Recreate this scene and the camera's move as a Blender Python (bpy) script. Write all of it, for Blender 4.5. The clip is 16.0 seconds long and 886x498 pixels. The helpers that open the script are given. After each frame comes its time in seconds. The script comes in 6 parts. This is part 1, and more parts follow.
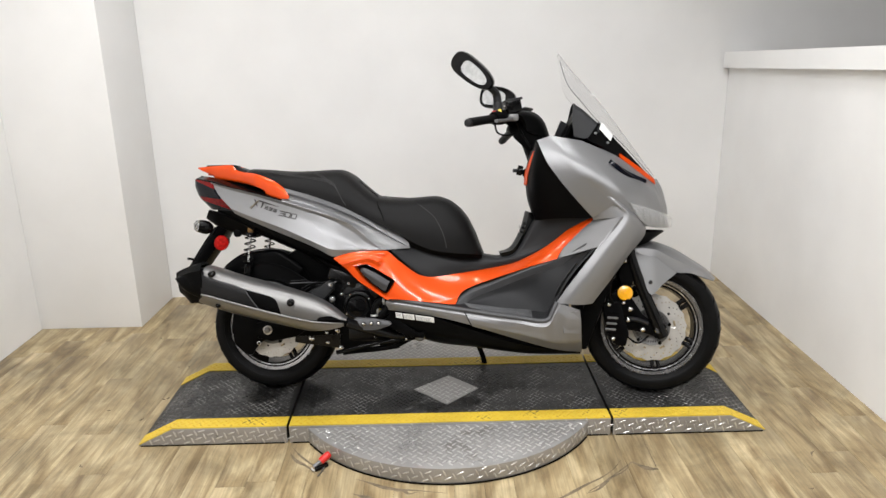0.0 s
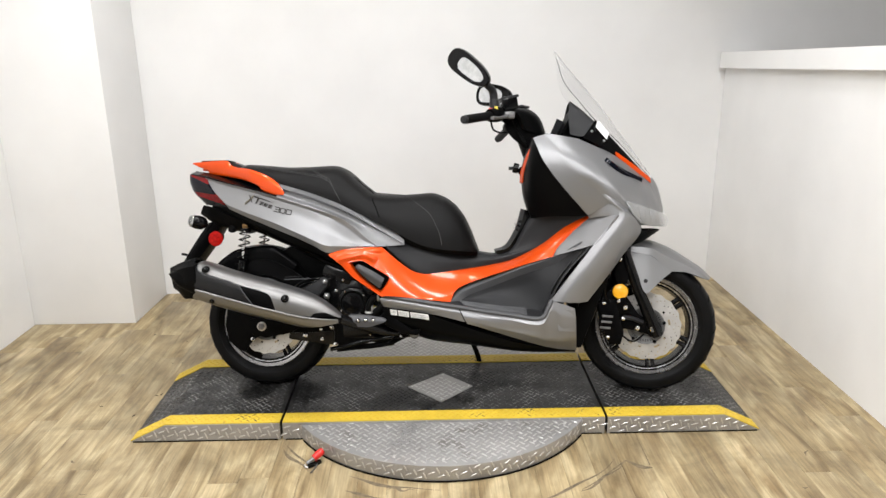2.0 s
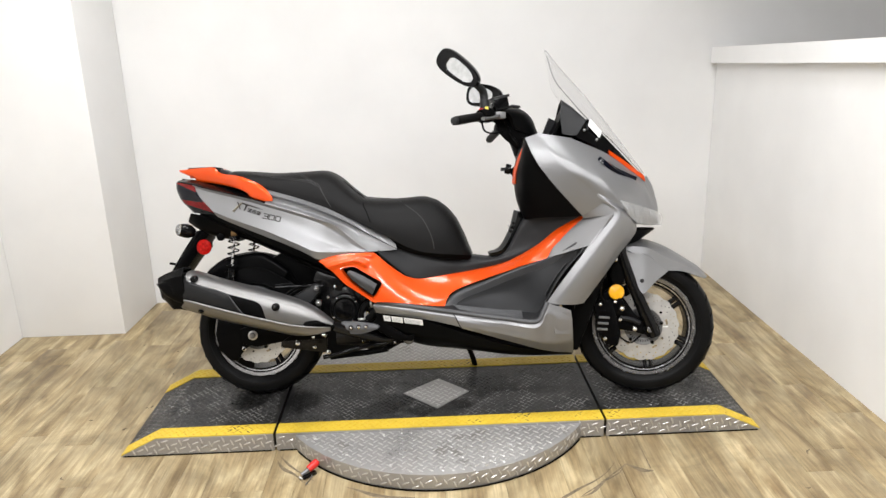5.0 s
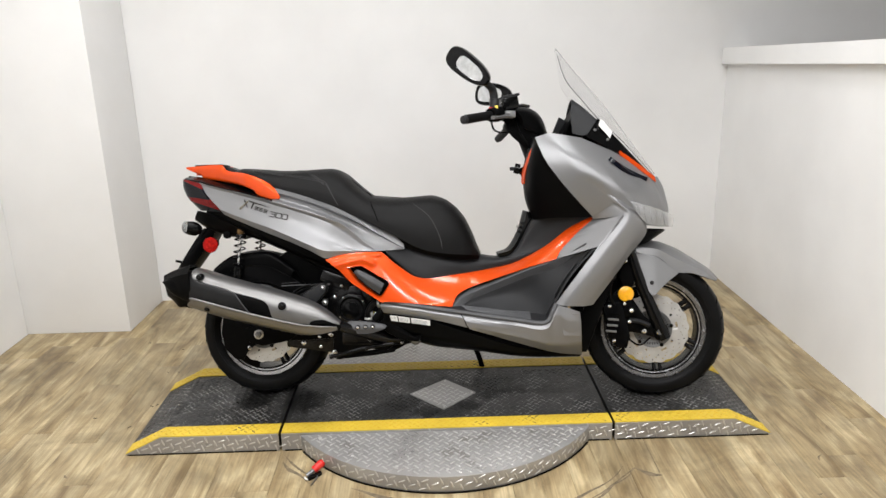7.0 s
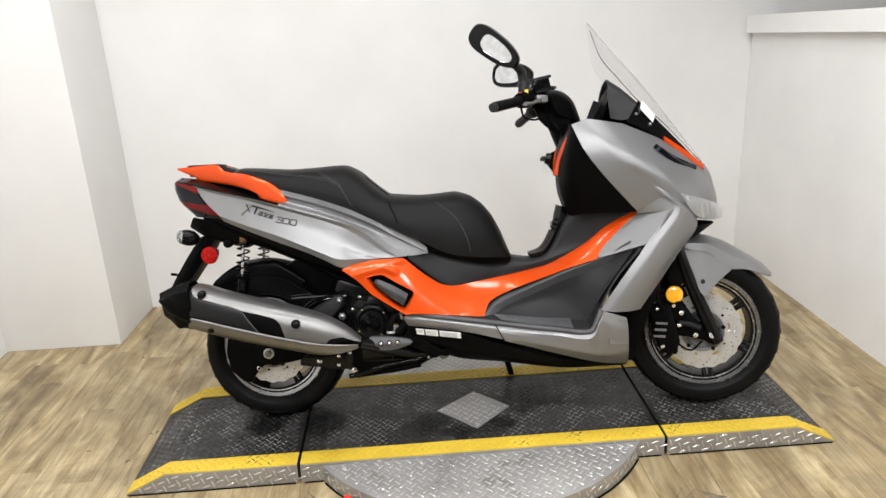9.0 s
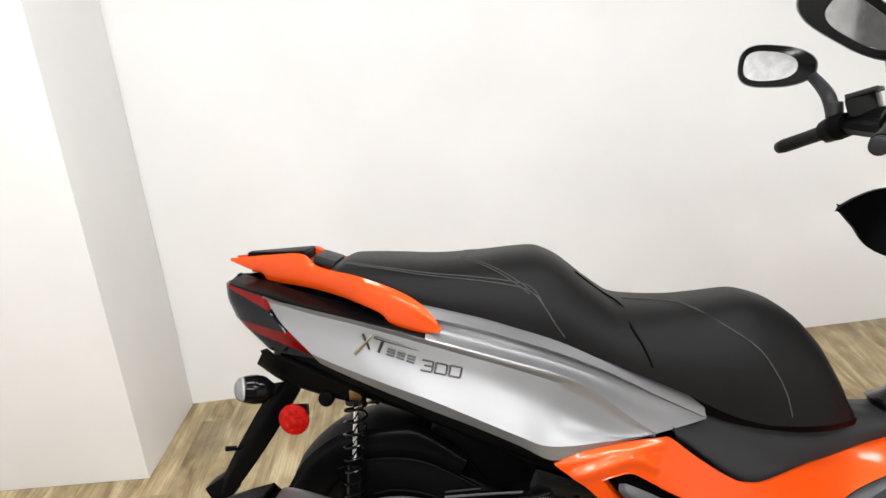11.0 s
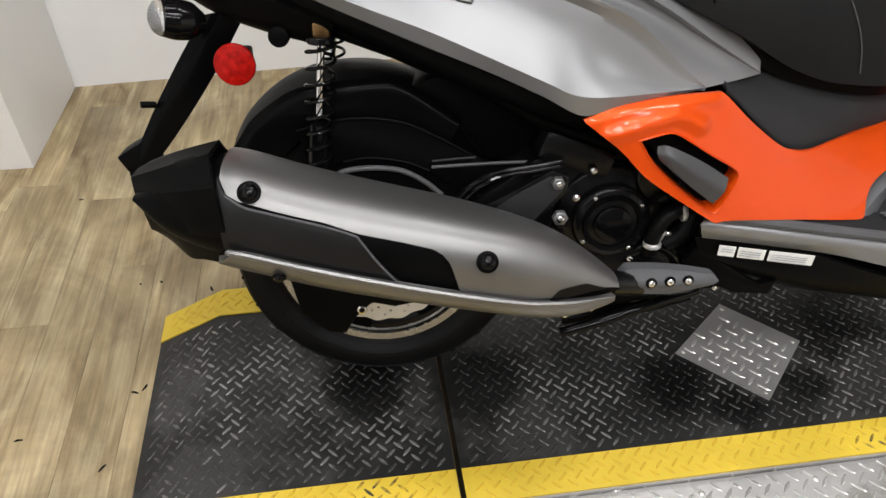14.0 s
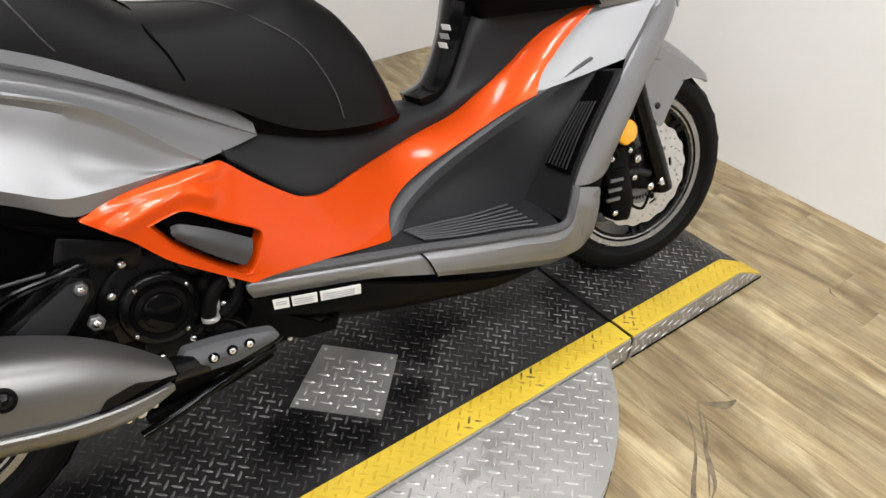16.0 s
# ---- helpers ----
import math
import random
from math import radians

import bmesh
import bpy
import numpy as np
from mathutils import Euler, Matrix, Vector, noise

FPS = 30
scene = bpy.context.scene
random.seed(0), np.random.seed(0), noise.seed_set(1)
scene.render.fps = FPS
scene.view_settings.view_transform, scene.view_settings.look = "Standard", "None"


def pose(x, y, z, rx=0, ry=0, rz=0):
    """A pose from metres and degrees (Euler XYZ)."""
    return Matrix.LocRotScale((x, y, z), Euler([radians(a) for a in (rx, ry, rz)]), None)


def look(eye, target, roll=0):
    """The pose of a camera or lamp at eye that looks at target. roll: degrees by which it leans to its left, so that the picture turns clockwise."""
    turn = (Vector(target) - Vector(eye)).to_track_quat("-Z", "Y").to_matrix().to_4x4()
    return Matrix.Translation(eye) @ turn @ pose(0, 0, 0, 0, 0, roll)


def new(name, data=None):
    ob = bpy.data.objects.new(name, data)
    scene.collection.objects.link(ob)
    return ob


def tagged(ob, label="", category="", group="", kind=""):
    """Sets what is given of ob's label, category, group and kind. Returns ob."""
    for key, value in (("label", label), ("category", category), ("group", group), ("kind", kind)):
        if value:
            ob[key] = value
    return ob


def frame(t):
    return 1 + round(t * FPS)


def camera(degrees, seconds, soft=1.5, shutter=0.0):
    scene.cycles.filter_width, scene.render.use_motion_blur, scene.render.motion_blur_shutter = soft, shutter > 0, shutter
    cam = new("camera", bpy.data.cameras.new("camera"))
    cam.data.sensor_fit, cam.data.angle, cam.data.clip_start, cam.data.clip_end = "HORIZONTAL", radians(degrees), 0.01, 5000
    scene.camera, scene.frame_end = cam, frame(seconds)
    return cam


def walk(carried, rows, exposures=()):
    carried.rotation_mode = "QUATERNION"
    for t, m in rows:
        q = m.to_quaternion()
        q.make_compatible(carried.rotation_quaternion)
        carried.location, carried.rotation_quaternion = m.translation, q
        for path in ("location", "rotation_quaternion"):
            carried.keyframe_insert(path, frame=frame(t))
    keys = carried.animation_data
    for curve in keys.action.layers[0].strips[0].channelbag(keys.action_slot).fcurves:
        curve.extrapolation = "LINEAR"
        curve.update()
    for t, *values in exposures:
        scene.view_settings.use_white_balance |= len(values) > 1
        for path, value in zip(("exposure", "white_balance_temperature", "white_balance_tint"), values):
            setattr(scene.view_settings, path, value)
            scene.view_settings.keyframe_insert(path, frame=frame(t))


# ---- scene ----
import collections
from mathutils.geometry import delaunay_2d_cdt

cam = camera(63.0, 16.0)
PATH = [
    (0, (-0.104, -2.689, 1.457), (-0.083, -0.773, 0.883), -1.1),
    (0.5, (-0.1, -2.694, 1.441), (-0.072, -0.775, 0.876), -1.2),
    (1, (-0.104, -2.693, 1.438), (-0.078, -0.778, 0.861), -0.8),
    (1.5, (-0.106, -2.683, 1.449), (-0.079, -0.773, 0.858), -0.8),
    (2, (-0.101, -2.686, 1.443), (-0.069, -0.77, 0.87), -0.6),
    (2.5, (-0.105, -2.685, 1.436), (-0.068, -0.768, 0.868), -0.7),
    (3, (-0.095, -2.676, 1.432), (-0.06, -0.76, 0.861), -1.3),
    (3.5, (-0.102, -2.655, 1.439), (-0.055, -0.743, 0.856), -1.7),
    (4, (-0.098, -2.646, 1.444), (-0.052, -0.73, 0.873), -1.8),
    (6.5, (-0.097, -2.622, 1.44), (-0.041, -0.708, 0.862), -1.4),
    (7, (-0.109, -2.615, 1.436), (-0.072, -0.699, 0.863), -1.3),
    (7.5, (-0.107, -2.615, 1.436), (-0.069, -0.704, 0.848), -1.4),
    (8, (-0.11, -2.599, 1.439), (-0.06, -0.683, 0.867), -1.2),
    (8.2, (-0.118, -2.586, 1.441), (-0.066, -0.672, 0.861), -1.5),
    (10.3, (-0.552, -1.548, 1.489), (-0.428, 0.312, 0.764), -4.1),
    (10.5, (-0.573, -1.442, 1.434), (-0.458, 0.422, 0.72), -3.5),
    (11, (-0.642, -1.094, 1.427), (-0.647, 0.781, 0.733), -5.0),
    (11.5, (-0.742, -0.865, 1.397), (-0.559, 0.959, 0.597), -3.2),
    (12, (-0.801, -0.793, 1.359), (-0.572, 0.99, 0.482), -1.1),
    (12.5, (-0.802, -0.809, 1.29), (-0.596, 0.888, 0.253), 0.4),
    (13, (-0.799, -0.831, 1.226), (-0.593, 0.754, 0.023), 0.1),
    (13.5, (-0.804, -0.856, 1.186), (-0.607, 0.64, -0.127), 0.9),
    (14, (-0.805, -0.881, 1.166), (-0.571, 0.589, -0.17), 1.2),
    (14.5, (-0.771, -0.883, 1.17), (-0.347, 0.562, -0.146), 2.4),
    (15, (-0.729, -0.902, 1.176), (-0.084, 0.491, -0.106), 2.6),
    (15.5, (-0.677, -0.916, 1.179), (0.178, 0.401, -0.061), 2.9),
    (16, (-0.623, -0.945, 1.198), (0.433, 0.272, 0.013), 4.8),
]
STOPS = [(0.0, -0.32), (1.5, -0.22), (3.5, -0.02), (4.2, -0.02), (6.3, -0.28), (8.2, -0.24), (10.3, -0.10), (12.0, 0.0), (13.0, 0.0), (14.0, -0.34), (15.0, -0.38), (16.0, -0.27)]
walk(cam, [(t, look(eye, target, roll)) for t, eye, target, roll in PATH], exposures=STOPS)

# ---------------- light ----------------
world = bpy.data.worlds.new("world")
world.use_nodes = True
world.node_tree.nodes["Background"].inputs[0].default_value = (0.9, 0.95, 1.0, 1)
world.node_tree.nodes["Background"].inputs[1].default_value = 0.05
scene.world = world
CEIL = 2.75
LAMP_ROWS = {-2.8: 86.0, -1.4: 64.0, 0.0: 40.0}
LAMP_X = (-1.42, -0.66, 0.10, 0.86)
LAMP_W, LAMP_L = 0.42, 0.24
for ly, watts in LAMP_ROWS.items():
    for lx in LAMP_X:
        ld = bpy.data.lights.new("panel_light", "AREA")
        ld.shape, ld.size, ld.size_y, ld.energy, ld.color = "RECTANGLE", LAMP_W, LAMP_L, watts / len(LAMP_X), (0.99, 0.99, 1.0)
        new("panel_light", ld).matrix_world = pose(lx, ly, CEIL - 0.06)


# ---------------- materials ----------------
def material(name, color, rough=0.5, metal=0.0, vary=0.12, scale=6.0, grain=0.0, grain_scale=300.0, coat=0.0,
             spec=0.5, rough_vary=0.08, obj_random=0.0, trans=0.0, ior=1.45, emit=0.0):
    m = bpy.data.materials.new(name)
    m.use_nodes = True
    nt = m.node_tree
    n, l = nt.nodes, nt.links
    b = n["Principled BSDF"]
    b.inputs["Metallic"].default_value = metal
    b.inputs["Specular IOR Level"].default_value = spec
    b.inputs["Coat Weight"].default_value = coat
    b.inputs["Coat Roughness"].default_value = 0.06
    b.inputs["Transmission Weight"].default_value = trans
    b.inputs["IOR"].default_value = ior
    tc = n.new("ShaderNodeTexCoord")
    big = n.new("ShaderNodeTexNoise")
    big.inputs["Scale"].default_value, big.inputs["Detail"].default_value = scale, 6
    l.new(tc.outputs["Object"], big.inputs["Vector"])
    fine = n.new("ShaderNodeTexNoise")
    fine.inputs["Scale"].default_value, fine.inputs["Detail"].default_value = grain_scale, 3
    l.new(tc.outputs["Object"], fine.inputs["Vector"])
    ramp = n.new("ShaderNodeMapRange")
    ramp.inputs["From Min"].default_value, ramp.inputs["From Max"].default_value = 0.3, 0.7
    ramp.inputs["To Min"].default_value, ramp.inputs["To Max"].default_value = 1 - vary, 1 + vary
    l.new(big.outputs["Fac"], ramp.inputs["Value"])
    mul = n.new("ShaderNodeMix")
    mul.data_type, mul.blend_type = "RGBA", "MULTIPLY"
    mul.inputs["Factor"].default_value = 1
    mul.inputs["A"].default_value = (*color, 1)
    src = ramp.outputs["Result"]
    if obj_random:
        info = n.new("ShaderNodeObjectInfo")
        r2 = n.new("ShaderNodeMapRange")
        r2.inputs["To Min"].default_value, r2.inputs["To Max"].default_value = 1 - obj_random, 1 + obj_random
        l.new(info.outputs["Random"], r2.inputs["Value"])
        mm = n.new("ShaderNodeMath")
        mm.operation = "MULTIPLY"
        l.new(src, mm.inputs[0]), l.new(r2.outputs["Result"], mm.inputs[1])
        src = mm.outputs[0]
    l.new(src, mul.inputs["B"])
    l.new(mul.outputs["Result"], b.inputs["Base Color"])
    rr = n.new("ShaderNodeMapRange")
    rr.inputs["To Min"].default_value, rr.inputs["To Max"].default_value = max(0.0, rough - rough_vary), min(1.0, rough + rough_vary)
    l.new(big.outputs["Fac"], rr.inputs["Value"])
    l.new(rr.outputs["Result"], b.inputs["Roughness"])
    if grain:
        bump = n.new("ShaderNodeBump")
        bump.inputs["Strength"].default_value, bump.inputs["Distance"].default_value = grain, 0.001
        l.new(fine.outputs["Fac"], bump.inputs["Height"])
        l.new(bump.outputs["Normal"], b.inputs["Normal"])
    if emit:
        b.inputs["Emission Color"].default_value = (*color, 1)
        b.inputs["Emission Strength"].default_value = emit
    return m


M_WALL = material("white_wall_paint", (0.82, 0.818, 0.81), 0.7, vary=0.035, scale=2.5, grain=0.15, grain_scale=160)
# darkened so that the ceiling, out of view, bounces less light
M_CEIL = material("bounce_cut_paint", (0.34, 0.335, 0.33), 0.85, vary=0.05)
# dark so that blacks and metal reflect little from behind the camera
M_REAR = material("dark_reflection_paint", (0.12, 0.117, 0.115), 0.75, vary=0.06, scale=2)
# grey stands in for the weaker light outside the bay
M_FARWALL = material("dimmed_wall_paint", (0.42, 0.41, 0.395), 0.75, vary=0.05, scale=2)
M_SILVER = material("silver_grey_paint", (0.235, 0.235, 0.240), 0.38, metal=0.55, vary=0.012, scale=3, rough_vary=0.0)
M_ORANGE = material("orange_pearl_paint", (0.66, 0.064, 0.002), 0.36, metal=0.32, vary=0.03, scale=4, coat=0.45, spec=0.2, rough_vary=0.03)
M_ORANGE.node_tree.nodes["Principled BSDF"].inputs["Coat Roughness"].default_value = 0.10
M_BLACK = material("black_textured_plastic", (0.0024, 0.0024, 0.0025), 0.40, vary=0.2, scale=9, grain=0.25, grain_scale=700, ior=1.12)
M_GLOSSBLACK = material("gloss_black_plastic", (0.003, 0.003, 0.0032), 0.10, vary=0.1, rough_vary=0.03, ior=1.27)
M_DARKGREY = material("dark_grey_plastic", (0.019, 0.0193, 0.0205), 0.44, vary=0.12, scale=7, grain=0.3, grain_scale=600, spec=0.22)
M_SEAT = material("black_seat_vinyl", (0.0062, 0.006, 0.006), 0.44, vary=0.2, scale=8, grain=0.5, grain_scale=520, spec=0.14)
M_STITCH = material("grey_stitching", (0.05, 0.05, 0.05), 0.8, vary=0.3, scale=200)
M_VENTGREY = material("satin_grey_plastic", (0.048, 0.048, 0.05), 0.40, vary=0.08, scale=12, grain=0.2, grain_scale=500, spec=0.4)
M_MIDGREY = material("mid_grey_plastic", (0.075, 0.076, 0.080), 0.45, vary=0.1, scale=7, grain=0.25, grain_scale=600, spec=0.3)
M_SATINBLACK = material("satin_black_plastic", (0.0022, 0.0022, 0.0024), 0.24, vary=0.1, scale=12, ior=1.14)
M_INSET = material("satin_charcoal_plastic", (0.006, 0.006, 0.0064), 0.36, vary=0.1, scale=12, grain=0.2, grain_scale=500, spec=0.30)
M_RUBBER = material("tyre_rubber", (0.0036, 0.0036, 0.0038), 0.46, vary=0.35, scale=9, grain=0.3, grain_scale=250, spec=0.14)
M_GROOVE = material("tread_groove", (0.001, 0.001, 0.001), 0.9, vary=0.1, spec=0.05)
M_RIM = material("black_rim_paint", (0.004, 0.004, 0.0045), 0.25, vary=0.1, ior=1.3)
M_RIMEDGE = material("machined_rim_edge", (0.42, 0.42, 0.43), 0.26, metal=1.0, vary=0.08, scale=30)
M_STEEL = material("brushed_disc_steel", (0.60, 0.59, 0.57), 0.36, metal=0.6, vary=0.06, scale=40, grain=0.1)
M_CHROME = material("chrome", (0.75, 0.75, 0.76), 0.1, metal=1.0, vary=0.03)
M_MUFFLER = material("satin_grey_heat_shield", (0.20, 0.197, 0.193), 0.40, metal=0.85, vary=0.05, scale=8, grain=0.12, grain_scale=800)
M_ENGINE = material("black_engine_casting", (0.004, 0.004, 0.0042), 0.22, vary=0.25, scale=25, grain=0.4, grain_scale=220, ior=1.32)
M_CAST = material("grey_cast_alloy", (0.20, 0.20, 0.20), 0.42, metal=0.7, vary=0.15, scale=30, grain=0.3, grain_scale=400)
M_RED = material("red_lamp_lens", (0.15, 0.002, 0.002), 0.15, vary=0.3, scale=60, coat=0.08, spec=0.15, grain=0.3, grain_scale=260)
M_REFLECT = material("red_reflector", (0.32, 0.005, 0.003), 0.25, vary=0.4, scale=110, coat=0.04, spec=0.12, grain=0.7, grain_scale=300)
M_AMBER = material("amber_reflector", (0.9, 0.42, 0.01), 0.16, vary=0.12, scale=90, coat=0.8, grain=0.6, grain_scale=300)
M_SMOKE = material("smoked_lens", (0.003, 0.004, 0.008), 0.08, vary=0.1, rough_vary=0.03, ior=1.25)
M_CLEAR = material("clear_lens", (0.93, 0.94, 0.95), 0.05, vary=0.0, trans=0.85, rough_vary=0.02)
M_SHIELD = material("clear_windscreen", (0.95, 0.95, 0.955), 0.02, vary=0.0, trans=1.0, ior=1.10, rough_vary=0.01)
# the mottling puts broken reflections into the glass's colour
M_MIRROR = material("mirror_glass", (0.54, 0.55, 0.56), 0.05, metal=1.0, vary=0.16, scale=60, rough_vary=0.03)
M_LABEL = material("white_sticker", (0.8, 0.8, 0.79), 0.5, vary=0.04, scale=30)
M_INK = material("grey_sticker_print", (0.35, 0.35, 0.36), 0.5, vary=0.05)
M_BADGE = material("dark_chrome_badge", (0.05, 0.048, 0.045), 0.3, metal=0.8, vary=0.1)
M_GOLD = material("pale_gold_badge", (0.34, 0.32, 0.26), 0.25, metal=1.0, vary=0.1)
M_BRONZE = material("bronze_fitting", (0.16, 0.095, 0.04), 0.35, metal=0.9, vary=0.15, scale=60)
M_REDPAINT = material("red_painted_knob", (0.6, 0.02, 0.015), 0.35, vary=0.15, scale=60)
M_YELLOWPART = material("yellow_fitting", (0.75, 0.6, 0.06), 0.4, vary=0.1)


def worn(name, color, under, rough, metal, scuff, scale, grain=0.3, spec=0.4):
    """Paint scuffed through to what lies under it, in patches and fine scratches."""
    m = material(name, color, rough, metal, vary=0.16, scale=5, grain=grain, grain_scale=240, spec=spec)
    nt = m.node_tree
    n, l = nt.nodes, nt.links
    b = n["Principled BSDF"]
    tc = n.new("ShaderNodeTexCoord")
    w = n.new("ShaderNodeTexNoise")
    w.inputs["Scale"].default_value, w.inputs["Detail"].default_value, w.inputs["Roughness"].default_value = scale, 9, 0.7
    l.new(tc.outputs["Object"], w.inputs["Vector"])
    mr = n.new("ShaderNodeMapRange")
    mr.inputs["From Min"].default_value, mr.inputs["From Max"].default_value = scuff, scuff + 0.07
    l.new(w.outputs["Fac"], mr.inputs["Value"])
    mix = n.new("ShaderNodeMix")
    mix.data_type = "RGBA"
    mix.inputs["B"].default_value = (*under, 1)
    old = b.inputs["Base Color"].links[0].from_socket
    l.new(mr.outputs["Result"], mix.inputs["Factor"]), l.new(old, mix.inputs["A"])
    l.new(mix.outputs["Result"], b.inputs["Base Color"])
    return m


def oily(m, spots):
    """Soft dark oil stains on a painted plate: ragged spots of the given place and radius."""
    nt = m.node_tree
    n, l = nt.nodes, nt.links
    b = n["Principled BSDF"]
    geo, ragged = n.new("ShaderNodeNewGeometry"), n.new("ShaderNodeTexNoise")
    ragged.inputs["Scale"].default_value, ragged.inputs["Detail"].default_value, ragged.inputs["Roughness"].default_value = 22, 6, 0.65
    l.new(geo.outputs["Position"], ragged.inputs["Vector"])
    total = None
    for x, y, r in spots:
        d = n.new("ShaderNodeVectorMath")
        d.operation = "DISTANCE"
        d.inputs[1].default_value = (x, y, 0.067)
        l.new(geo.outputs["Position"], d.inputs[0])
        wob = n.new("ShaderNodeMath")
        wob.operation = "MULTIPLY_ADD"
        wob.inputs[1].default_value = 1.4 * r
        l.new(ragged.outputs["Fac"], wob.inputs[0]), l.new(d.outputs["Value"], wob.inputs[2])
        f = n.new("ShaderNodeMapRange")
        f.inputs["From Min"].default_value, f.inputs["From Max"].default_value = 1.35 * r, 1.95 * r
        f.inputs["To Min"].default_value, f.inputs["To Max"].default_value = 0.22, 1.0
        l.new(wob.outputs[0], f.inputs["Value"])
        if total is None:
            total = f.outputs["Result"]
        else:
            low = n.new("ShaderNodeMath")
            low.operation = "MINIMUM"
            l.new(total, low.inputs[0]), l.new(f.outputs["Result"], low.inputs[1])
            total = low.outputs[0]
    mix = n.new("ShaderNodeMix")
    mix.data_type, mix.blend_type = "RGBA", "MULTIPLY"
    mix.inputs["Factor"].default_value = 1
    l.new(b.inputs["Base Color"].links[0].from_socket, mix.inputs["A"]), l.new(total, mix.inputs["B"])
    l.new(mix.outputs["Result"], b.inputs["Base Color"])
    return m


M_BLACKPLATE = worn("black_painted_tread_plate", (0.015, 0.0148, 0.0145), (0.036, 0.035, 0.034), 0.38, 0.0, 0.50, 4, spec=0.35)
M_LUG = worn("worn_tread_lugs", (0.055, 0.054, 0.053), (0.20, 0.196, 0.192), 0.28, 0.3, 0.50, 11, spec=0.4)
STAINS = [(-.235, -.105, .070), (-.14, -.17, .050), (.02, -.135, .045), (.10, -.06, .040), (-.60, -.06, .09), (-.80, -.03, .08), (.17, .03, .08)]
oily(M_BLACKPLATE, STAINS)
oily(M_LUG, STAINS)
M_YELLOW = worn("yellow_edge_paint", (0.60, 0.425, 0.040), (0.14, 0.11, 0.04), 0.45, 0.0, 0.66, 16)
M_YELLOWLUG = worn("worn_yellow_lugs", (0.58, 0.385, 0.033), (0.06, 0.052, 0.035), 0.42, 0.1, 0.57, 5)
M_ALU = worn("aluminium_tread_plate", (0.37, 0.362, 0.35), (0.26, 0.249, 0.23), 0.40, 0.55, 0.58, 7)
M_ALULUG = worn("bright_aluminium_lugs", (0.56, 0.55, 0.535), (0.42, 0.40, 0.38), 0.30, 0.7, 0.6, 12)
M_SCUFF = material("dark_floor_scuff", (0.17, 0.132, 0.085), 0.7, vary=0.4, scale=40)
M_GAP = material("dark_floor_joint", (0.12, 0.09, 0.055), 0.8)


def plank_material():
    m = bpy.data.materials.new("wood_look_vinyl")
    m.use_nodes = True
    nt = m.node_tree
    n, l = nt.nodes, nt.links
    b = n["Principled BSDF"]
    tc, info = n.new("ShaderNodeTexCoord"), n.new("ShaderNodeObjectInfo")
    add = n.new("ShaderNodeVectorMath")
    add.operation = "MULTIPLY_ADD"
    add.inputs[1].default_value = (37.0, 53.0, 11.0)
    l.new(info.outputs["Random"], add.inputs[0]), l.new(tc.outputs["Object"], add.inputs[2])
    mp = n.new("ShaderNodeMapping")
    mp.inputs["Scale"].default_value = (11.0, 2.3, 1.0)
    l.new(add.outputs[0], mp.inputs["Vector"])
    g1 = n.new("ShaderNodeTexNoise")
    g1.inputs["Scale"].default_value, g1.inputs["Detail"].default_value, g1.inputs["Distortion"].default_value = 1.0, 8, 1.6
    l.new(mp.outputs["Vector"], g1.inputs["Vector"])
    mp2 = n.new("ShaderNodeMapping")
    mp2.inputs["Scale"].default_value = (150.0, 5.0, 1.0)
    l.new(add.outputs[0], mp2.inputs["Vector"])
    g2 = n.new("ShaderNodeTexNoise")
    g2.inputs["Scale"].default_value, g2.inputs["Detail"].default_value = 1.0, 4
    l.new(mp2.outputs["Vector"], g2.inputs["Vector"])
    cr = n.new("ShaderNodeValToRGB")
    e = cr.color_ramp.elements
    e[0].position, e[0].color = 0.30, (0.205, 0.142, 0.068, 1)
    e[1].position, e[1].color = 0.66, (0.50, 0.405, 0.240, 1)
    mid = cr.color_ramp.elements.new(0.5)
    mid.color = (0.355, 0.272, 0.148, 1)
    l.new(g1.outputs["Fac"], cr.inputs["Fac"])
    mix = n.new("ShaderNodeMix")
    mix.data_type, mix.blend_type = "RGBA", "MULTIPLY"
    mix.inputs["Factor"].default_value = 1
    l.new(cr.outputs["Color"], mix.inputs["A"])
    r2 = n.new("ShaderNodeMapRange")
    r2.inputs["From Min"].default_value, r2.inputs["From Max"].default_value = 0.3, 0.7
    r2.inputs["To Min"].default_value, r2.inputs["To Max"].default_value = 0.78, 1.18
    l.new(g2.outputs["Fac"], r2.inputs["Value"])
    r3 = n.new("ShaderNodeMapRange")
    r3.inputs["To Min"].default_value, r3.inputs["To Max"].default_value = 0.92, 1.07
    l.new(info.outputs["Random"], r3.inputs["Value"])
    mm = n.new("ShaderNodeMath")
    mm.operation = "MULTIPLY"
    l.new(r2.outputs["Result"], mm.inputs[0]), l.new(r3.outputs["Result"], mm.inputs[1])
    l.new(mm.outputs[0], mix.inputs["B"])
    # traffic stains and scuffs that run across the boards
    geo = n.new("ShaderNodeNewGeometry")
    dirt = n.new("ShaderNodeTexNoise")
    dirt.inputs["Scale"].default_value, dirt.inputs["Detail"].default_value, dirt.inputs["Roughness"].default_value, dirt.inputs["Distortion"].default_value = 3.2, 10, 0.68, 1.2
    l.new(geo.outputs["Position"], dirt.inputs["Vector"])
    dr = n.new("ShaderNodeMapRange")
    dr.inputs["From Min"].default_value, dr.inputs["From Max"].default_value = 0.42, 0.72
    dr.inputs["To Min"].default_value, dr.inputs["To Max"].default_value = 1.06, 0.60
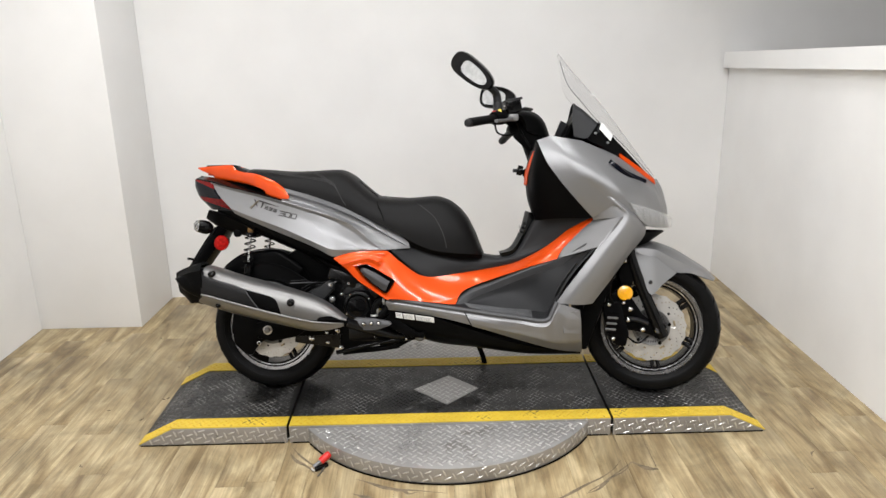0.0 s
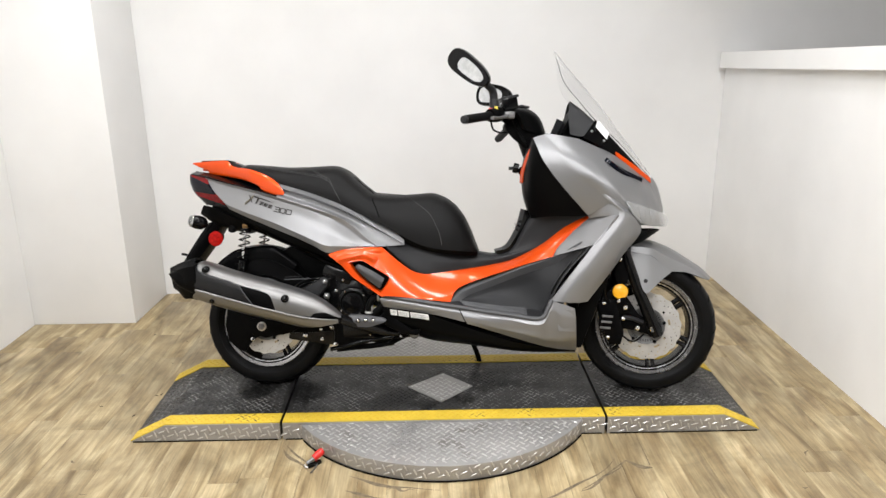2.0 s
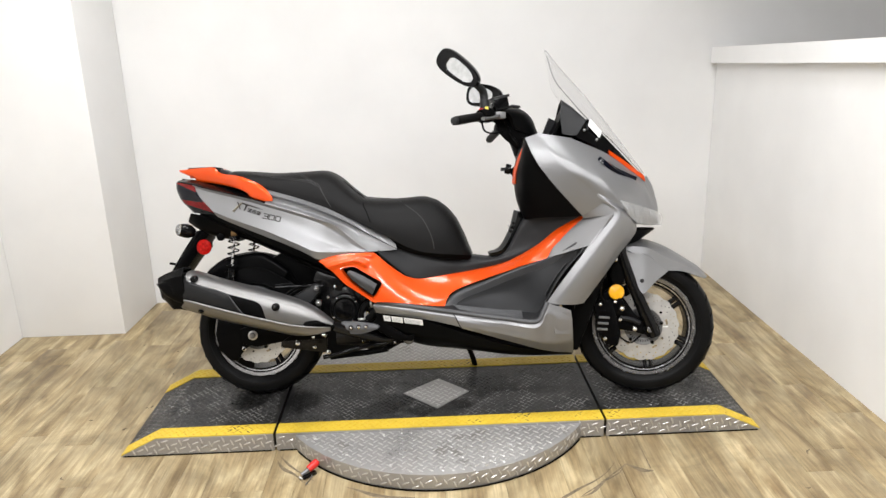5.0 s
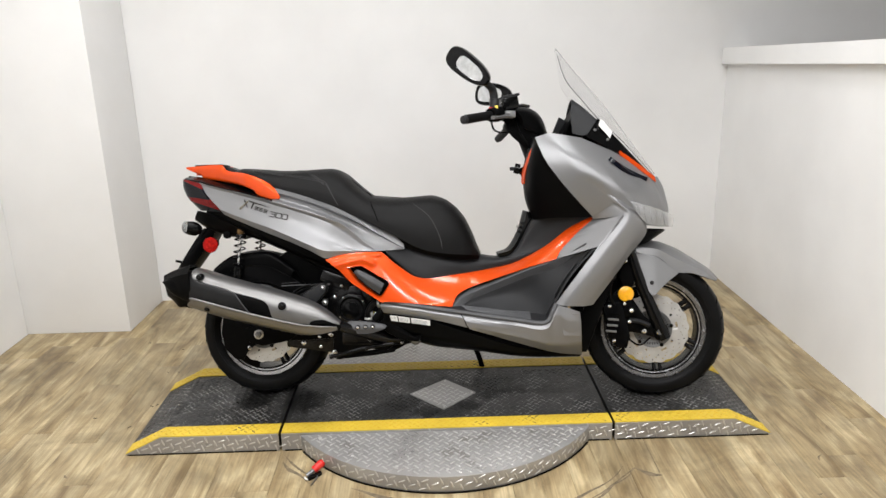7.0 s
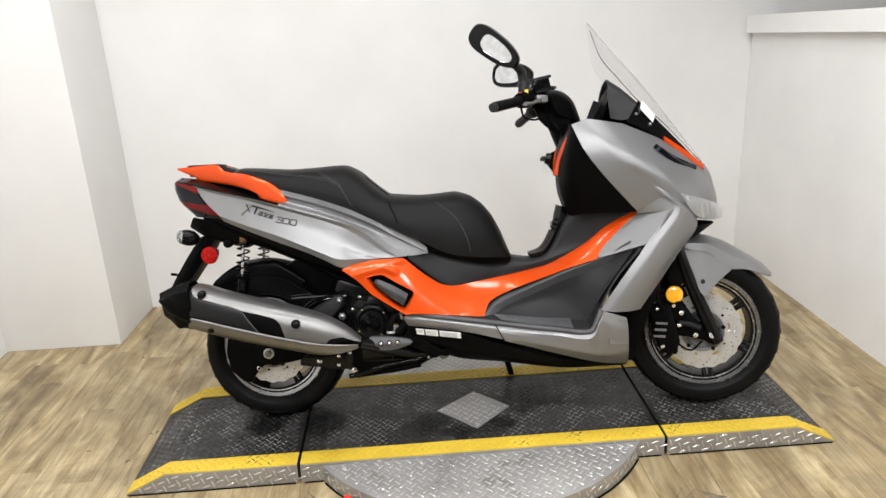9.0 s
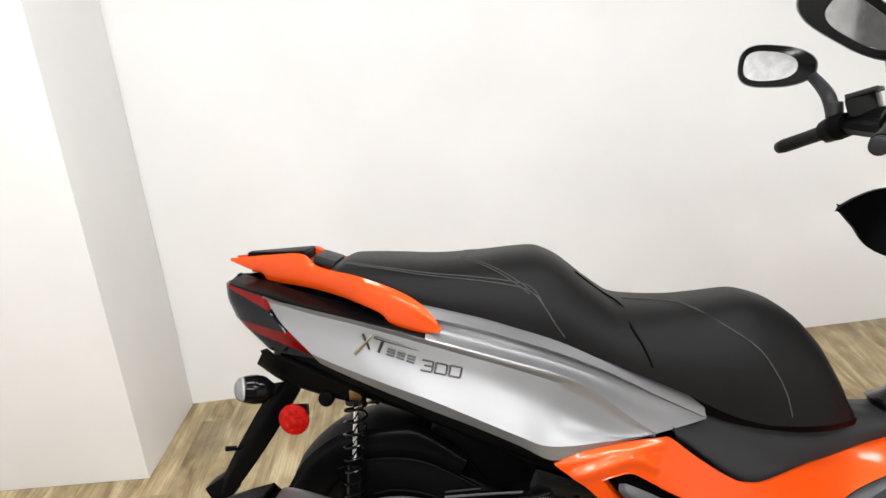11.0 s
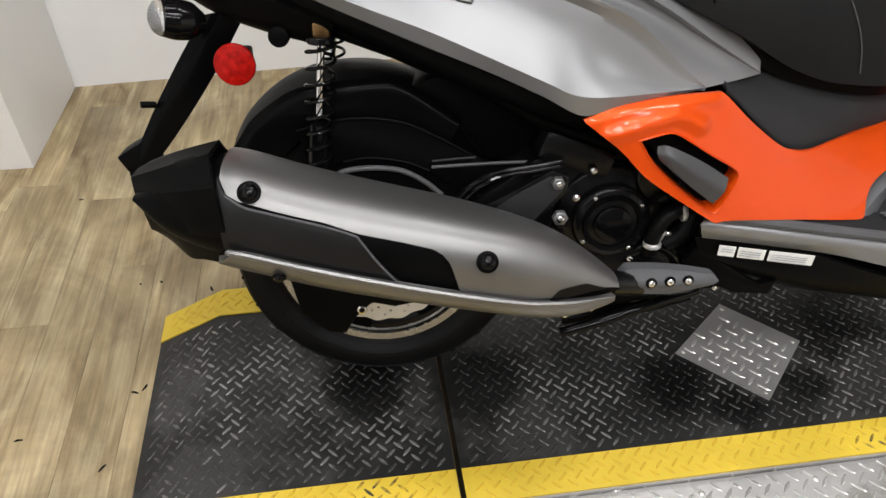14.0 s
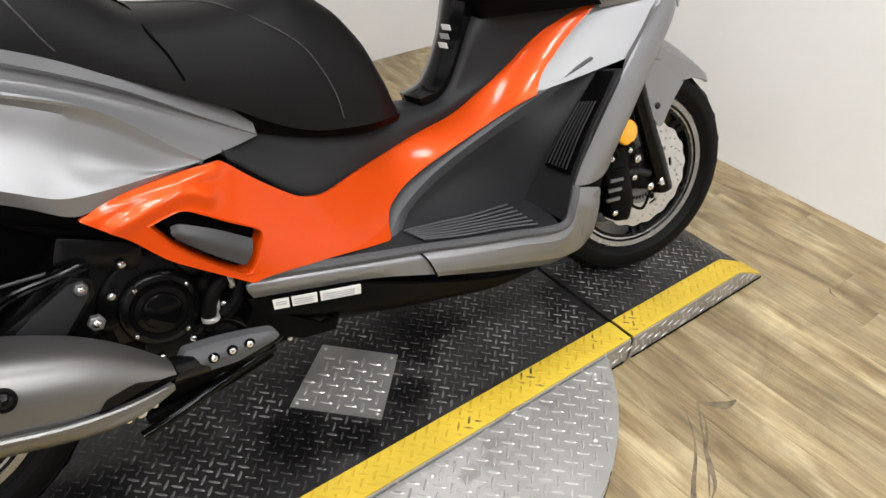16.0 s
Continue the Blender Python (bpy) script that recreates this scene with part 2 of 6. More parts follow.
    l.new(dirt.outputs["Fac"], dr.inputs["Value"])
    mix2 = n.new("ShaderNodeMix")
    mix2.data_type, mix2.blend_type = "RGBA", "MULTIPLY"
    mix2.inputs["Factor"].default_value = 1
    l.new(mix.outputs["Result"], mix2.inputs["A"]), l.new(dr.outputs["Result"], mix2.inputs["B"])
    l.new(mix2.outputs["Result"], b.inputs["Base Color"])
    b.inputs["Roughness"].default_value = 0.42
    bump = n.new("ShaderNodeBump")
    bump.inputs["Strength"].default_value, bump.inputs["Distance"].default_value = 0.15, 0.001
    l.new(g2.outputs["Fac"], bump.inputs["Height"]), l.new(bump.outputs["Normal"], b.inputs["Normal"])
    return m


M_PLANK = plank_material()


# ---------------- mesh helpers ----------------
def mesh_of(verts, faces, sharp=38):
    me = bpy.data.meshes.new("mesh")
    me.from_pydata([tuple(v) for v in verts], [], faces)
    bm = bmesh.new()
    bm.from_mesh(me)
    bmesh.ops.remove_doubles(bm, verts=bm.verts, dist=1e-6)
    bmesh.ops.recalc_face_normals(bm, faces=bm.faces)
    bm.to_mesh(me)
    bm.free()
    me.shade_smooth()
    me.set_sharp_from_angle(angle=radians(sharp))
    return me


def part(name, me, mat, parent, label=""):
    if isinstance(me, bmesh.types.BMesh):
        bm, me = me, bpy.data.meshes.new(name)
        bmesh.ops.recalc_face_normals(bm, faces=bm.faces)
        bm.to_mesh(me)
        bm.free()
        me.shade_smooth()
        me.set_sharp_from_angle(angle=radians(38))
    me.name = name
    if not me.materials:
        me.materials.append(mat)
    ob = new(name, me)
    if parent is not None:
        ob.parent = parent
    if label:
        ob["label"] = label
    return ob


def spline(pts, n):
    """Smooth curve through the points, n samples, evenly by index."""
    p = np.array(pts, float)
    if len(p) == 2:
        s = np.linspace(0, 1, n)[:, None]
        return p[0] * (1 - s) + p[1] * s
    q = np.vstack([2 * p[0] - p[1], p, 2 * p[-1] - p[-2]])
    out = []
    for s in np.linspace(0, len(p) - 1 - 1e-9, n):
        i, f = int(s), s - int(s)
        a, b, c, d = q[i:i + 4]
        out.append(0.5 * (2 * b + (c - a) * f + (2 * a - 5 * b + 4 * c - d) * f * f + (3 * b - a - 3 * c + d) * f ** 3))
    return np.array(out)


def rail_grid(rails, nu, nv):
    g = np.array([spline(r, nu) for r in rails])
    return np.array([spline(g[:, i], nv) for i in range(nu)])


def shell(g, thick=0.005, out=(0, -1, 0), keep=None):
    """A plate of the given thickness over a grid of points; keep(point) may leave cells open."""
    nu, nv = g.shape[:2]
    du, dv = np.gradient(g, axis=0), np.gradient(g, axis=1)
    nrm = np.cross(du, dv)
    nrm /= np.maximum(np.linalg.norm(nrm, axis=2, keepdims=True), 1e-9)
    if (nrm @ np.array(out, float)).sum() < 0:
        nrm = -nrm
    inner = g - nrm * thick
    verts = np.vstack([g.reshape(-1, 3), inner.reshape(-1, 3)])
    k = nu * nv
    cells = set()
    for i in range(nu - 1):
        for j in range(nv - 1):
            if keep is None or keep(g[i:i + 2, j:j + 2].reshape(-1, 3).mean(axis=0)):
                cells.add((i, j))
    faces = []
    for i, j in cells:
        a, b, c, d = i * nv + j, (i + 1) * nv + j, (i + 1) * nv + j + 1, i * nv + j + 1
        faces.append((a, b, c, d))
        faces.append((a + k, d + k, c + k, b + k))
        for di, dj, e in ((0, -1, (a, b)), (1, 0, (b, c)), (0, 1, (c, d)), (-1, 0, (d, a))):
            if (i + di, j + dj) not in cells:
                faces.append((e[0], e[0] + k, e[1] + k, e[1]))
    return mesh_of(verts, faces)


def loft(rails, thick=0.005, nu=28, nv=10, out=(0, -1, 0), keep=None):
    return shell(rail_grid(rails, nu, nv), thick, out, keep)


def flip_y(me):
    m2 = me.copy()
    m2.transform(Matrix.Diagonal((1, -1, 1, 1)))
    m2.flip_normals()
    return m2


def both(name, me, mat, parent, label=""):
    return part(name, me, mat, parent, label), part(name, flip_y(me), mat, parent, label)


def tube(pts, r, n=10, k=24, flat=1.0):
    """A round bar along a smooth curve; r is one radius or one for each point."""
    c = spline(pts, k)
    rr = np.interp(np.linspace(0, 1, k), np.linspace(0, 1, len(r)), r) if hasattr(r, "__len__") else np.full(k, r)
    tan = np.gradient(c, axis=0)
    tan /= np.maximum(np.linalg.norm(tan, axis=1, keepdims=True), 1e-9)
    up = np.array([0, 0, 1.0]) if abs(tan[0][2]) < 0.9 else np.array([0, 1.0, 0])
    verts, faces = [], []
    for i in range(k):
        s = np.cross(tan[i], up)
        s /= np.linalg.norm(s)
        up = np.cross(s, tan[i])
        for j in range(n):
            a = 2 * math.pi * j / n
            verts.append(c[i] + rr[i] * (math.cos(a) * s + flat * math.sin(a) * up))
    for i in range(k - 1):
        for j in range(n):
            faces.append((i * n + j, i * n + (j + 1) % n, (i + 1) * n + (j + 1) % n, (i + 1) * n + j))
    faces.append(tuple(range(n)))
    faces.append(tuple(range((k - 1) * n, k * n)))
    return mesh_of(verts, faces)


def turned(profile, n=48, center=(0, 0, 0), closed=True):
    """A body turned round the y axis; profile is pairs of radius and y."""
    m = len(profile)
    verts, faces = [], []
    for i in range(n):
        a = 2 * math.pi * i / n
        for r, y in profile:
            verts.append((center[0] + r * math.cos(a), center[1] + y, center[2] + r * math.sin(a)))
    for i in range(n):
        for j in range(m if closed else m - 1):
            a, b = i * m + j, i * m + (j + 1) % m
            c, d = ((i + 1) % n) * m + (j + 1) % m, ((i + 1) % n) * m + j
            faces.append((a, b, c, d))
    return mesh_of(verts, faces)


def drum(center, axis, r, h, n=24, bevel=0.15, top=None):
    """A short round body with a softened rim, from center along axis."""
    ax = Vector(axis).normalized()
    q = ax.to_track_quat("Z", "Y").to_matrix().to_4x4()
    q.translation = Vector(center)
    rt = r if top is None else top
    b = bevel * min(r, h)
    prof = [(r - b, 0), (r, b), (rt, h - b), (rt - b * 0.4, h - b * 0.3), (rt - b, h)]
    verts, faces = [], []
    for rad, z in prof:
        for i in range(n):
            a = 2 * math.pi * i / n
            verts.append(q @ Vector((rad * math.cos(a), rad * math.sin(a), z)))
    for k in range(len(prof) - 1):
        for i in range(n):
            faces.append((k * n + i, k * n + (i + 1) % n, (k + 1) * n + (i + 1) % n, (k + 1) * n + i))
    faces.append(tuple(range(n)))
    faces.append(tuple(range((len(prof) - 1) * n, len(prof) * n)))
    return mesh_of(verts, faces)


def dome(center, axis, r, h, n=20):
    ax = Vector(axis).normalized()
    q = ax.to_track_quat("Z", "Y").to_matrix().to_4x4()
    q.translation = Vector(center)
    verts, faces, rings = [], [], 6
    for k in range(rings):
        a = math.pi / 2 * k / rings
        for i in range(n):
            b = 2 * math.pi * i / n
            verts.append(q @ Vector((r * math.cos(a) * math.cos(b), r * math.cos(a) * math.sin(b), h * math.sin(a))))
    verts.append(q @ Vector((0, 0, h)))
    for k in range(rings - 1):
        for i in range(n):
            faces.append((k * n + i, k * n + (i + 1) % n, (k + 1) * n + (i + 1) % n, (k + 1) * n + i))
    for i in range(n):
        faces.append(((rings - 1) * n + i, (rings - 1) * n + (i + 1) % n, len(verts) - 1))
    faces.append(tuple(range(n)))
    return mesh_of(verts, faces)


def block(center, size, bevel=0.004, turn=(0, 0, 0)):
    bm = bmesh.new()
    bmesh.ops.create_cube(bm, size=1.0, matrix=Matrix.Diagonal((*size, 1)))
    if bevel:
        bmesh.ops.bevel(bm, geom=bm.edges[:], offset=min(bevel, 0.45 * min(size)), segments=2, profile=0.6, affect="EDGES")
    bm.transform(pose(*center, *turn))
    me = bpy.data.meshes.new("block")
    bm.to_mesh(me)
    bm.free()
    me.shade_smooth()
    me.set_sharp_from_angle(angle=radians(38))
    return me


def slab(outline, y0, y1, bevel=0.003, axis="y"):
    """A plate of any outline; the outline lies in x and z (axis y) or x and y (axis z)."""
    bm = bmesh.new()
    put = (lambda a, b, c: (a, c, b)) if axis == "y" else (lambda a, b, c: (a, b, c))
    lo = [bm.verts.new(put(a, b, y0)) for a, b in outline]
    hi = [bm.verts.new(put(a, b, y1)) for a, b in outline]
    n = len(outline)
    bm.faces.new(lo), bm.faces.new(hi)
    for i in range(n):
        bm.faces.new((lo[i], lo[(i + 1) % n], hi[(i + 1) % n], hi[i]))
    bmesh.ops.recalc_face_normals(bm, faces=bm.faces)
    if bevel:
        bmesh.ops.bevel(bm, geom=bm.edges[:], offset=bevel, segments=2, profile=0.6, affect="EDGES")
    me = bpy.data.meshes.new("slab")
    bm.to_mesh(me)
    bm.free()
    me.shade_smooth()
    me.set_sharp_from_angle(angle=radians(38))
    return me


def joined(*meshes):
    bm = bmesh.new()
    for me in meshes:
        bm.from_mesh(me)
    me = bpy.data.meshes.new("joined")
    bm.to_mesh(me)
    bm.free()
    me.shade_smooth()
    me.set_sharp_from_angle(angle=radians(38))
    return me


def inside_loop(p, loop):
    x, z = p
    hit = False
    for (x0, z0), (x1, z1) in zip(loop, loop[1:] + loop[:1]):
        if (z0 > z) != (z1 > z) and x < (x1 - x0) * (z - z0) / (z1 - z0) + x0:
            hit = not hit
    return hit


def loop_of(*runs, step=0.006):
    """A closed outline from runs of points, each run a smooth curve, the corners where two runs meet."""
    out = []
    for run in runs:
        p3 = [(a, 0, b) for a, b in run]
        length = sum(math.dist(a, b) for a, b in zip(run, run[1:]))
        out += [(float(q[0]), float(q[2])) for q in even(p3, max(3, int(length / step) + 1))]
    clean = [out[0]]
    for q in out[1:]:
        if math.dist(q, clean[-1]) > 0.0012:
            clean.append(q)
    return clean if math.dist(clean[0], clean[-1]) > 0.0012 else clean[:-1]


def near_line(x, z, pts):
    best = 9.0
    for (x0, z0), (x1, z1) in zip(pts, pts[1:]):
        f = max(0, min(1, ((x - x0) * (x1 - x0) + (z - z0) * (z1 - z0)) / ((x1 - x0) ** 2 + (z1 - z0) ** 2)))
        best = min(best, math.hypot(x - x0 - f * (x1 - x0), z - z0 - f * (z1 - z0)))
    return best


def sheet(outline, depth, holes=(), step=0.009, thick=0.006, lip=0.0, side=1):
    """A bent plate with any outline in x and z, its outer face at y = depth(x, z); holes may have a lip that runs inwards."""
    pts = list(outline)
    loops = [list(range(len(pts)))]
    for h in holes:
        loops.append(list(range(len(pts), len(pts) + len(h))))
        pts += h
    edges = [(lp[i], lp[(i + 1) % len(lp)]) for lp in loops for i in range(len(lp))]
    rim = np.array(pts)
    a0, a1 = np.min(rim, axis=0), np.max(rim, axis=0)
    for i in range(int((a1[0] - a0[0]) / step) + 1):
        for j in range(int((a1[1] - a0[1]) / (step * .87)) + 1):
            q = (a0[0] + (i + .5 * (j % 2)) * step, a0[1] + j * step * .87)
            if np.min(np.hypot(rim[:, 0] - q[0], rim[:, 1] - q[1])) > step * .55 and inside_loop(q, outline) and not any(inside_loop(q, h) for h in holes):
                pts.append(q)
    vs, _, fs, *_ = delaunay_2d_cdt([Vector(p) for p in pts], edges, [], 0, 1e-6)
    flat2 = [(v.x, v.y) for v in vs]
    tris = []
    for f in fs:
        c = (sum(flat2[k][0] for k in f) / 3, sum(flat2[k][1] for k in f) / 3)
        if inside_loop(c, outline) and not any(inside_loop(c, h) for h in holes):
            tris.append(tuple(f))
    k = len(flat2)
    face = [(x, side * depth(x, z), z) for x, z in flat2]
    verts = face + [(x, y + side * thick, z) for x, y, z in face]
    count = collections.Counter(tuple(sorted((f[i], f[(i + 1) % 3]))) for f in tris for i in range(3))
    faces = tris + [tuple(v + k for v in f[::-1]) for f in tris]
    faces += [(a, b, b + k, a + k) for (a, b), c in count.items() if c == 1]
    me = mesh_of(verts, faces, 50)
    if not lip:
        return me
    rings = []
    for h in holes:
        cx, cz = np.mean(h, axis=0)
        g = np.array([[(cx + (x - cx) * q, side * (depth(x, z) + d), cz + (z - cz) * q) for q, d in ((1.03, -.0015), (1.0, -.002), (.97, .001), (.95, .006), (.92, lip))] for x, z in h + h[:1]])
        rings.append(shell(g, .002, (0, -side, 0)))
    return joined(me, *rings)


def even(pts, n):
    """A smooth curve through the points, its n samples evenly spaced."""
    c = spline(pts, 400)
    s = np.concatenate([[0], np.cumsum(np.linalg.norm(np.diff(c, axis=0), axis=1))])
    return np.stack([np.interp(np.linspace(0, s[-1], n), s, c[:, k]) for k in range(3)], axis=1)


def empty(name, m):
    ob = new(name)
    ob.empty_display_size = 0.1
    ob.matrix_world = m
    return ob


# ---------------- the bay: floor, walls, ceiling ----------------
X_R, X_COL, X_L, X_FAR = 1.600, -1.656, -2.18, 2.75
Y_COL, Y_BL, Y_BR, Y_FRONT = 0.867, 1.307, 1.55, -4.2


def structure(name, me, mat, label, category):
    return tagged(part(name, me, mat, None), label, category, kind="structure")


structure("wall_back", slab([(X_COL - 0.1, Y_BL - 0.006), (X_FAR, Y_BR + 0.007 + 0.0746 * (X_FAR - X_R - .12)), (X_FAR, Y_BR + 0.25), (X_COL - 0.1, Y_BL + 0.12)], 0, CEIL, 0, "z"),
          M_WALL, "smooth white painted back wall of the photo bay", "wall")
structure("wall_pier", slab([(X_L - 0.1, Y_COL), (X_COL, Y_COL), (X_COL + 0.012, Y_BL - 0.004), (X_L - 0.1, Y_BL - 0.004)], 0, CEIL, 0.004, "z"),
          M_WALL, "white painted wall pier standing out from the back wall", "wall")
structure("wall_left", slab([(X_L - 0.12, Y_FRONT), (X_L, Y_FRONT), (X_L, Y_COL - 0.002), (X_L - 0.12, Y_COL - 0.002)], 0, CEIL, 0, "z"),
          M_WALL, "white painted side wall beside the pier", "wall")
half_wall = [(x, y, z) for x in (X_R, X_R + .12) for y, z in ((Y_FRONT, 0), (Y_BR - .003, 0), (Y_BR - .003, 1.318), (Y_FRONT, 1.55))]
structure("wall_right", mesh_of(half_wall, [(0, 1, 2, 3), (4, 5, 6, 7), (0, 1, 5, 4), (1, 2, 6, 5), (2, 3, 7, 6), (3, 0, 4, 7)]), M_WALL, "white painted half-height side wall with a sloping cap", "wall")
structure("wall_far", slab([(X_FAR, Y_FRONT), (X_FAR + .12, Y_FRONT), (X_FAR + .12, Y_BR + .25), (X_FAR, Y_BR + .25)], 0, CEIL, 0, "z"), M_FARWALL, "wall beyond the half wall, greyed for the weaker light there", "wall")
# added wall out of view, kept dark to shape fill light and reflections
structure("wall_unseen", slab([(X_L - 0.12, Y_FRONT - 0.12), (X_FAR + 0.12, Y_FRONT - 0.12), (X_FAR + 0.12, Y_FRONT - 0.002), (X_L - 0.12, Y_FRONT - 0.002)], 0, CEIL, 0, "z"),
          M_REAR, "unseen wall behind the camera, dark to limit fill and reflections", "wall")
# unseen ceiling, its dark colour holds back light bounced onto the scooter
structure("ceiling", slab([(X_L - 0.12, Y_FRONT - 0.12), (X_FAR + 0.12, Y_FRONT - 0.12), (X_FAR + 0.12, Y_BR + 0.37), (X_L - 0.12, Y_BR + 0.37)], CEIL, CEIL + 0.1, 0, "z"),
          M_CEIL, "flat unseen ceiling, darkened to cut the bounced light", "ceiling")
ledge = loft([[(X_R - 0.045, Y_BR - 0.03, 1.235), (X_R - 0.045, 0.1, 1.292), (X_R - 0.045, Y_FRONT + 0.02, 1.47)], [(X_R - 0.045, Y_BR - 0.03, 1.322), (X_R - 0.045, 0.1, 1.379), (X_R - 0.045, Y_FRONT + 0.02, 1.557)]], 0.043, 12, 3, (-1, 0, 0))
structure("trim_ledge", ledge, M_WALL, "white painted ledge board running along the side wall", "ledge")
structure("floor", slab([(X_L - 0.12, Y_FRONT - 0.12), (X_FAR + 0.12, Y_FRONT - 0.12), (X_FAR + 0.12, Y_BR + 0.37), (X_L - 0.12, Y_BR + 0.37)], -0.1, -0.004, 0, "z"),
          M_GAP, "wood-look plank floor, scuffed and honey brown", "floor")
floor = bpy.data.objects["floor"]

M_DIFFUSER = material("lit_diffuser", (0.99, 0.99, 1.0), 0.6, vary=0.0, emit=6.0)
for ly in LAMP_ROWS:
    for lx in LAMP_X:
        cl = empty("ceiling_light", pose(lx, ly, CEIL))
        tagged(cl, "slim white rectangular ceiling light, switched on", "lamp", "ceiling lights")
        part("frame", block((0, 0, -0.02), (LAMP_W + 0.05, LAMP_L + 0.05, 0.035), 0.006), M_CEIL, cl)
        part("diffuser", block((0, 0, -0.042), (LAMP_W, LAMP_L, 0.006), 0.002), M_DIFFUSER, cl)

# ---------------- the display ramp and turntable ----------------
TOP = 0.067
Y_F, Y_B, YEL = -0.297, 0.255, 0.066


def lug_field(inside, place, step=0.0200, size=(0.0235, 0.0056, 0.0017), area=(-1, 1, -1, 1), slant=45):
    """Raised tread lugs, turned one way and the other in a chequer, over the part of an area that inside() allows."""
    base = []
    for rr, z in ((1.0, 0.0), (0.62, 1.0)):
        for k in range(8):
            a = 2 * math.pi * k / 8
            base.append((size[0] / 2 * rr * math.cos(a), size[1] / 2 * rr * math.sin(a), size[2] * z))
    verts, faces = [], []
    ct, st = math.cos(radians(slant)), math.sin(radians(slant))
    reach = int(1.5 * max(abs(q) for q in area) / step) + 2
    for i in range(-reach, reach):
        for j in range(-reach, reach):
            u, v = (i * ct - j * st) * step, (i * st + j * ct) * step
            if not (area[0] <= u <= area[1] and area[2] <= v <= area[3] and inside(u, v)):
                continue
            a = radians(slant if (i + j) % 2 else slant + 90)
            c, s, k = math.cos(a), math.sin(a), len(verts)
            for x, y, z in base:
                verts.append(place(u + c * x - s * y, v + s * x + c * y, z))
            for m in range(8):
                faces.append((k + m, k + (m + 1) % 8, k + 8 + (m + 1) % 8, k + 8 + m))
            faces.append(tuple(k + 8 + m for m in range(8)))
    me = bpy.data.meshes.new("lugs")
    me.from_pydata(verts, [], faces)
    me.shade_smooth()
    me.set_sharp_from_angle(angle=radians(30))
    return me


COARSE = {"step": 0.0245, "size": (0.0285, 0.0064, 0.0019)}


def stuff(name, me, mat, parent, label):
    return tagged(part(name, me, mat, parent, label), kind="stuff")


def profile_height(x, xs, zs):
    return float(np.interp(x, xs, zs))


def ramp_section(name, xs, zs, label, diamond=None):
    """One section: a folded plate with its side skirts, painted edges and raised lugs; xs and zs give its height along x."""
    root = empty(name, pose(0, 0, 0))
    tagged(root, label, "ramp", "sections of the display ramp")
    outline = list(zip(xs, zs))
    if zs[0] > 0.01:
        outline = [(xs[0], 0.0)] + outline
    if zs[-1] > 0.01:
        outline = outline + [(xs[-1], 0.0)]
    part("deck_plate", slab(outline, Y_F + 0.004, Y_B - 0.004, 0), M_BLACKPLATE, root, "black painted steel tread plate")
    hz = lambda x: profile_height(x, xs, zs)
    for y0, y1, nm in ((Y_F, Y_F + YEL, "edge_band"), (Y_B - YEL - 0.006, Y_B, "edge_band")):
        top = [(x, z + 0.0035) for x, z in zip(xs, zs)]
        bot = [(x, max(z - 0.004, 0.0005)) for x, z in zip(xs, zs)][::-1]
        part(nm, slab(top + bot, y0, y1, 0), M_YELLOW, root, "worn yellow painted edge")
    for y0, y1, nm in ((Y_F - 0.004, Y_F, "skirt"), (Y_B, Y_B + 0.004, "skirt")):
        part(nm, slab(outline, y0, y1, 0), M_ALU, root, "bare aluminium tread plate skirt")
    for y0, y1 in ((Y_F - 0.007, Y_F - 0.0042), (Y_B + 0.0042, Y_B + 0.007)):
        part("rubber_foot", slab([(xs[0] + 0.01, 0.0), (xs[-1] - 0.01, 0.0), (xs[-1] - 0.01, 0.0035), (xs[0] + 0.01, 0.0035)], y0, y1, 0), M_BLACK, root, "black rubber edge on the floor")
    in_dia = (lambda x, y: inside_loop((x, y), wider(diamond, .014))) if diamond else (lambda x, y: False)
    m = 0.014
    dark = lambda x, y: Y_F + YEL + m < y < Y_B - YEL - m - 0.006 and not in_dia(x, y)
    area = (xs[0] + m, xs[-1] - m, Y_F, Y_B)
    stuff("tread", lug_field(dark, lambda u, v, h: (u, v, hz(u) + h), area=area), M_LUG, root, "raised black tread lugs")
    yel = lambda x, y: (Y_F + m < y < Y_F + YEL - 0.008) or (Y_B - YEL + 0.004 < y < Y_B - m)
    stuff("edge_tread", lug_field(yel, lambda u, v, h: (u, v, hz(u) + 0.0035 + h), area=area), M_YELLOWLUG, root, "raised yellow tread lugs")
    side = lambda x, z: 0.008 < z < hz(x) - 0.008
    stuff("skirt_tread", lug_field(side, lambda u, v, h: (u, Y_F - 0.004 - h, v), area=(xs[0], xs[-1], 0, 0.07), slant=20, **COARSE), M_ALULUG, root, "raised bright lugs")
    return root


X_LE, X_LB, X_G1, X_G2, X_RB, X_RE = -1.227, -1.095, -0.667, 0.541, 0.985, 1.121
ramp_section("ramp_section", [X_LE, X_LB, X_G1 - 0.005], [0.002, TOP, TOP], "black tread plate ramp end with worn yellow edges")
ramp_section("ramp_section", [X_G2 + 0.005, X_RB, X_RE], [TOP, TOP, 0.002], "black tread plate ramp end under the front wheel, yellow edges")
DIA = [(-.203, -.036), (-.071, -.167), (.058, -.040), (-.060, .079)]
wider = lambda loop, d: [(x + d * (x + .069) / math.hypot(x + .069, y + .041), y + d * (y + .041) / math.hypot(x + .069, y + .041)) for x, y in loop]
deck = ramp_section("ramp_deck", [X_G1 + 0.005, X_G2 - 0.005], [TOP, TOP], "black tread plate middle deck with bright diamond plate", DIA)
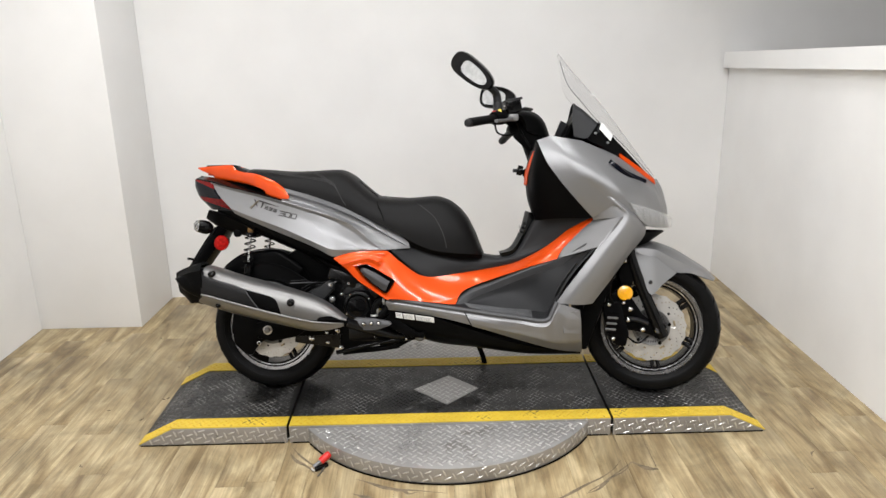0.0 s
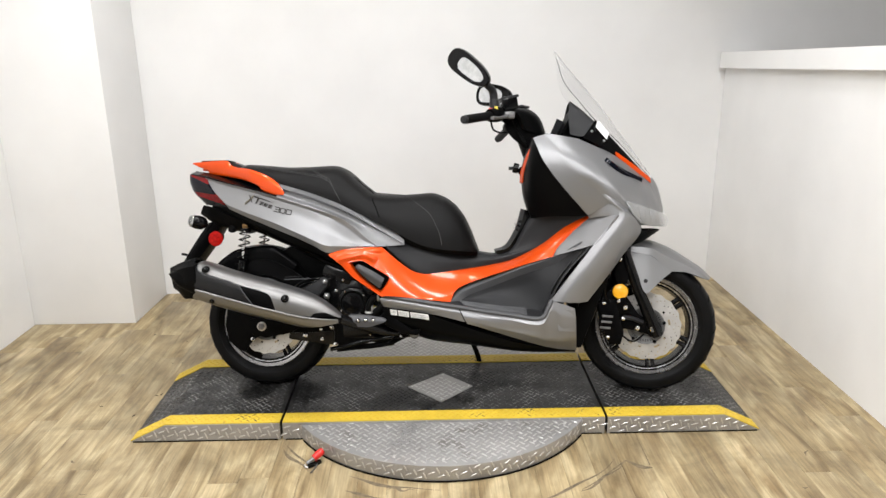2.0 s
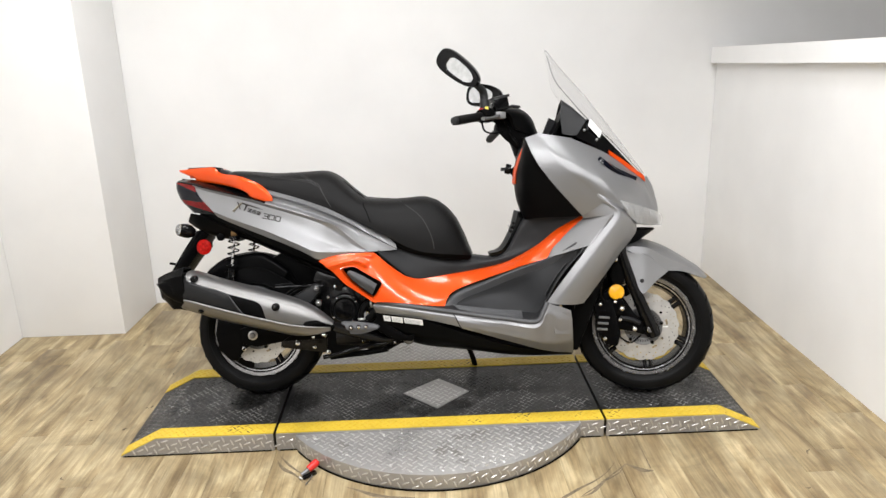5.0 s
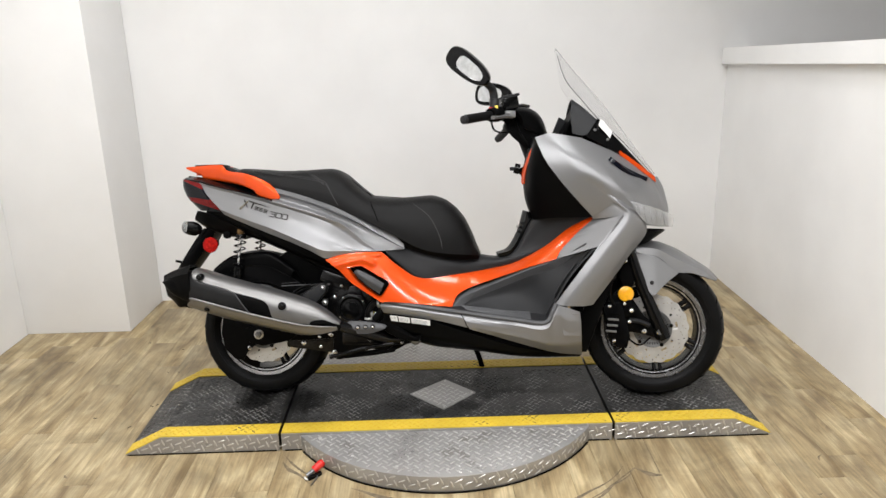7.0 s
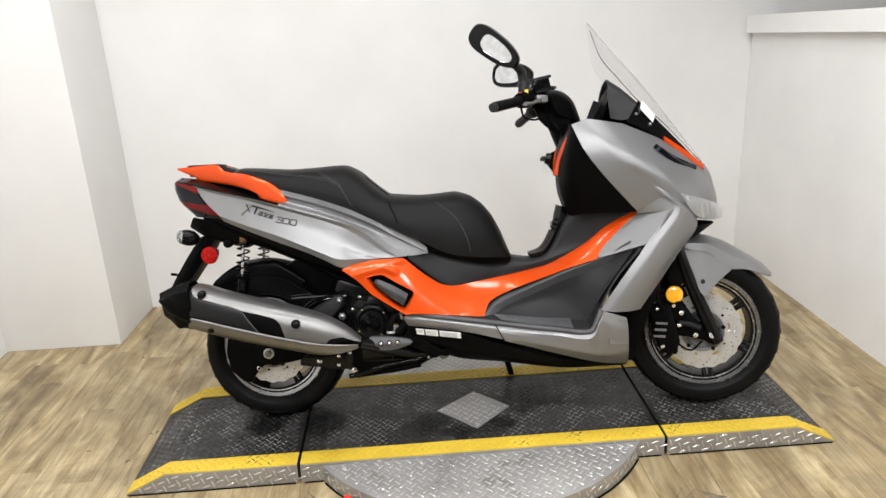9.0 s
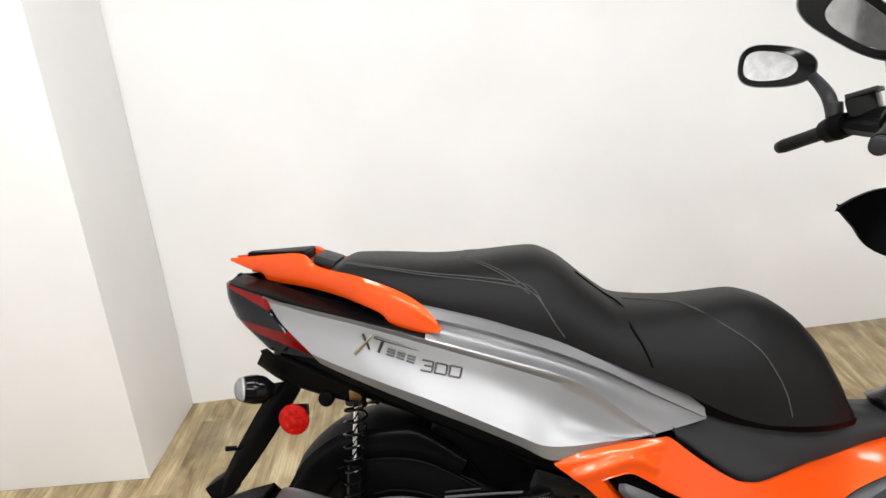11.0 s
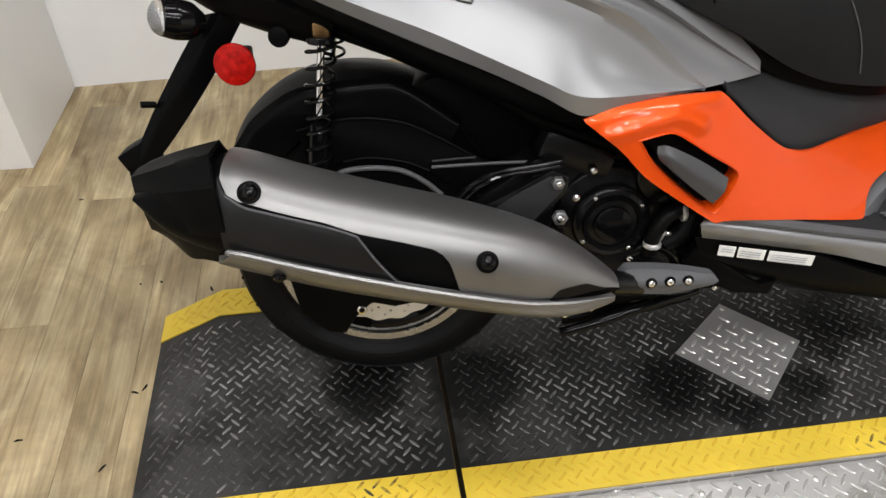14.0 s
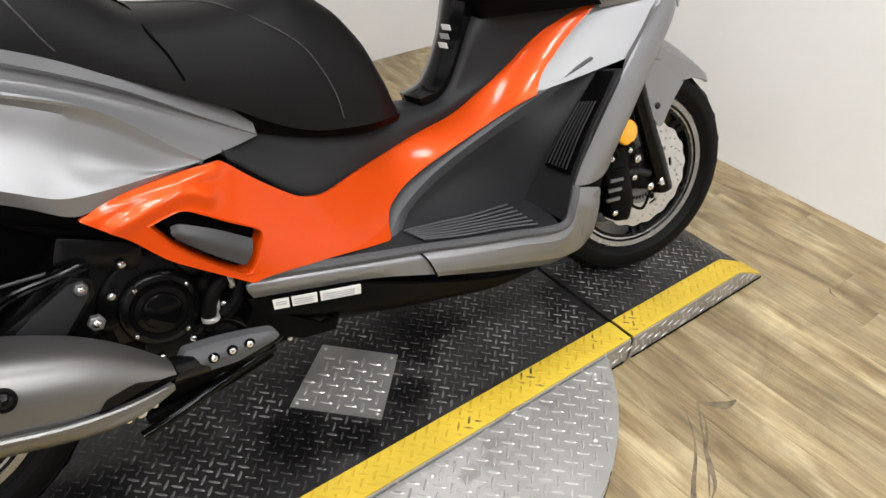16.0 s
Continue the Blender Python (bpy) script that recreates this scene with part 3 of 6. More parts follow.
part("diamond_plate", slab(DIA, TOP + 0.0005, TOP + 0.004, 0, "z"), M_ALU, deck, "bare aluminium diamond inset")
stuff("diamond_tread", lug_field(lambda x, y: inside_loop((x, y), wider(DIA, -.018)), lambda u, v, h: (u, v, TOP + 0.004 + h),
                                 area=(-0.25, 0.15, -0.2, 0.1), **COARSE), M_ALULUG, deck, "raised bright lugs")
for sx, sy in wider(DIA, -.016):
    part("screw", dome((sx, sy, TOP + 0.004), (0, 0, 1), 0.004, 0.002, 12), M_STEEL, deck)

DISC = (-0.07, 0.03, 0.618)
turntable = empty("turntable", pose(DISC[0], DISC[1], 0))
tagged(turntable, "round aluminium tread plate turntable under the ramp", "turntable")
DT = TOP - 0.006
ring = [(DISC[2] * math.cos(2 * math.pi * k / 128), DISC[2] * math.sin(2 * math.pi * k / 128)) for k in range(128)]
front = [p for p in ring if p[1] + DISC[1] < Y_F - 0.005]
back = [p for p in ring if p[1] + DISC[1] > Y_B + 0.005]
cut = math.sqrt(DISC[2] ** 2 - (Y_F - 0.005 - DISC[1]) ** 2)
cutb = math.sqrt(DISC[2] ** 2 - (Y_B + 0.005 - DISC[1]) ** 2)
part("apron", slab([(-cut, Y_F - 0.005 - DISC[1])] + front + [(cut, Y_F - 0.005 - DISC[1])], 0.004, DT, 0.0015, "z"), M_ALU, turntable)
part("apron", slab([(cutb, Y_B + 0.005 - DISC[1])] + back + [(-cutb, Y_B + 0.005 - DISC[1])], 0.004, DT, 0.0015, "z"), M_ALU, turntable)
disc_in = lambda x, y: x * x + y * y < (DISC[2] - 0.014) ** 2 and (y + DISC[1] < Y_F - 0.016 or y + DISC[1] > Y_B + 0.016)
stuff("tread", lug_field(disc_in, lambda u, v, h: (u, v, DT + h), area=(-0.65, 0.65, -0.65, 0.65), **COARSE), M_ALULUG, turntable, "raised bright tread lugs")
rim_lug = lambda s, z: 0.012 < z < DT - 0.008


def on_rim(s, z, h):
    a = s / DISC[2] - math.pi / 2
    return ((DISC[2] + h) * math.cos(a), (DISC[2] + h) * math.sin(a), z)


stuff("rim_tread", lug_field(rim_lug, on_rim, area=(-0.60, 0.60, 0, 0.07), slant=25, **COARSE), M_ALULUG, turntable, "raised bright lugs")
part("rubber_foot", slab([(1.006 * x, 1.006 * y) for x, y in front], 0.0, 0.004, 0, "z"), M_BLACK, turntable, "black rubber edge on the floor")
for k in range(7):
    a = radians(-90 + (k - 3) * 17)
    part("screw", dome((0.575 * math.cos(a), 0.575 * math.sin(a), DT), (0, 0, 1), 0.006, 0.003, 12), M_STEEL, turntable)
for sx in (-0.45, -0.2, 0.005, 0.247, 0.45):
    part("screw", dome((sx, -0.356, DT), (0, 0, 1), 0.006, 0.003, 12), M_STEEL, turntable)

# locking pin at the turntable's rim
pin = empty("locking_pin", pose(-0.512, -0.455, 0))
tagged(pin, "steel locking pin with a red sleeve lying on the floor", "pin")
part("sleeve", tube([(-.012, -.010, .022), (0, 0, .028), (.013, .011, .035), (.018, .015, .038)], [.012, .0135, .0135, .010], 14, 14), M_REDPAINT, pin, "red painted sleeve")
part("stem", tube([(-.034, -.026, .012), (-.02, -.016, .018), (-.010, -.008, .022)], .0075, 10, 10), M_CAST, pin)
part("bracket", block((-.008, -.022, .008), (.052, .012, .014), .003, (0, 0, 40)), M_ENGINE, pin)
part("clip", tube([(-.04, -.03, .010), (-.036, -.036, .006), (-.026, -.034, .004), (-.022, -.026, .008)], .003, 8, 14), M_STEEL, pin)
part("cord", tube([(.002, -.018, .006), (-.006, -.045, .0025), (-.014, -.068, .0025)], .0022, 6, 14), M_CAST, pin)

# ---------------- the scooter ----------------
LEAN_L, HEADING = 13.5, -4.9
cyaw = radians(HEADING)
scooter = empty("scooter", pose(-0.79 + 0.027 * math.cos(cyaw), 0.045 + 0.027 * math.sin(cyaw), TOP, -LEAN_L, 0, HEADING))
tagged(scooter, "silver and orange maxi scooter parked leaning on the ramp", "scooter")
B = scooter

# --- wheels ---
RA, FA = (-0.002, 0.0, 0.254), (1.510, 0.0, 0.266)


def wheel(axle, r_tyre, w_tyre, r_rim, spokes, disc_r, disc_y, turn):
    root = part("wheel", turned([(0.022, -0.05), (0.036, -0.05), (0.04, -0.03), (0.04, 0.03), (0.036, 0.05), (0.022, 0.05)], 32), M_RIM, B, "black cast wheel")
    root.location = axle
    h = w_tyre / 2
    wall = r_tyre - r_rim
    half = [(r_rim - .004, .74), (r_rim + .010, .80), (r_rim + .022, .90), (r_rim + .40 * wall, .985), (r_rim + .55 * wall, 1.0), (r_rim + .72 * wall, .965), (r_rim + .83 * wall, .86), (r_rim + .93 * wall, .62), (r_rim + .985 * wall, .30), (r_tyre, 0.0)]
    curve = spline([(r, 0, q * h) for r, q in half], 30)
    prof = [(p[0], -p[2]) for p in curve] + [(p[0], p[2]) for p in curve[::-1][1:]]
    tyre = part("tyre", turned(prof, 96), M_RUBBER, root, "black rubber tyre with a dusty sidewall")

    def at_tread(q, a):
        """Place on the tyre's skin: q runs from the sidewall (0) to the crown (1)."""
        p = curve[int(min(max(q, 0), 1) * 29)]
        return p[0], p[2]

    for k in range(26):
        a0 = 2 * math.pi * k / 26
        for sd in (-1, 1):
            pts = []
            for m in range(6):
                q = (.66, .72, .78, .85, .92, .98)[m]
                rr, y = at_tread(q, 0)
                a = a0 + (0.03 if sd > 0 else 0.15) + 0.11 * m / 5
                pts.append(((rr - .0004) * math.cos(a), sd * y, (rr - .0004) * math.sin(a)))
            part("groove", tube(pts, [.0008, .0024, .0026, .0026, .0020, .0008], 6, 10), M_GROOVE, tyre)
    for q in (.20, .33, .60):
        rr, y = at_tread(q, 0)
        part("sidewall_ring", turned([(rr - .0012, -y - .0002), (rr, -y - .0012), (rr + .0012, -y - .0002), (rr, -y + .001)], 96), M_RUBBER, tyre)
    rw = h * 0.80
    part("rim", turned([(r_rim - 0.024, -rw), (r_rim + 0.002, -rw), (r_rim + 0.002, -rw + 0.006), (r_rim - 0.006, -rw + 0.012), (r_rim - 0.016, 0),
                        (r_rim - 0.006, rw - 0.012), (r_rim + 0.002, rw - 0.006), (r_rim + 0.002, rw), (r_rim - 0.024, rw), (r_rim - 0.034, 0)], 96), M_RIM, root)
    part("rim_edge", turned([(r_rim - 0.006, -rw - 0.0035), (r_rim + 0.006, -rw - 0.0050), (r_rim + 0.010, -rw - .002), (r_rim + 0.009, -rw + 0.002), (r_rim - 0.006, -rw + 0.002)], 96), M_RIMEDGE, root, "machined bright rim edge")
    part("rim_edge", turned([(r_rim - 0.016, -rw - 0.001), (r_rim - 0.012, -rw - 0.002), (r_rim - 0.012, -rw + 0.003), (r_rim - 0.016, -rw + 0.003)], 96), M_RIMEDGE, root, "thin bright pinstripe")
    for k in range(spokes):
        a = 2 * math.pi * k / spokes + radians(turn)
        for dd in (-1, 1):
            c, s = math.cos(a + dd * .10), math.sin(a + dd * .10)
            c2, s2 = math.cos(a + dd * .072), math.sin(a + dd * .072)
            part("spoke", tube([(0.03 * c, -0.020, 0.03 * s), (0.45 * r_rim * c, -0.026, 0.45 * r_rim * s), (.80 * r_rim * c2, -0.034, .80 * r_rim * s2), ((r_rim - 0.014) * c2, -0.042, (r_rim - 0.014) * s2)], [0.010, 0.0085, .0070, 0.0085], 8, 14, 1.3), M_RIM, root)
    # drilled disc with a scalloped rim and slotted inner band
    nr, na = 16, 180
    r0 = disc_r * 0.52
    g = np.zeros((na + 1, nr, 3))
    for i in range(na + 1):
        for j in range(nr):
            rr = r0 + (disc_r - r0) * j / (nr - 1)
            if j >= nr - 2:
                rr += 0.0022 * math.sin(18 * 2 * math.pi * i / na) * (j - nr + 3) / 2
            a = 2 * math.pi * i / na
            g[i, j] = (rr * math.cos(a), disc_y, rr * math.sin(a))

    def solid(p):
        a = math.atan2(p[2], p[0]) % (2 * math.pi)
        i, j = int(a / (2 * math.pi) * na), int((math.hypot(p[0], p[2]) - r0) / (disc_r - r0) * (nr - 1))
        return not ((i % 9 == 0 and j == 12) or (i % 9 == 3 and j == 10) or (i % 9 == 6 and j == 8) or (i % 36 in (2, 3, 4, 5, 6, 7, 8) and j in (4, 5)) or (i % 36 in (18, 19, 20) and j in (3, 4)))

    disc = part("brake_disc", shell(g, 0.004, (0, -1, 0), solid), M_STEEL, root, "drilled steel brake disc")
    part("disc_carrier", turned([(0.030, disc_y + 0.004), (r0 + 0.004, disc_y - 0.004), (r0 + 0.004, disc_y + 0.003), (0.030, disc_y + 0.010)], 48), M_CAST, disc)
    for k in range(5):
        a = 2 * math.pi * k / 5 + 0.2
        part("disc_bolt", drum((1.02 * r0 * math.cos(a), disc_y - 0.002, 1.02 * r0 * math.sin(a)), (0, -1, 0), 0.007, 0.006, 10), M_GLOSSBLACK, disc)
    for k in range(40):
        a = 2 * math.pi * k / 40
        part("sensor_tooth", block((.84 * r0 * math.cos(a), disc_y - .004, .84 * r0 * math.sin(a)), (.0085, .002, .0022), 0, (0, -math.degrees(a), 0)), M_BLACK, disc)
    return root


wheel(RA, 0.256, 0.145, 0.172, 6, 0.122, -0.082, -60)
front_wheel = wheel(FA, 0.264, 0.115, 0.186, 6, 0.131, -0.066, -83)
front_wheel.rotation_euler = (0, 0, radians(-10))

# --- tail ---
def band(rails, counts):
    """A grid over rails, softly bent inside each band of rails and creased between the bands."""
    cols = []
    for group, n in zip(rails, counts):
        g = np.array([spline(np.array(group)[:, i], n) for i in range(len(group[0]))])
        cols.append(g if not cols else g[:, 1:])
    return np.concatenate(cols, axis=1)


T_EDGE = [(.061, -.155, .812), (.114, -.158, .798), (.175, -.160, .781), (.238, -.162, .760), (.310, -.159, .734), (.394, -.156, .695), (.484, -.144, .651), (.557, -.134, .615)]
T_STEP = [(.046, -.171, .801), (.087, -.176, .791), (.150, -.182, .775), (.225, -.189, .752), (.304, -.184, .721), (.387, -.178, .682), (.482, -.158, .625), (.560, -.140, .580)]
T_UNDER = [(.042, -.165, .793), (.085, -.169, .783), (.151, -.174, .766), (.227, -.180, .743), (.307, -.175, .712), (.391, -.170, .673), (.485, -.153, .619), (.562, -.138, .577)]
T_FLUTE = [(.049, -.172, .777), (.087, -.176, .768), (.151, -.182, .749), (.227, -.189, .725), (.306, -.187, .695), (.380, -.184, .659), (.454, -.171, .610), (.531, -.154, .575)]
T_RIDGE = [(-.234, -.112, .834), (-.153, -.134, .813), (-.075, -.156, .796), (.001, -.177, .778), (.075, -.194, .758), (.148, -.207, .738), (.221, -.218, .717), (.283, -.215, .696), (.327, -.211, .678), (.368, -.206, .651), (.419, -.197, .606), (.463, -.188, .572)]
T_TUCK = [(-.232, -.110, .827), (-.154, -.130, .804), (-.076, -.151, .786), (.000, -.171, .767), (.075, -.187, .746), (.149, -.200, .725), (.223, -.210, .703), (.281, -.209, .681), (.321, -.208, .663), (.360, -.206, .637), (.411, -.198, .595), (.462, -.188, .571)]
T_HOLLOW = [(-.199, -.124, .784), (-.131, -.144, .766), (-.061, -.164, .749), (.008, -.182, .729), (.075, -.198, .709), (.142, -.211, .689), (.209, -.221, .663), (.263, -.223, .638), (.303, -.220, .618), (.344, -.216, .600), (.400, -.206, .578), (.458, -.192, .573)]
T_BELLY = [(-.140, -.152, .731), (-.077, -.172, .708), (-.001, -.195, .683), (.074, -.215, .659), (.148, -.230, .630), (.223, -.242, .599), (.269, -.241, .579), (.317, -.236, .575), (.385, -.217, .574), (.457, -.192, .572)]
T_HEM = [(-.126, -.146, .711), (-.071, -.163, .689), (-.001, -.183, .663), (.075, -.202, .635), (.150, -.215, .607), (.226, -.227, .575), (.281, -.232, .549), (.328, -.227, .559), (.387, -.213, .566), (.456, -.190, .570)]
NT = 90
ridge = even(T_RIDGE, NT)
first = int(np.argmin(abs(ridge[:, 0] - .045)))
up = lambda pts: even(pts, NT - first)
inset = lambda pts, dy, dz: [(x, y + dy, z + dz) for x, y, z in pts]
low = lambda pts: even(pts, NT)
hollow = low(T_HOLLOW) + np.array([0, .008, 0]) * np.interp(low(T_HOLLOW)[:, 0], [-.2, -.02, .3, .42], [.15, 1, 1, 0])[:, None]
belly_in = low(T_BELLY) * .84 + hollow * .16
tuck = np.array(low(T_TUCK)) + np.array([0, .005, 0]) * np.interp(low(T_TUCK)[:, 0], [-.2, -.05, .3, .42], [.2, 1, 1, 0])[:, None]
tail_low = band([[ridge, tuck], [tuck, hollow, belly_in, low(T_BELLY)], [low(T_BELLY), low(T_HEM)]], [4, 26, 6])
under = up(T_UNDER) + np.array([0, .006, 0]) * np.interp(up(T_UNDER)[:, 0], [.4, .55], [1, 0])[:, None]
tail_up = band([[up(inset(T_EDGE, .03, .004)), up(T_EDGE)], [up(T_EDGE), up(T_STEP)], [up(T_STEP), under], [under, up(T_FLUTE), ridge[first:]]], [3, 6, 4, 14])
tail = joined(shell(tail_low, 0.004), shell(tail_up, 0.004))
both("tail_panel", tail, M_SILVER, B, "satin silver painted tail panel")
# black under-tail below the silver panel
both("undertail", loft([[(-.180, -.112, .750), (-.121, -.136, .716), (-.038, -.164, .680), (.074, -.192, .634), (.195, -.210, .584), (.290, -.222, .546)],
                        [(-.205, -.112, .728), (-.125, -.130, .690), (-.038, -.155, .655), (.074, -.175, .604), (.195, -.188, .552), (.290, -.196, .518)],
                        [(-.235, -.060, .690), (-.140, -.070, .648), (-.036, -.090, .622), (.078, -.105, .576), (.200, -.125, .535), (.290, -.135, .505)]], 0.006, 30, 10), M_BLACK, B, "matt black under-tail cover")
part("tail_core", loft([[(-.23, -.08, .80), (0, -.12, .77), (.25, -.13, .71), (.55, -.11, .57)], [(-.25, 0, .84), (0, 0, .835), (.25, 0, .77), (.55, 0, .64)],
                        [(-.23, .08, .80), (0, .12, .77), (.25, .13, .71), (.55, .11, .57)]], 0.02, 20, 12, (0, 0, 1)), M_BLACK, B, "black inner tail frame cover")
# deck edge above the silver panel
lip = inset(T_RIDGE[:5], .003, .005)
both("tail_lip", loft([inset([(-.316, -.036, .853)] + [(-.236, -.106, .842)] + lip[1:], .045, .012), [(-.322, -.040, .853), (-.238, -.106, .841)] + lip[1:], [(-.320, -.042, .847), (-.236, -.108, .834)] + inset(lip[1:], -.001, -.007)], 0.006, 24, 8, (0, -.4, 1)), M_SATINBLACK, B, "dark grey tail lip under the grab rail")
# tail lamp
T = [[(-.340, 0, .850), (-.322, -.042, .849), (-.229, -.112, .832)], [(-.344, 0, .826), (-.317, -.052, .827), (-.220, -.122, .806)],
     [(-.330, 0, .784), (-.302, -.054, .783), (-.186, -.131, .762)], [(-.268, 0, .727), (-.234, -.090, .726), (-.122, -.152, .719)]]
lamp_row = lambda *f: [tuple(float(v) for v in spline([r[k] for r in T], 61)[int(f[min(k, len(f) - 1)] * 20)]) for k in range(3)]
cuts = [lamp_row(0), lamp_row(.3, .35, .95), lamp_row(2.0, 2.05, 1.9), lamp_row(2.3, 2.4, 2.95), lamp_row(3)]
lamp = part("tail_lamp", loft([cuts[1], lamp_row(1.3), cuts[2]], 0.02, 18, 8), M_SMOKE, B, "smoked dark tail lamp lens")
mirrored = lambda r: [(x, -y, z) for x, y, z in r]
for a, b, mt, tx in ((0, 1, M_RED, "red tail lamp strip"), (2, 3, M_RED, "red tail lamp strip"), (3, 4, M_GLOSSBLACK, "gloss black lamp frame")):
    part("lens", loft([cuts[a], cuts[b]], 0.02, 18, 5), mt, lamp, tx)
    part("lens", loft([mirrored(cuts[a]), mirrored(cuts[b])], 0.02, 18, 5, (0, 1, 0)), mt, lamp, tx)
part("lens", loft([mirrored(cuts[1]), mirrored(lamp_row(1.3)), mirrored(cuts[2])], 0.02, 18, 8, (0, 1, 0)), M_SMOKE, lamp)
# grab rail
R_TOP = [(-.322, -.045, .904), (-.241, -.068, .909), (-.168, -.085, .909), (-.142, -.095, .889), (-.107, -.111, .878), (-.044, -.139, .866), (.031, -.166, .840), (.075, -.178, .812), (.104, -.187, .776)]
R_LOW = [(-.321, -.046, .898), (-.289, -.058, .885), (-.253, -.070, .873), (-.240, -.074, .860), (-.157, -.100, .846), (-.076, -.134, .828), (-.007, -.163, .803), (.012, -.169, .785), (.061, -.180, .769), (.101, -.188, .767)]
rt, rl = even(R_TOP, 70), even(R_LOW, 70)
for row in (rt, rl):
    pull = np.interp(row[:, 0], [-.33, -.20, -.04], [.40, .66, 1.0]) * row[:, 1] - row[:, 1]
    row[:, 1] += pull
    row[:, 2] -= .21 * pull
taper = np.minimum(1, np.minimum(np.arange(70) / 14, np.arange(70)[::-1] / 9))[:, None]
out_y, in_y = np.array([0, -.006, 0]) * taper, np.array([0, .014, -.003]) * taper
ring = [rt, rt * .8 + rl * .2 + out_y, rt * .55 + rl * .45 + out_y * 1.15, rl * .85 + rt * .15 + out_y * .6, rl, rl + in_y * .8, rt + in_y, rt]
rail = shell(np.array([spline(np.array(ring[:5])[:, i], 12).tolist() + [ring[5][i].tolist(), ring[6][i].tolist(), ring[7][i].tolist()] for i in range(70)]), .002)
rail_r, rail_l = both("grab_rail", rail, M_ORANGE, B, "glossy orange grab rail")
part("rack_plate", slab([(-.285, -.012), (-.16, -.050), (-.150, -.052), (-.150, .052), (-.16, .050), (-.285, .012)], .866, .886, .004, "z"), M_ORANGE, B, "orange rear rack plate")
part("rack_pad", slab([(-.290, -.012), (-.185, -.042), (-.165, -.044), (-.165, .044), (-.185, .042), (-.290, .012)], .886, .9075, .003, "z"), M_BLACK, B, "black rubber rack pad")
part("rack_latch", block((-.128, .0, .884), (.044, .09, .016), .004, (0, 20, 0)), M_DARKGREY, B, "dark grey rack latch")
both("rail_bolt", drum((-.06, -.12, .815), (0, 0, 1), .007, .02), M_BLACK, B)

# --- seat ---
SX = [-.117, -.102, -.080, .000, .083, .165, .275, .320, .370, .425, .530, .600, .660, .710, .750, .785, .815, .838, .846]
ST = [.866, .881, .891, .886, .879, .881, .889, .868, .822, .778, .771, .776, .782, .765, .735, .692, .630, .568, .552]
SL = [.862, .864, .860, .833, .803, .780, .742, .726, .704, .680, .626, .586, .566, .560, .556, .554, .552, .550, .549]
SW = [.070, .095, .112, .142, .150, .154, .160, .160, .162, .164, .160, .157, .154, .148, .140, .130, .112, .085, .066]


def seat_point(x, a, lift=0.0):
    """A place on the seat's skin: a is the angle from its right edge (0) over the top (90) to its left edge (180)."""
    zt, zl, w = (float(np.interp(x, SX, v)) for v in (ST, SL, SW))
    c, s = math.cos(radians(a)), math.sin(radians(a))
    return (x, -math.copysign(abs(c) ** 0.66, c) * (w + lift), zl + (zt - zl + lift) * max(s, 0) ** 0.84)


xs_fine = np.interp(np.linspace(0, 1, 90), np.linspace(0, 1, len(SX)), SX)
sm = lambda v: np.convolve(np.pad(np.interp(xs_fine, SX, v), 2, mode="edge"), [0.1, 0.2, 0.4, 0.2, 0.1], mode="valid")
SX, ST, SL, SW = list(xs_fine), list(sm(ST)), list(sm(SL)), list(sm(SW))
seat_rows = []
for x in SX:
    seat_rows.append([seat_point(x, a) for a in np.linspace(0, 180, 41)] )
g = np.array(seat_rows)
seat = part("seat", shell(g, 0.03, (0, 0, 1)), M_SEAT, B, "black stitched vinyl dual seat")


def seam(pts, r=0.0017):
    return part("stitching", tube([seat_point(x, a, 0.0008) for x, a in pts], r, 6, 40), M_STITCH, seat, "grey stitched seam")


for lift in (0, 4):
    seam([(-.078, 50 + lift), (.005, 45 + lift), (.081, 42 + lift), (.158, 38 + lift), (.234, 33 + lift), (.266, 28 + lift), (.285, 19), (.304, 9), (.317, 4)], .0011)
    seam([(.139, 80 - lift), (.183, 61 - lift), (.222, 45 - lift), (.260, 31 - lift)], .0010)
part("seat_joint", tube([seat_point(x, a, .0004) for x, a in ((.349, 80), (.394, 80), (.428, 72), (.436, 42), (.452, 24), (.466, 8))], .0020, 6, 40), M_GROOVE, seat)
seam([(.440, 88), (.500, 87), (.528, 84), (.559, 70), (.610, 48), (.655, 34), (.681, 22), (.697, 12), (.705, 3)], .0012)
seam([(.139, 100), (.183, 119), (.222, 135), (.260, 149)], .0010)

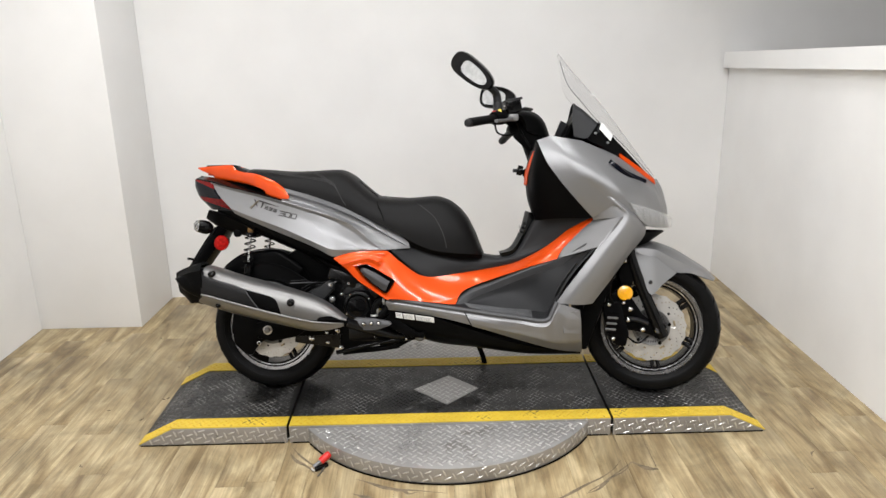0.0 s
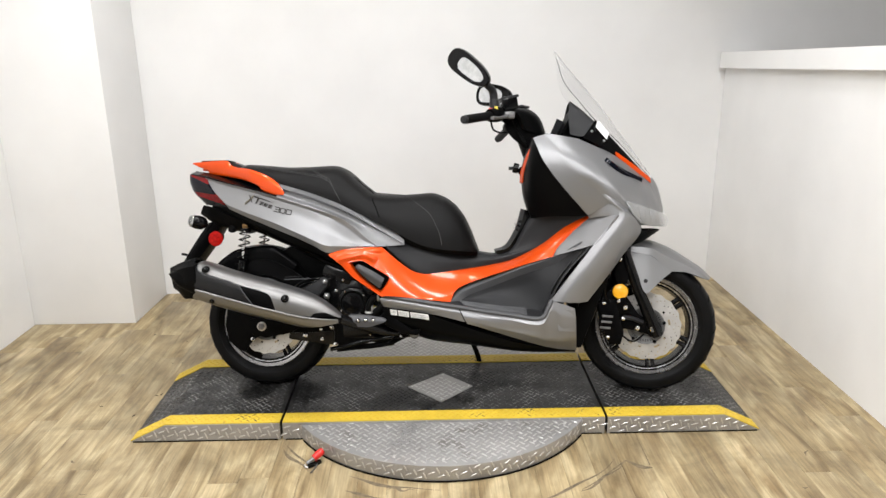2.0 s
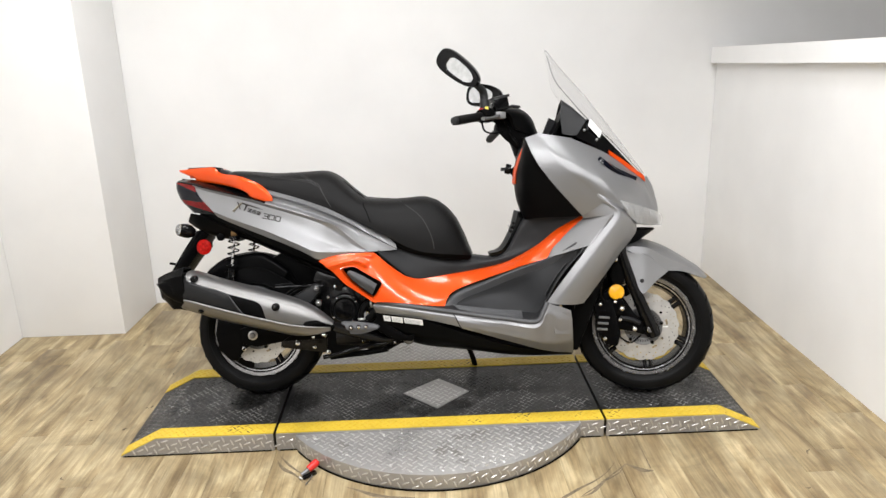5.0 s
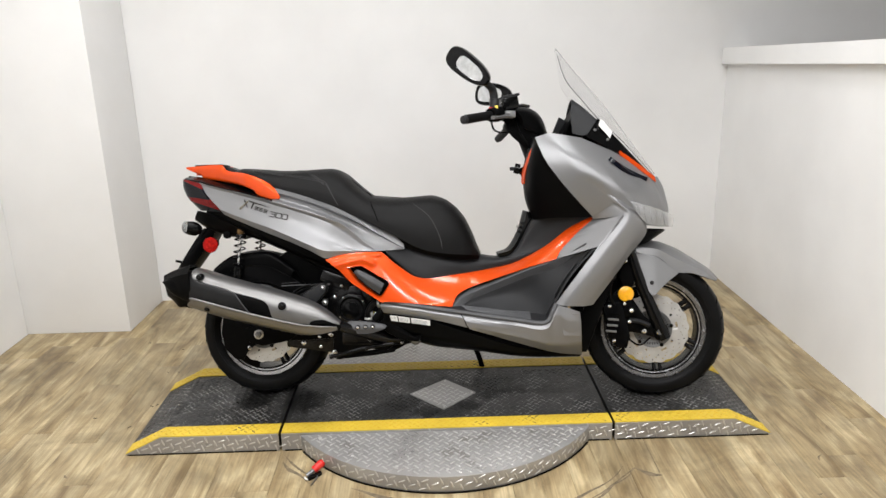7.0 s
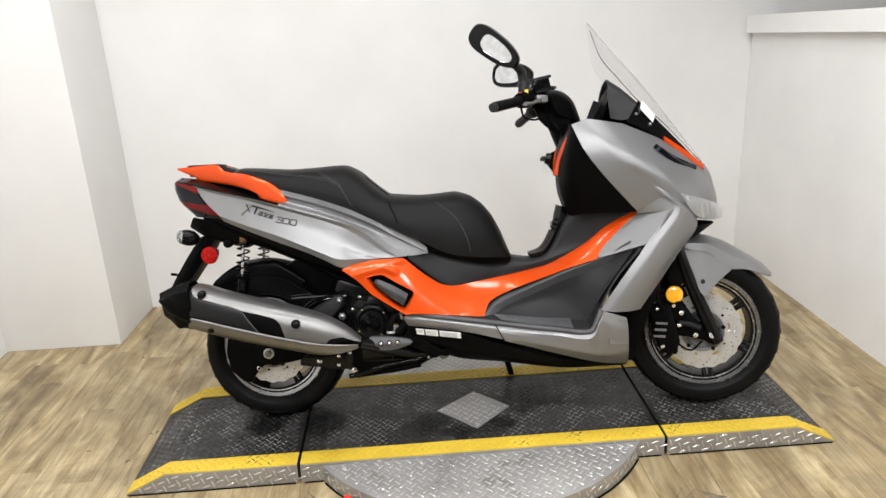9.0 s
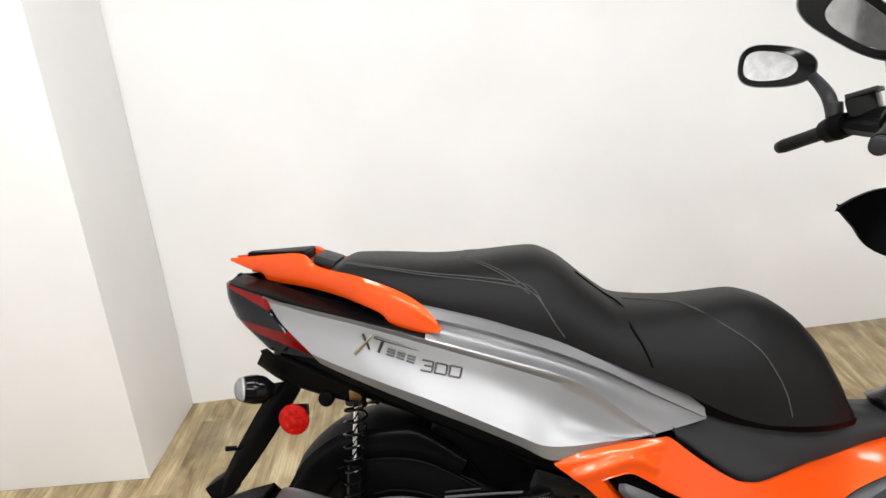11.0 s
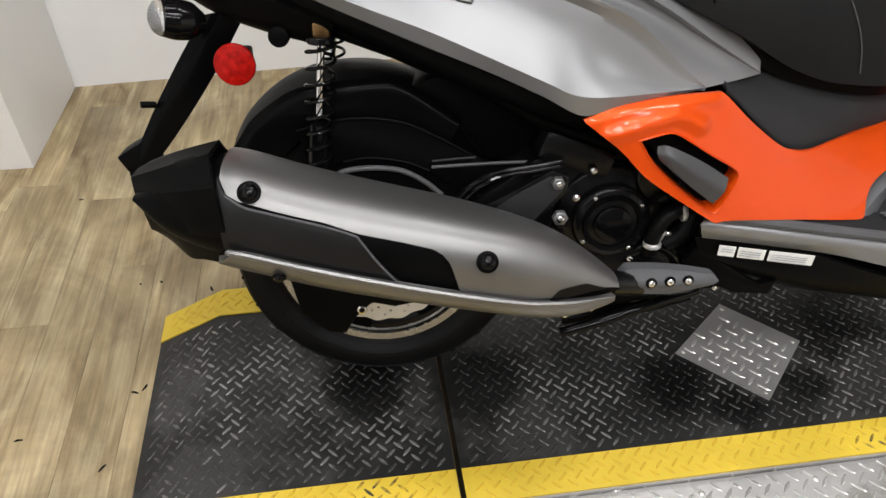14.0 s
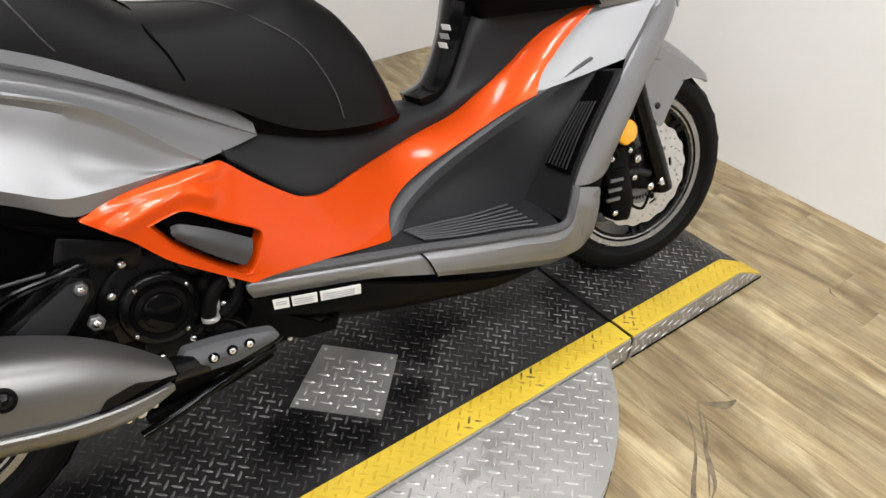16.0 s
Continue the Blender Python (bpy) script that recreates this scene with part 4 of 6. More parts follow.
# under-seat rim and tunnel
both("seat_base", loft([[(.52, -.140, .632), (.58, -.140, .596), (.66, -.138, .572), (.76, -.130, .556), (.842, -.090, .548)],
                        [(.53, -.134, .600), (.60, -.134, .568), (.68, -.130, .548), (.76, -.122, .538), (.838, -.085, .534)]], 0.03, 24, 5), M_BLACK, B, "black seat base")
tun = loft([[(.48, .0, .62), (.62, .0, .60), (.74, .0, .572), (.83, .0, .550), (.955, .0, .552), (1.03, .0, .67), (1.06, .0, .72)],
            [(.48, -.090, .61), (.62, -.100, .585), (.74, -.075, .560), (.83, -.048, .546), (.960, -.042, .546), (1.042, -.050, .67), (1.10, -.07, .715)],
            [(.49, -.150, .59), (.62, -.135, .535), (.74, -.110, .515), (.84, -.075, .516), (.985, -.054, .548), (1.080, -.059, .635), (1.18, -.09, .700)],
            [(.498, -.177, .566), (.636, -.150, .465), (.777, -.098, .472), (.907, -.058, .488), (1.081, -.062, .567), (1.168, -.078, .623), (1.272, -.137, .693)],
            [(.500, -.150, .540), (.640, -.135, .440), (.780, -.085, .445), (.910, -.048, .465), (1.085, -.050, .540), (1.175, -.066, .600), (1.278, -.120, .675)]], 0.006, 50, 20)
both("tunnel_cover", tun, M_DARKGREY, B, "dark grey step-through tunnel cover")
hump = part("fuel_lid", loft([[(.915, -.040, .552), (.965, -.044, .570), (1.005, -.044, .640), (1.025, -.044, .715)], [(.905, 0, .556), (.952, 0, .578), (.990, 0, .648), (1.010, 0, .72)], [(.915, .040, .552), (.965, .044, .570), (1.005, .044, .640), (1.025, .044, .715)]], 0.03, 20, 12, (-1, 0, 0.6)), M_GLOSSBLACK, B, "black glossy fuel lid hump")
for k in range(3):
    lb = part("label", block((0, 0, 0), (.001, .026, .011), 0), (M_LABEL, M_INK, M_LABEL)[k], hump, "small printed sticker")
    lb.matrix_local = pose(.9845 + .0045 * k, -.022, .640 + .016 * k, 0, -16, 6)

# --- orange side panel with vent ---
PANEL_TOP = [(.283, .543), (.332, .560), (.412, .569), (.478, .570)]
PANEL_FALL = [(.482, .569), (.493, .561), (.534, .525), (.585, .487), (.615, .473), (.657, .467), (.739, .476), (.845, .490), (.954, .512), (1.030, .545), (1.104, .590), (1.169, .643), (1.228, .684), (1.271, .697)]
PANEL_FRONT = [(1.272, .688), (1.245, .659), (1.195, .617), (1.152, .575), (1.131, .541), (1.117, .533), (1.036, .508), (.953, .480), (.867, .452), (.804, .430), (.766, .411), (.752, .391), (.744, .367)]
PANEL_HEM = [(.740, .366), (.691, .371), (.619, .380), (.539, .388), (.500, .390)]
PANEL_LOW = [(.490, .388), (.480, .392), (.415, .434), (.374, .463), (.335, .502), (.285, .540)]
VENT = [(.362, .514), (.385, .519), (.411, .521), (.438, .507), (.470, .487), (.511, .463), (.515, .450), (.504, .430), (.488, .407), (.476, .406), (.430, .440), (.386, .480)]
RIDGE_TOP = [(.297, .542), (.350, .554), (.413, .560), (.474, .559)]
RIDGE_HOOD = [(.318, .522), (.360, .534), (.414, .545), (.434, .540), (.452, .530)]


EDGE_UP = ([.277, .332, .412, .478, .534, .585, .636, .700, .777, .850, .907, 1.000, 1.081, 1.168, 1.274], [-.233, -.226, -.214, -.205, -.193, -.182, -.165, -.135, -.101, -.076, -.063, -.060, -.064, -.081, -.139])
EDGE_LOW = ([.277, .335, .415, .480, .540, .620, .700, .745, .790, .830, .885, .950, 1.014, 1.133, 1.200, 1.273], [-.234, -.240, -.242, -.242, -.236, -.222, -.202, -.184, -.156, -.138, -.124, -.120, -.119, -.119, -.122, -.142])
soften = lambda xs, ys: (np.linspace(xs[0], xs[-1], 120), np.convolve(np.pad(np.interp(np.linspace(xs[0], xs[-1], 120), xs, ys), 5, mode="reflect", reflect_type="odd"), np.ones(11) / 11, mode="valid"))
SOFT_UP, SOFT_LOW = soften(*EDGE_UP), soften(*EDGE_LOW)
FACE_UP = soften([.277, .332, .412, .478, .534, .585, .640, .739, .845, .954, 1.030, 1.104, 1.169, 1.228, 1.274], [.540, .560, .570, .568, .526, .492, .472, .476, .490, .512, .545, .590, .643, .684, .700])
FACE_LOW = soften([.277, .335, .415, .480, .540, .620, .700, .760, .820, .880, .950, 1.030, 1.120, 1.200, 1.274], [.533, .498, .434, .394, .388, .380, .376, .390, .425, .455, .479, .506, .535, .600, .690])


def orange_y(x, z):
    """The panel's face between its two edges, with the raised border under the tail and the hood over the vent."""
    hi, lo = float(np.interp(x, *FACE_UP)), float(np.interp(x, *FACE_LOW))
    f = min(1.2, max(-.2, (hi - z) / max(hi - lo, .004)))
    y = float(np.interp(x, *SOFT_UP)) * (1 - f) + float(np.interp(x, *SOFT_LOW)) * f - .022 * max(0, f * (1 - f)) * min(1, (hi - lo) / .08)
    fade = min(1, max(0, (x - .285) / .05)) * min(1, max(0, (.60 - x) / .06))
    d1, d2 = near_line(x, z, RIDGE_TOP), near_line(x, z, RIDGE_HOOD)
    return y - fade * (.0045 * math.exp(-(d1 / .0080) ** 2) + .0080 * math.exp(-(d2 / .0115) ** 2))


vent_loop = [(float(q[0]), float(q[2])) for q in even([(x, 0, z) for x, z in VENT + VENT[:1]], 56)][:-1]
orange = sheet(loop_of(PANEL_TOP, PANEL_FALL, PANEL_FRONT, PANEL_HEM, PANEL_LOW), orange_y, [vent_loop], .0050, .006, .030)
panel_r, panel_l = both("side_panel", orange, M_ORANGE, B, "glossy orange side panel with an air vent")
insert_g = np.array([.442, -.242, .462]) + np.array([.90, 1, .88]) * (rail_grid([[(.384, -.232, .510), (.400, -.240, .512), (.45, -.243, .489), (.503, -.236, .455)], [(.382, -.240, .500), (.402, -.250, .496), (.445, -.252, .468), (.496, -.246, .437)],
                      [(.388, -.236, .488), (.405, -.244, .475), (.440, -.246, .446), (.484, -.240, .412)]], 24, 12) - np.array([.442, -.242, .462]))
for sd, pp in ((1, panel_r), (-1, panel_l)):
    part("vent_well", slab([(.352, .535), (.43, .545), (.540, .466), (.492, .384)], *sorted((sd * -.196, sd * -.202)), 0), M_BLACK, pp)
    part("vent_insert", shell(insert_g * np.array([1, sd, 1]), .02, (0, -sd, 0)), M_VENTGREY, pp, "satin grey vent insert")

# --- footboard ---
rim_in = [(.772, -.180, .362), (.815, -.146, .388), (.905, -.114, .420), (1.02, -.110, .466), (1.14, -.112, .508), (1.232, -.160, .585)]
wall = loft([rim_in,
             [(.776, -.178, .362), (.830, -.146, .376), (.92, -.118, .392), (1.04, -.112, .420), (1.16, -.126, .490), (1.246, -.164, .576)],
             [(.782, -.182, .362), (.850, -.161, .360), (.935, -.149, .348), (1.094, -.130, .329), (1.182, -.147, .470), (1.252, -.168, .574)]], 0.006, 30, 12)
both("foot_well", wall, M_DARKGREY, B, "dark grey inner foot well")
both("well_rim", loft([[(.738, -.150, .380), (.784, -.120, .418), (.880, -.088, .454), (1.012, -.086, .505), (1.131, -.088, .548), (1.232, -.140, .606)], [(.738, -.189, .367), (.789, -.159, .404), (.885, -.125, .441), (1.014, -.123, .493), (1.133, -.122, .537), (1.234, -.166, .596)],
                        inset([(.755, -.186, .365), (.802, -.154, .397), (.895, -.121, .432), (1.017, -.118, .481), (1.137, -.119, .524), (1.233, -.164, .591)], -.002, .002), rim_in], .006, 40, 8), M_MIDGREY, B, "grey foot well rim")
fb = loft([[(.56, -.212, .384), (.70, -.190, .372), (.800, -.174, .366), (.88, -.156, .356), (.97, -.143, .343), (1.094, -.130, .329)],
           [(.56, -.218, .381), (.70, -.210, .366), (.795, -.202, .356), (.88, -.198, .346), (.97, -.198, .334), (1.092, -.198, .322)],
           [(.56, -.222, .377), (.70, -.224, .359), (.79, -.228, .347), (.88, -.240, .336), (.97, -.250, .326), (1.075, -.259, .316)]], 0.008, 24, 10, (0, 0, 1))
boards = both("footboard", fb, M_DARKGREY, B, "dark grey ribbed footboard")
for sd, bd in ((1, boards[0]), (-1, boards[1])):
    for k in range(7):
        f = k / 6
        z = lambda x, q: .366 - (x - .785) * .118 - .012 * q
        part("grip_rib", tube([(.775 + .02 * f, sd * (-.186 - .030 * f), z(.78, f) + .003), (.86 + .02 * f, sd * (-.170 - .055 * f), z(.87, f) + .001), (.93 + .03 * f, sd * (-.164 - .064 * f), z(.94, f)), (1.03, sd * (-.150 - .092 * f), z(1.03, f) + .003)], .0021, 6, 14), M_MIDGREY, bd)
both("floor_mat_edge", tube([(.485, -.2165, .389), (.60, -.224, .374), (.70, -.228, .360), (.79, -.231, .348), (.88, -.243, .337), (.97, -.253, .327), (1.075, -.262, .317), (1.105, -.258, .355), (1.118, -.250, .384)], .0085, 8, 50), M_MIDGREY, B)
kick = loft([[(1.092, -.128, .330), (1.130, -.136, .392), (1.180, -.145, .470), (1.250, -.166, .572)],
             [(1.090, -.190, .324), (1.122, -.192, .395), (1.176, -.192, .480), (1.250, -.196, .576)],
             [(1.088, -.250, .320), (1.115, -.248, .398), (1.170, -.240, .490), (1.252, -.226, .580)]], 0.006, 24, 12, (-1, -.3, 0))
kicks = both("kick_panel", kick, M_DARKGREY, B, "dark grey front foot rest with ribs")
for sd, kp in ((1, kicks[0]), (-1, kicks[1])):
    part("grip_pad", loft([[(1.126, sd * -.150, .398), (1.174, sd * -.156, .470), (1.244, sd * -.170, .570)], [(1.112, sd * -.236, .404), (1.166, sd * -.230, .488), (1.246, sd * -.214, .574)]], .003, 16, 8, (-1, 0, 0)), M_BLACK, kp, "black grip pad")
    for k in range(6):
        f = k / 5
        a, b = (1.123 - .010 * f, sd * (-.166 - .060 * f), .408 + .004 * f), (1.196 - .004 * f, sd * (-.174 - .046 * f), .518 + .010 * f)
        part("grip_rib", tube([a, ((a[0] + b[0]) / 2 - .004, (a[1] + b[1]) / 2, (a[2] + b[2]) / 2), b], .0020, 6, 8), M_DARKGREY, kp)
    for k in range(9):
        part("grip_stud", dome((1.122 + .011 * k, sd * (-.158 - .001 * k), .406 + .0165 * k), (-.9, -.1 * sd, .4), .0022, .0012, 8), M_DARKGREY, kp)

# --- lower sill ---
both("rear_sill", loft([[(.486, -.214, .386), (.60, -.221, .371), (.70, -.225, .357), (.779, -.2285, .345)],
                        [(.478, -.222, .372), (.60, -.230, .356), (.70, -.235, .341), (.788, -.2405, .330)],
                        [(.490, -.205, .345), (.60, -.213, .331), (.70, -.220, .316), (.803, -.234, .294)]], 0.006, 24, 10), M_SILVER, B, "satin silver lower sill")
S_RAILS = [[(.777, -.229, .345), (.87, -.240, .334), (.97, -.251, .324), (1.075, -.261, .314), (1.112, -.255, .376), (1.150, -.246, .372), (1.205, -.226, .352)],
           [(.785, -.242, .332), (.87, -.252, .320), (.97, -.262, .308), (1.080, -.268, .296), (1.118, -.262, .352), (1.155, -.252, .330), (1.210, -.222, .318)],
           [(.797, -.244, .304), (.87, -.250, .290), (.97, -.250, .268), (1.080, -.243, .242), (1.12, -.236, .236), (1.158, -.224, .232), (1.216, -.196, .236)],
           [(.806, -.236, .290), (.87, -.232, .272), (.97, -.216, .240), (1.08, -.194, .206), (1.12, -.182, .196), (1.158, -.168, .188), (1.224, -.140, .179)]]
sr = [even(r, 44) for r in S_RAILS]
both("front_sill", shell(band([[sr[0], sr[1]], [sr[1], sr[1] * .5 + sr[2] * .5 + np.array([0, -.003, 0]), sr[2]], [sr[2], sr[3]]], [4, 12, 5]), .006), M_SILVER, B, "satin silver front sill")
both("sill_facet", loft([[(1.135, -.254, .352), (1.205, -.229, .346)], [(1.145, -.246, .270), (1.206, -.214, .262)]], .003, 8, 8), M_SILVER, B, "raised silver sill end facet")
both("sill_joint", tube([(.776, -.2335, .345), (.786, -.2445, .330), (.797, -.2455, .306), (.806, -.238, .291)], .0016, 6, 16), M_BLACK, B)
both("belly_pan", loft([[(.48, -.203, .346), (.62, -.214, .328), (.79, -.228, .278), (1.0, -.200, .214), (1.22, -.138, .180)],
                        [(.50, -.19, .295), (.64, -.19, .252), (.80, -.19, .218), (1.0, -.165, .178), (1.22, -.11, .166)],
                        [(.52, -.10, .25), (.65, -.10, .205), (.80, -.09, .185), (1.0, -.08, .164), (1.22, -.05, .160)],
                        [(.52, 0, .245), (.65, 0, .200), (.80, 0, .180), (1.0, 0, .160), (1.22, 0, .158)]], 0.006, 28, 14), M_BLACK, B, "matt black belly pan")
for k, (x0, w) in enumerate(((.515, .026), (.545, .042), (.592, .070))):
    y0, y1 = -.210 - (x0 - .5) * .09, -.210 - (x0 + w - .5) * .09
    ztop = .338 - (x0 - .5) * .11
    lb = part("sticker", loft([[(x0, y0 - .004, ztop), (x0 + w, y1 - .004, ztop - w * .11)], [(x0 + .003, y0 + .003, ztop - .021), (x0 + w + .002, y1 + .003, ztop - .021 - w * .11)]], .001, 4, 4), M_LABEL, B, "white printed sticker")
    for q in range(2 + k):
        zz = ztop - .006 - q * .0045
        part("print_bar", tube([(x0 + .005, y0 - .0035 + q * .0016, zz - .0006), (x0 + w * .85, y0 - .0035 + q * .0016 - w * .077, zz - w * .095)], .0008, 4, 3), M_INK, lb)

# --- leg shield and front fairing ---
both("fairing_arm", loft([[(1.268, -.191, .805), (1.320, -.207, .752), (1.360, -.217, .699), (1.279, -.222, .595), (1.197, -.232, .491), (1.115, -.242, .381)],
                          [(1.300, -.200, .790), (1.352, -.216, .738), (1.390, -.222, .688), (1.315, -.230, .580), (1.238, -.238, .476), (1.160, -.244, .376)],
                          [(1.350, -.196, .776), (1.400, -.200, .718), (1.432, -.190, .660), (1.362, -.202, .562), (1.292, -.212, .470), (1.215, -.222, .372)],
                          [(1.380, -.180, .765), (1.425, -.172, .705), (1.456, -.150, .638), (1.391, -.163, .551), (1.328, -.178, .466), (1.255, -.198, .374)]], 0.006, 44, 14), M_SILVER, B, "satin silver leg shield side")
both("shield_facet", loft([[(1.250, -.112, .705), (1.180, -.096, .632), (1.108, -.090, .562)], [(1.272, -.143, .690), (1.203, -.128, .616), (1.133, -.118, .540)], [(1.356, -.214, .698), (1.328, -.2095, .645), (1.292, -.2035, .592)]], 0.005, 16, 8), M_SILVER, B, "silver inner shield facet")
both("facet_edge", loft([[(1.356, -.214, .698), (1.328, -.209, .645), (1.292, -.203, .592)], [(1.362, -.219, .696), (1.300, -.224, .62), (1.255, -.226, .56)]], 0.005, 12, 5), M_SILVER, B)
F_RAILS = [[(1.048, -.165, .985), (1.081, -.187, .907), (1.123, -.192, .844), (1.180, -.187, .776), (1.257, -.165, .694)],
           [(1.100, -.150, 1.003), (1.150, -.192, .925), (1.200, -.205, .860), (1.262, -.200, .805), (1.325, -.200, .740)],
           [(1.220, -.122, .985), (1.260, -.172, .910), (1.310, -.200, .845), (1.355, -.212, .785), (1.405, -.205, .715)],
           [(1.364, -.100, .923), (1.400, -.140, .870), (1.430, -.170, .810), (1.450, -.180, .750), (1.460, -.165, .670)],
           [(1.455, -.082, .862), (1.475, -.100, .825), (1.495, -.120, .780), (1.505, -.125, .730), (1.505, -.115, .665)],
           [(1.500, -.068, .828), (1.515, -.072, .795), (1.527, -.076, .760), (1.538, -.080, .715), (1.535, -.078, .662)]]
fr = [even(r, 30) for r in F_RAILS]
fair = shell(band([[fr[0], fr[1]], [fr[1], fr[1] * .5 + fr[2] * .5 + np.array([0, -.004, 0]), fr[2]], [fr[2], fr[3], fr[4], fr[5]]], [7, 12, 20]), 0.006)
both("fairing_joint", loft([[(1.245, -.160, .712), (1.295, -.186, .745), (1.350, -.200, .765)], [(1.262, -.152, .684), (1.312, -.186, .692), (1.366, -.213, .698)]], .006, 14, 8), M_SILVER, B, "satin silver fairing joint")
both("front_fairing", fair, M_SILVER, B, "satin silver front fairing")
part("nose", loft([[(1.500, -.068, .828), (1.515, -.072, .795), (1.527, -.076, .760), (1.538, -.080, .715), (1.535, -.078, .662)],
                   [(1.525, 0, .845), (1.545, 0, .81), (1.558, 0, .765), (1.568, 0, .715), (1.562, 0, .655)],
                   [(1.500, .068, .828), (1.515, .072, .795), (1.527, .076, .760), (1.538, .080, .715), (1.535, .078, .662)]], 0.006, 16, 16, (1, 0, 0)), M_SILVER, B, "silver nose cone")
L_TOP = [(1.385, -.211, .750), (1.440, -.192, .735), (1.492, -.150, .722), (1.537, -.096, .709), (1.570, -.028, .702)]
L_MID = [(1.402, -.213, .722), (1.450, -.190, .702), (1.503, -.146, .692), (1.549, -.094, .685), (1.582, -.028, .682)]
L_LOW = [(1.418, -.202, .694), (1.452, -.182, .668), (1.503, -.136, .656), (1.548, -.084, .654), (1.578, -.028, .652)]
lamps = both("headlamp", loft([L_TOP, L_MID, L_LOW], 0.003, 26, 12), M_CLEAR, B, "clear headlamp lens")
behind = lambda r: [(x - .008, y + .010, z) for x, y, z in r]
for sd, hl in ((1, lamps[0]), (-1, lamps[1])):
    me = loft([behind(L_TOP), behind(L_LOW)], 0.004, 20, 6)
    part("lamp_backing", me if sd > 0 else flip_y(me), M_CAST, hl, "grey lamp reflector")
    for k in range(7):
        a, b = spline(L_TOP, 9)[k + 1], spline(L_LOW, 9)[k + 1]
        part("lamp_flute", tube([(a[0] - .004, sd * (a[1] + .005), a[2] - .004), (b[0] - .004, sd * (b[1] + .005), b[2] + .004)], .0022, 6, 5), M_CHROME, hl)
part("chin", loft([[(1.45, -.15, .638), (1.53, -.07, .638), (1.555, 0, .638), (1.53, .07, .638), (1.45, .15, .638)], [(1.38, -.10, .57), (1.44, -.06, .57), (1.46, 0, .57), (1.44, .06, .57), (1.38, .10, .57)]], 0.006, 24, 6, (1, 0, 0)), M_BLACK, B, "black chin cover")
both("turn_signal", loft([[(1.322, -.163, .912), (1.386, -.160, .868), (1.462, -.128, .836)], [(1.338, -.172, .898), (1.392, -.174, .852), (1.458, -.138, .824)]], 0.016, 16, 5), M_SMOKE, B, "smoked slim turn signal")
both("nose_accent", loft([[(1.366, -.102, .938), (1.435, -.094, .890), (1.502, -.066, .842)], [(1.368, -.107, .921), (1.438, -.097, .868), (1.506, -.071, .822)]], 0.012, 16, 5), M_ORANGE, B, "glossy orange nose accent")
# inner shield
inner = loft([[(1.045, 0, 1.0), (1.016, 0, .90), (1.012, 0, .83), (1.020, 0, .77), (1.05, 0, .68)],
              [(1.045, -.06, .995), (1.023, -.06, .89), (1.021, -.06, .82), (1.027, -.06, .76), (1.055, -.06, .683)],
              [(1.044, -.13, .985), (1.040, -.13, .90), (1.050, -.13, .82), (1.080, -.13, .755), (1.13, -.125, .69)],
              [(1.048, -.163, .983), (1.079, -.185, .905), (1.121, -.190, .842), (1.178, -.185, .774), (1.257, -.163, .692)]], 0.006, 24, 18, (-1, -.4, 0))
both("inner_shield", inner, M_BLACK, B, "black glove-box inner shield")
TRIM_A = [(1.050, -.142, .958), (1.034, -.102, .920), (1.019, -.064, .868), (1.012, -.044, .820)]
TRIM_B = [(1.046, -.130, .964), (1.027, -.088, .925), (1.011, -.046, .874), (1.006, -.026, .826)]
both("shield_trim", loft([TRIM_A, TRIM_B], 0.014, 24, 5, (-1, -.5, 0)), M_ORANGE, B, "orange inner shield trim")
part("ignition_lock", drum((1.000, .01, .878), (-1, 0, .25), .020, .022, 20), M_GLOSSBLACK, B)
part("key", block((.972, .01, .880), (.022, .004, .014), .002), M_DARKGREY, B, "key in the ignition")
part("leg_shield_wing", loft([[(1.005, .345, .893), (1.05, .341, .918), (1.11, .322, .934), (1.22, .215, .935)], [(1.005, .346, .892), (1.054, .346, .868), (1.12, .330, .855), (1.235, .215, .845)],
                              [(1.005, .345, .891), (1.036, .346, .848), (1.092, .336, .780), (1.25, .215, .735)]], .012, 20, 12, (-.3, -1, 0)), M_BLACK, B, "black far side leg shield wing")

# --- windscreen and dash ---
SCREEN_Y = .058
side_r = [(1.146, -.030, 1.318), (1.172, -.085, 1.215), (1.226, -.100, 1.142), (1.290, -.106, 1.066), (1.388, -.100, .972), (1.498, -.072, .845)]
half_r = [(1.142, -.018, 1.342), (1.196, -.056, 1.258), (1.272, -.066, 1.166), (1.330, -.068, 1.096), (1.412, -.064, .990), (1.507, -.04, .855)]
middle = [(1.143, 0, 1.352), (1.206, 0, 1.268), (1.288, 0, 1.176), (1.342, 0, 1.108), (1.424, 0, .996), (1.512, 0, .860)]
other = lambda pts: [(x, -y, z) for x, y, z in pts]
place_y = lambda pts: [(x, y + SCREEN_Y * min(1, max(0, (z - .845) / .16)), z) for x, y, z in pts]
screen = loft([place_y(side_r), place_y(half_r), place_y(middle), place_y(other(half_r)), place_y(other(side_r))], 0.002, 28, 28, (1, 0, 0.5))
ws = part("windscreen", screen, M_SHIELD, B, "clear curved windscreen")
ws.visible_shadow = False
part("screen_edge", tube(place_y(side_r[:5]), .0013, 6, 40), M_DARKGREY, ws, "polished dark edge of the windscreen")
both("screen_garnish", loft([[(1.292, -.056, 1.064), (1.345, -.048, 1.008), (1.410, -.060, .935), (1.490, -.062, .848)],
                             [(1.240, -.112, .990), (1.310, -.108, .955), (1.390, -.098, .905), (1.498, -.066, .834)]], 0.006, 20, 8), M_GLOSSBLACK, B, "gloss black windscreen garnish")
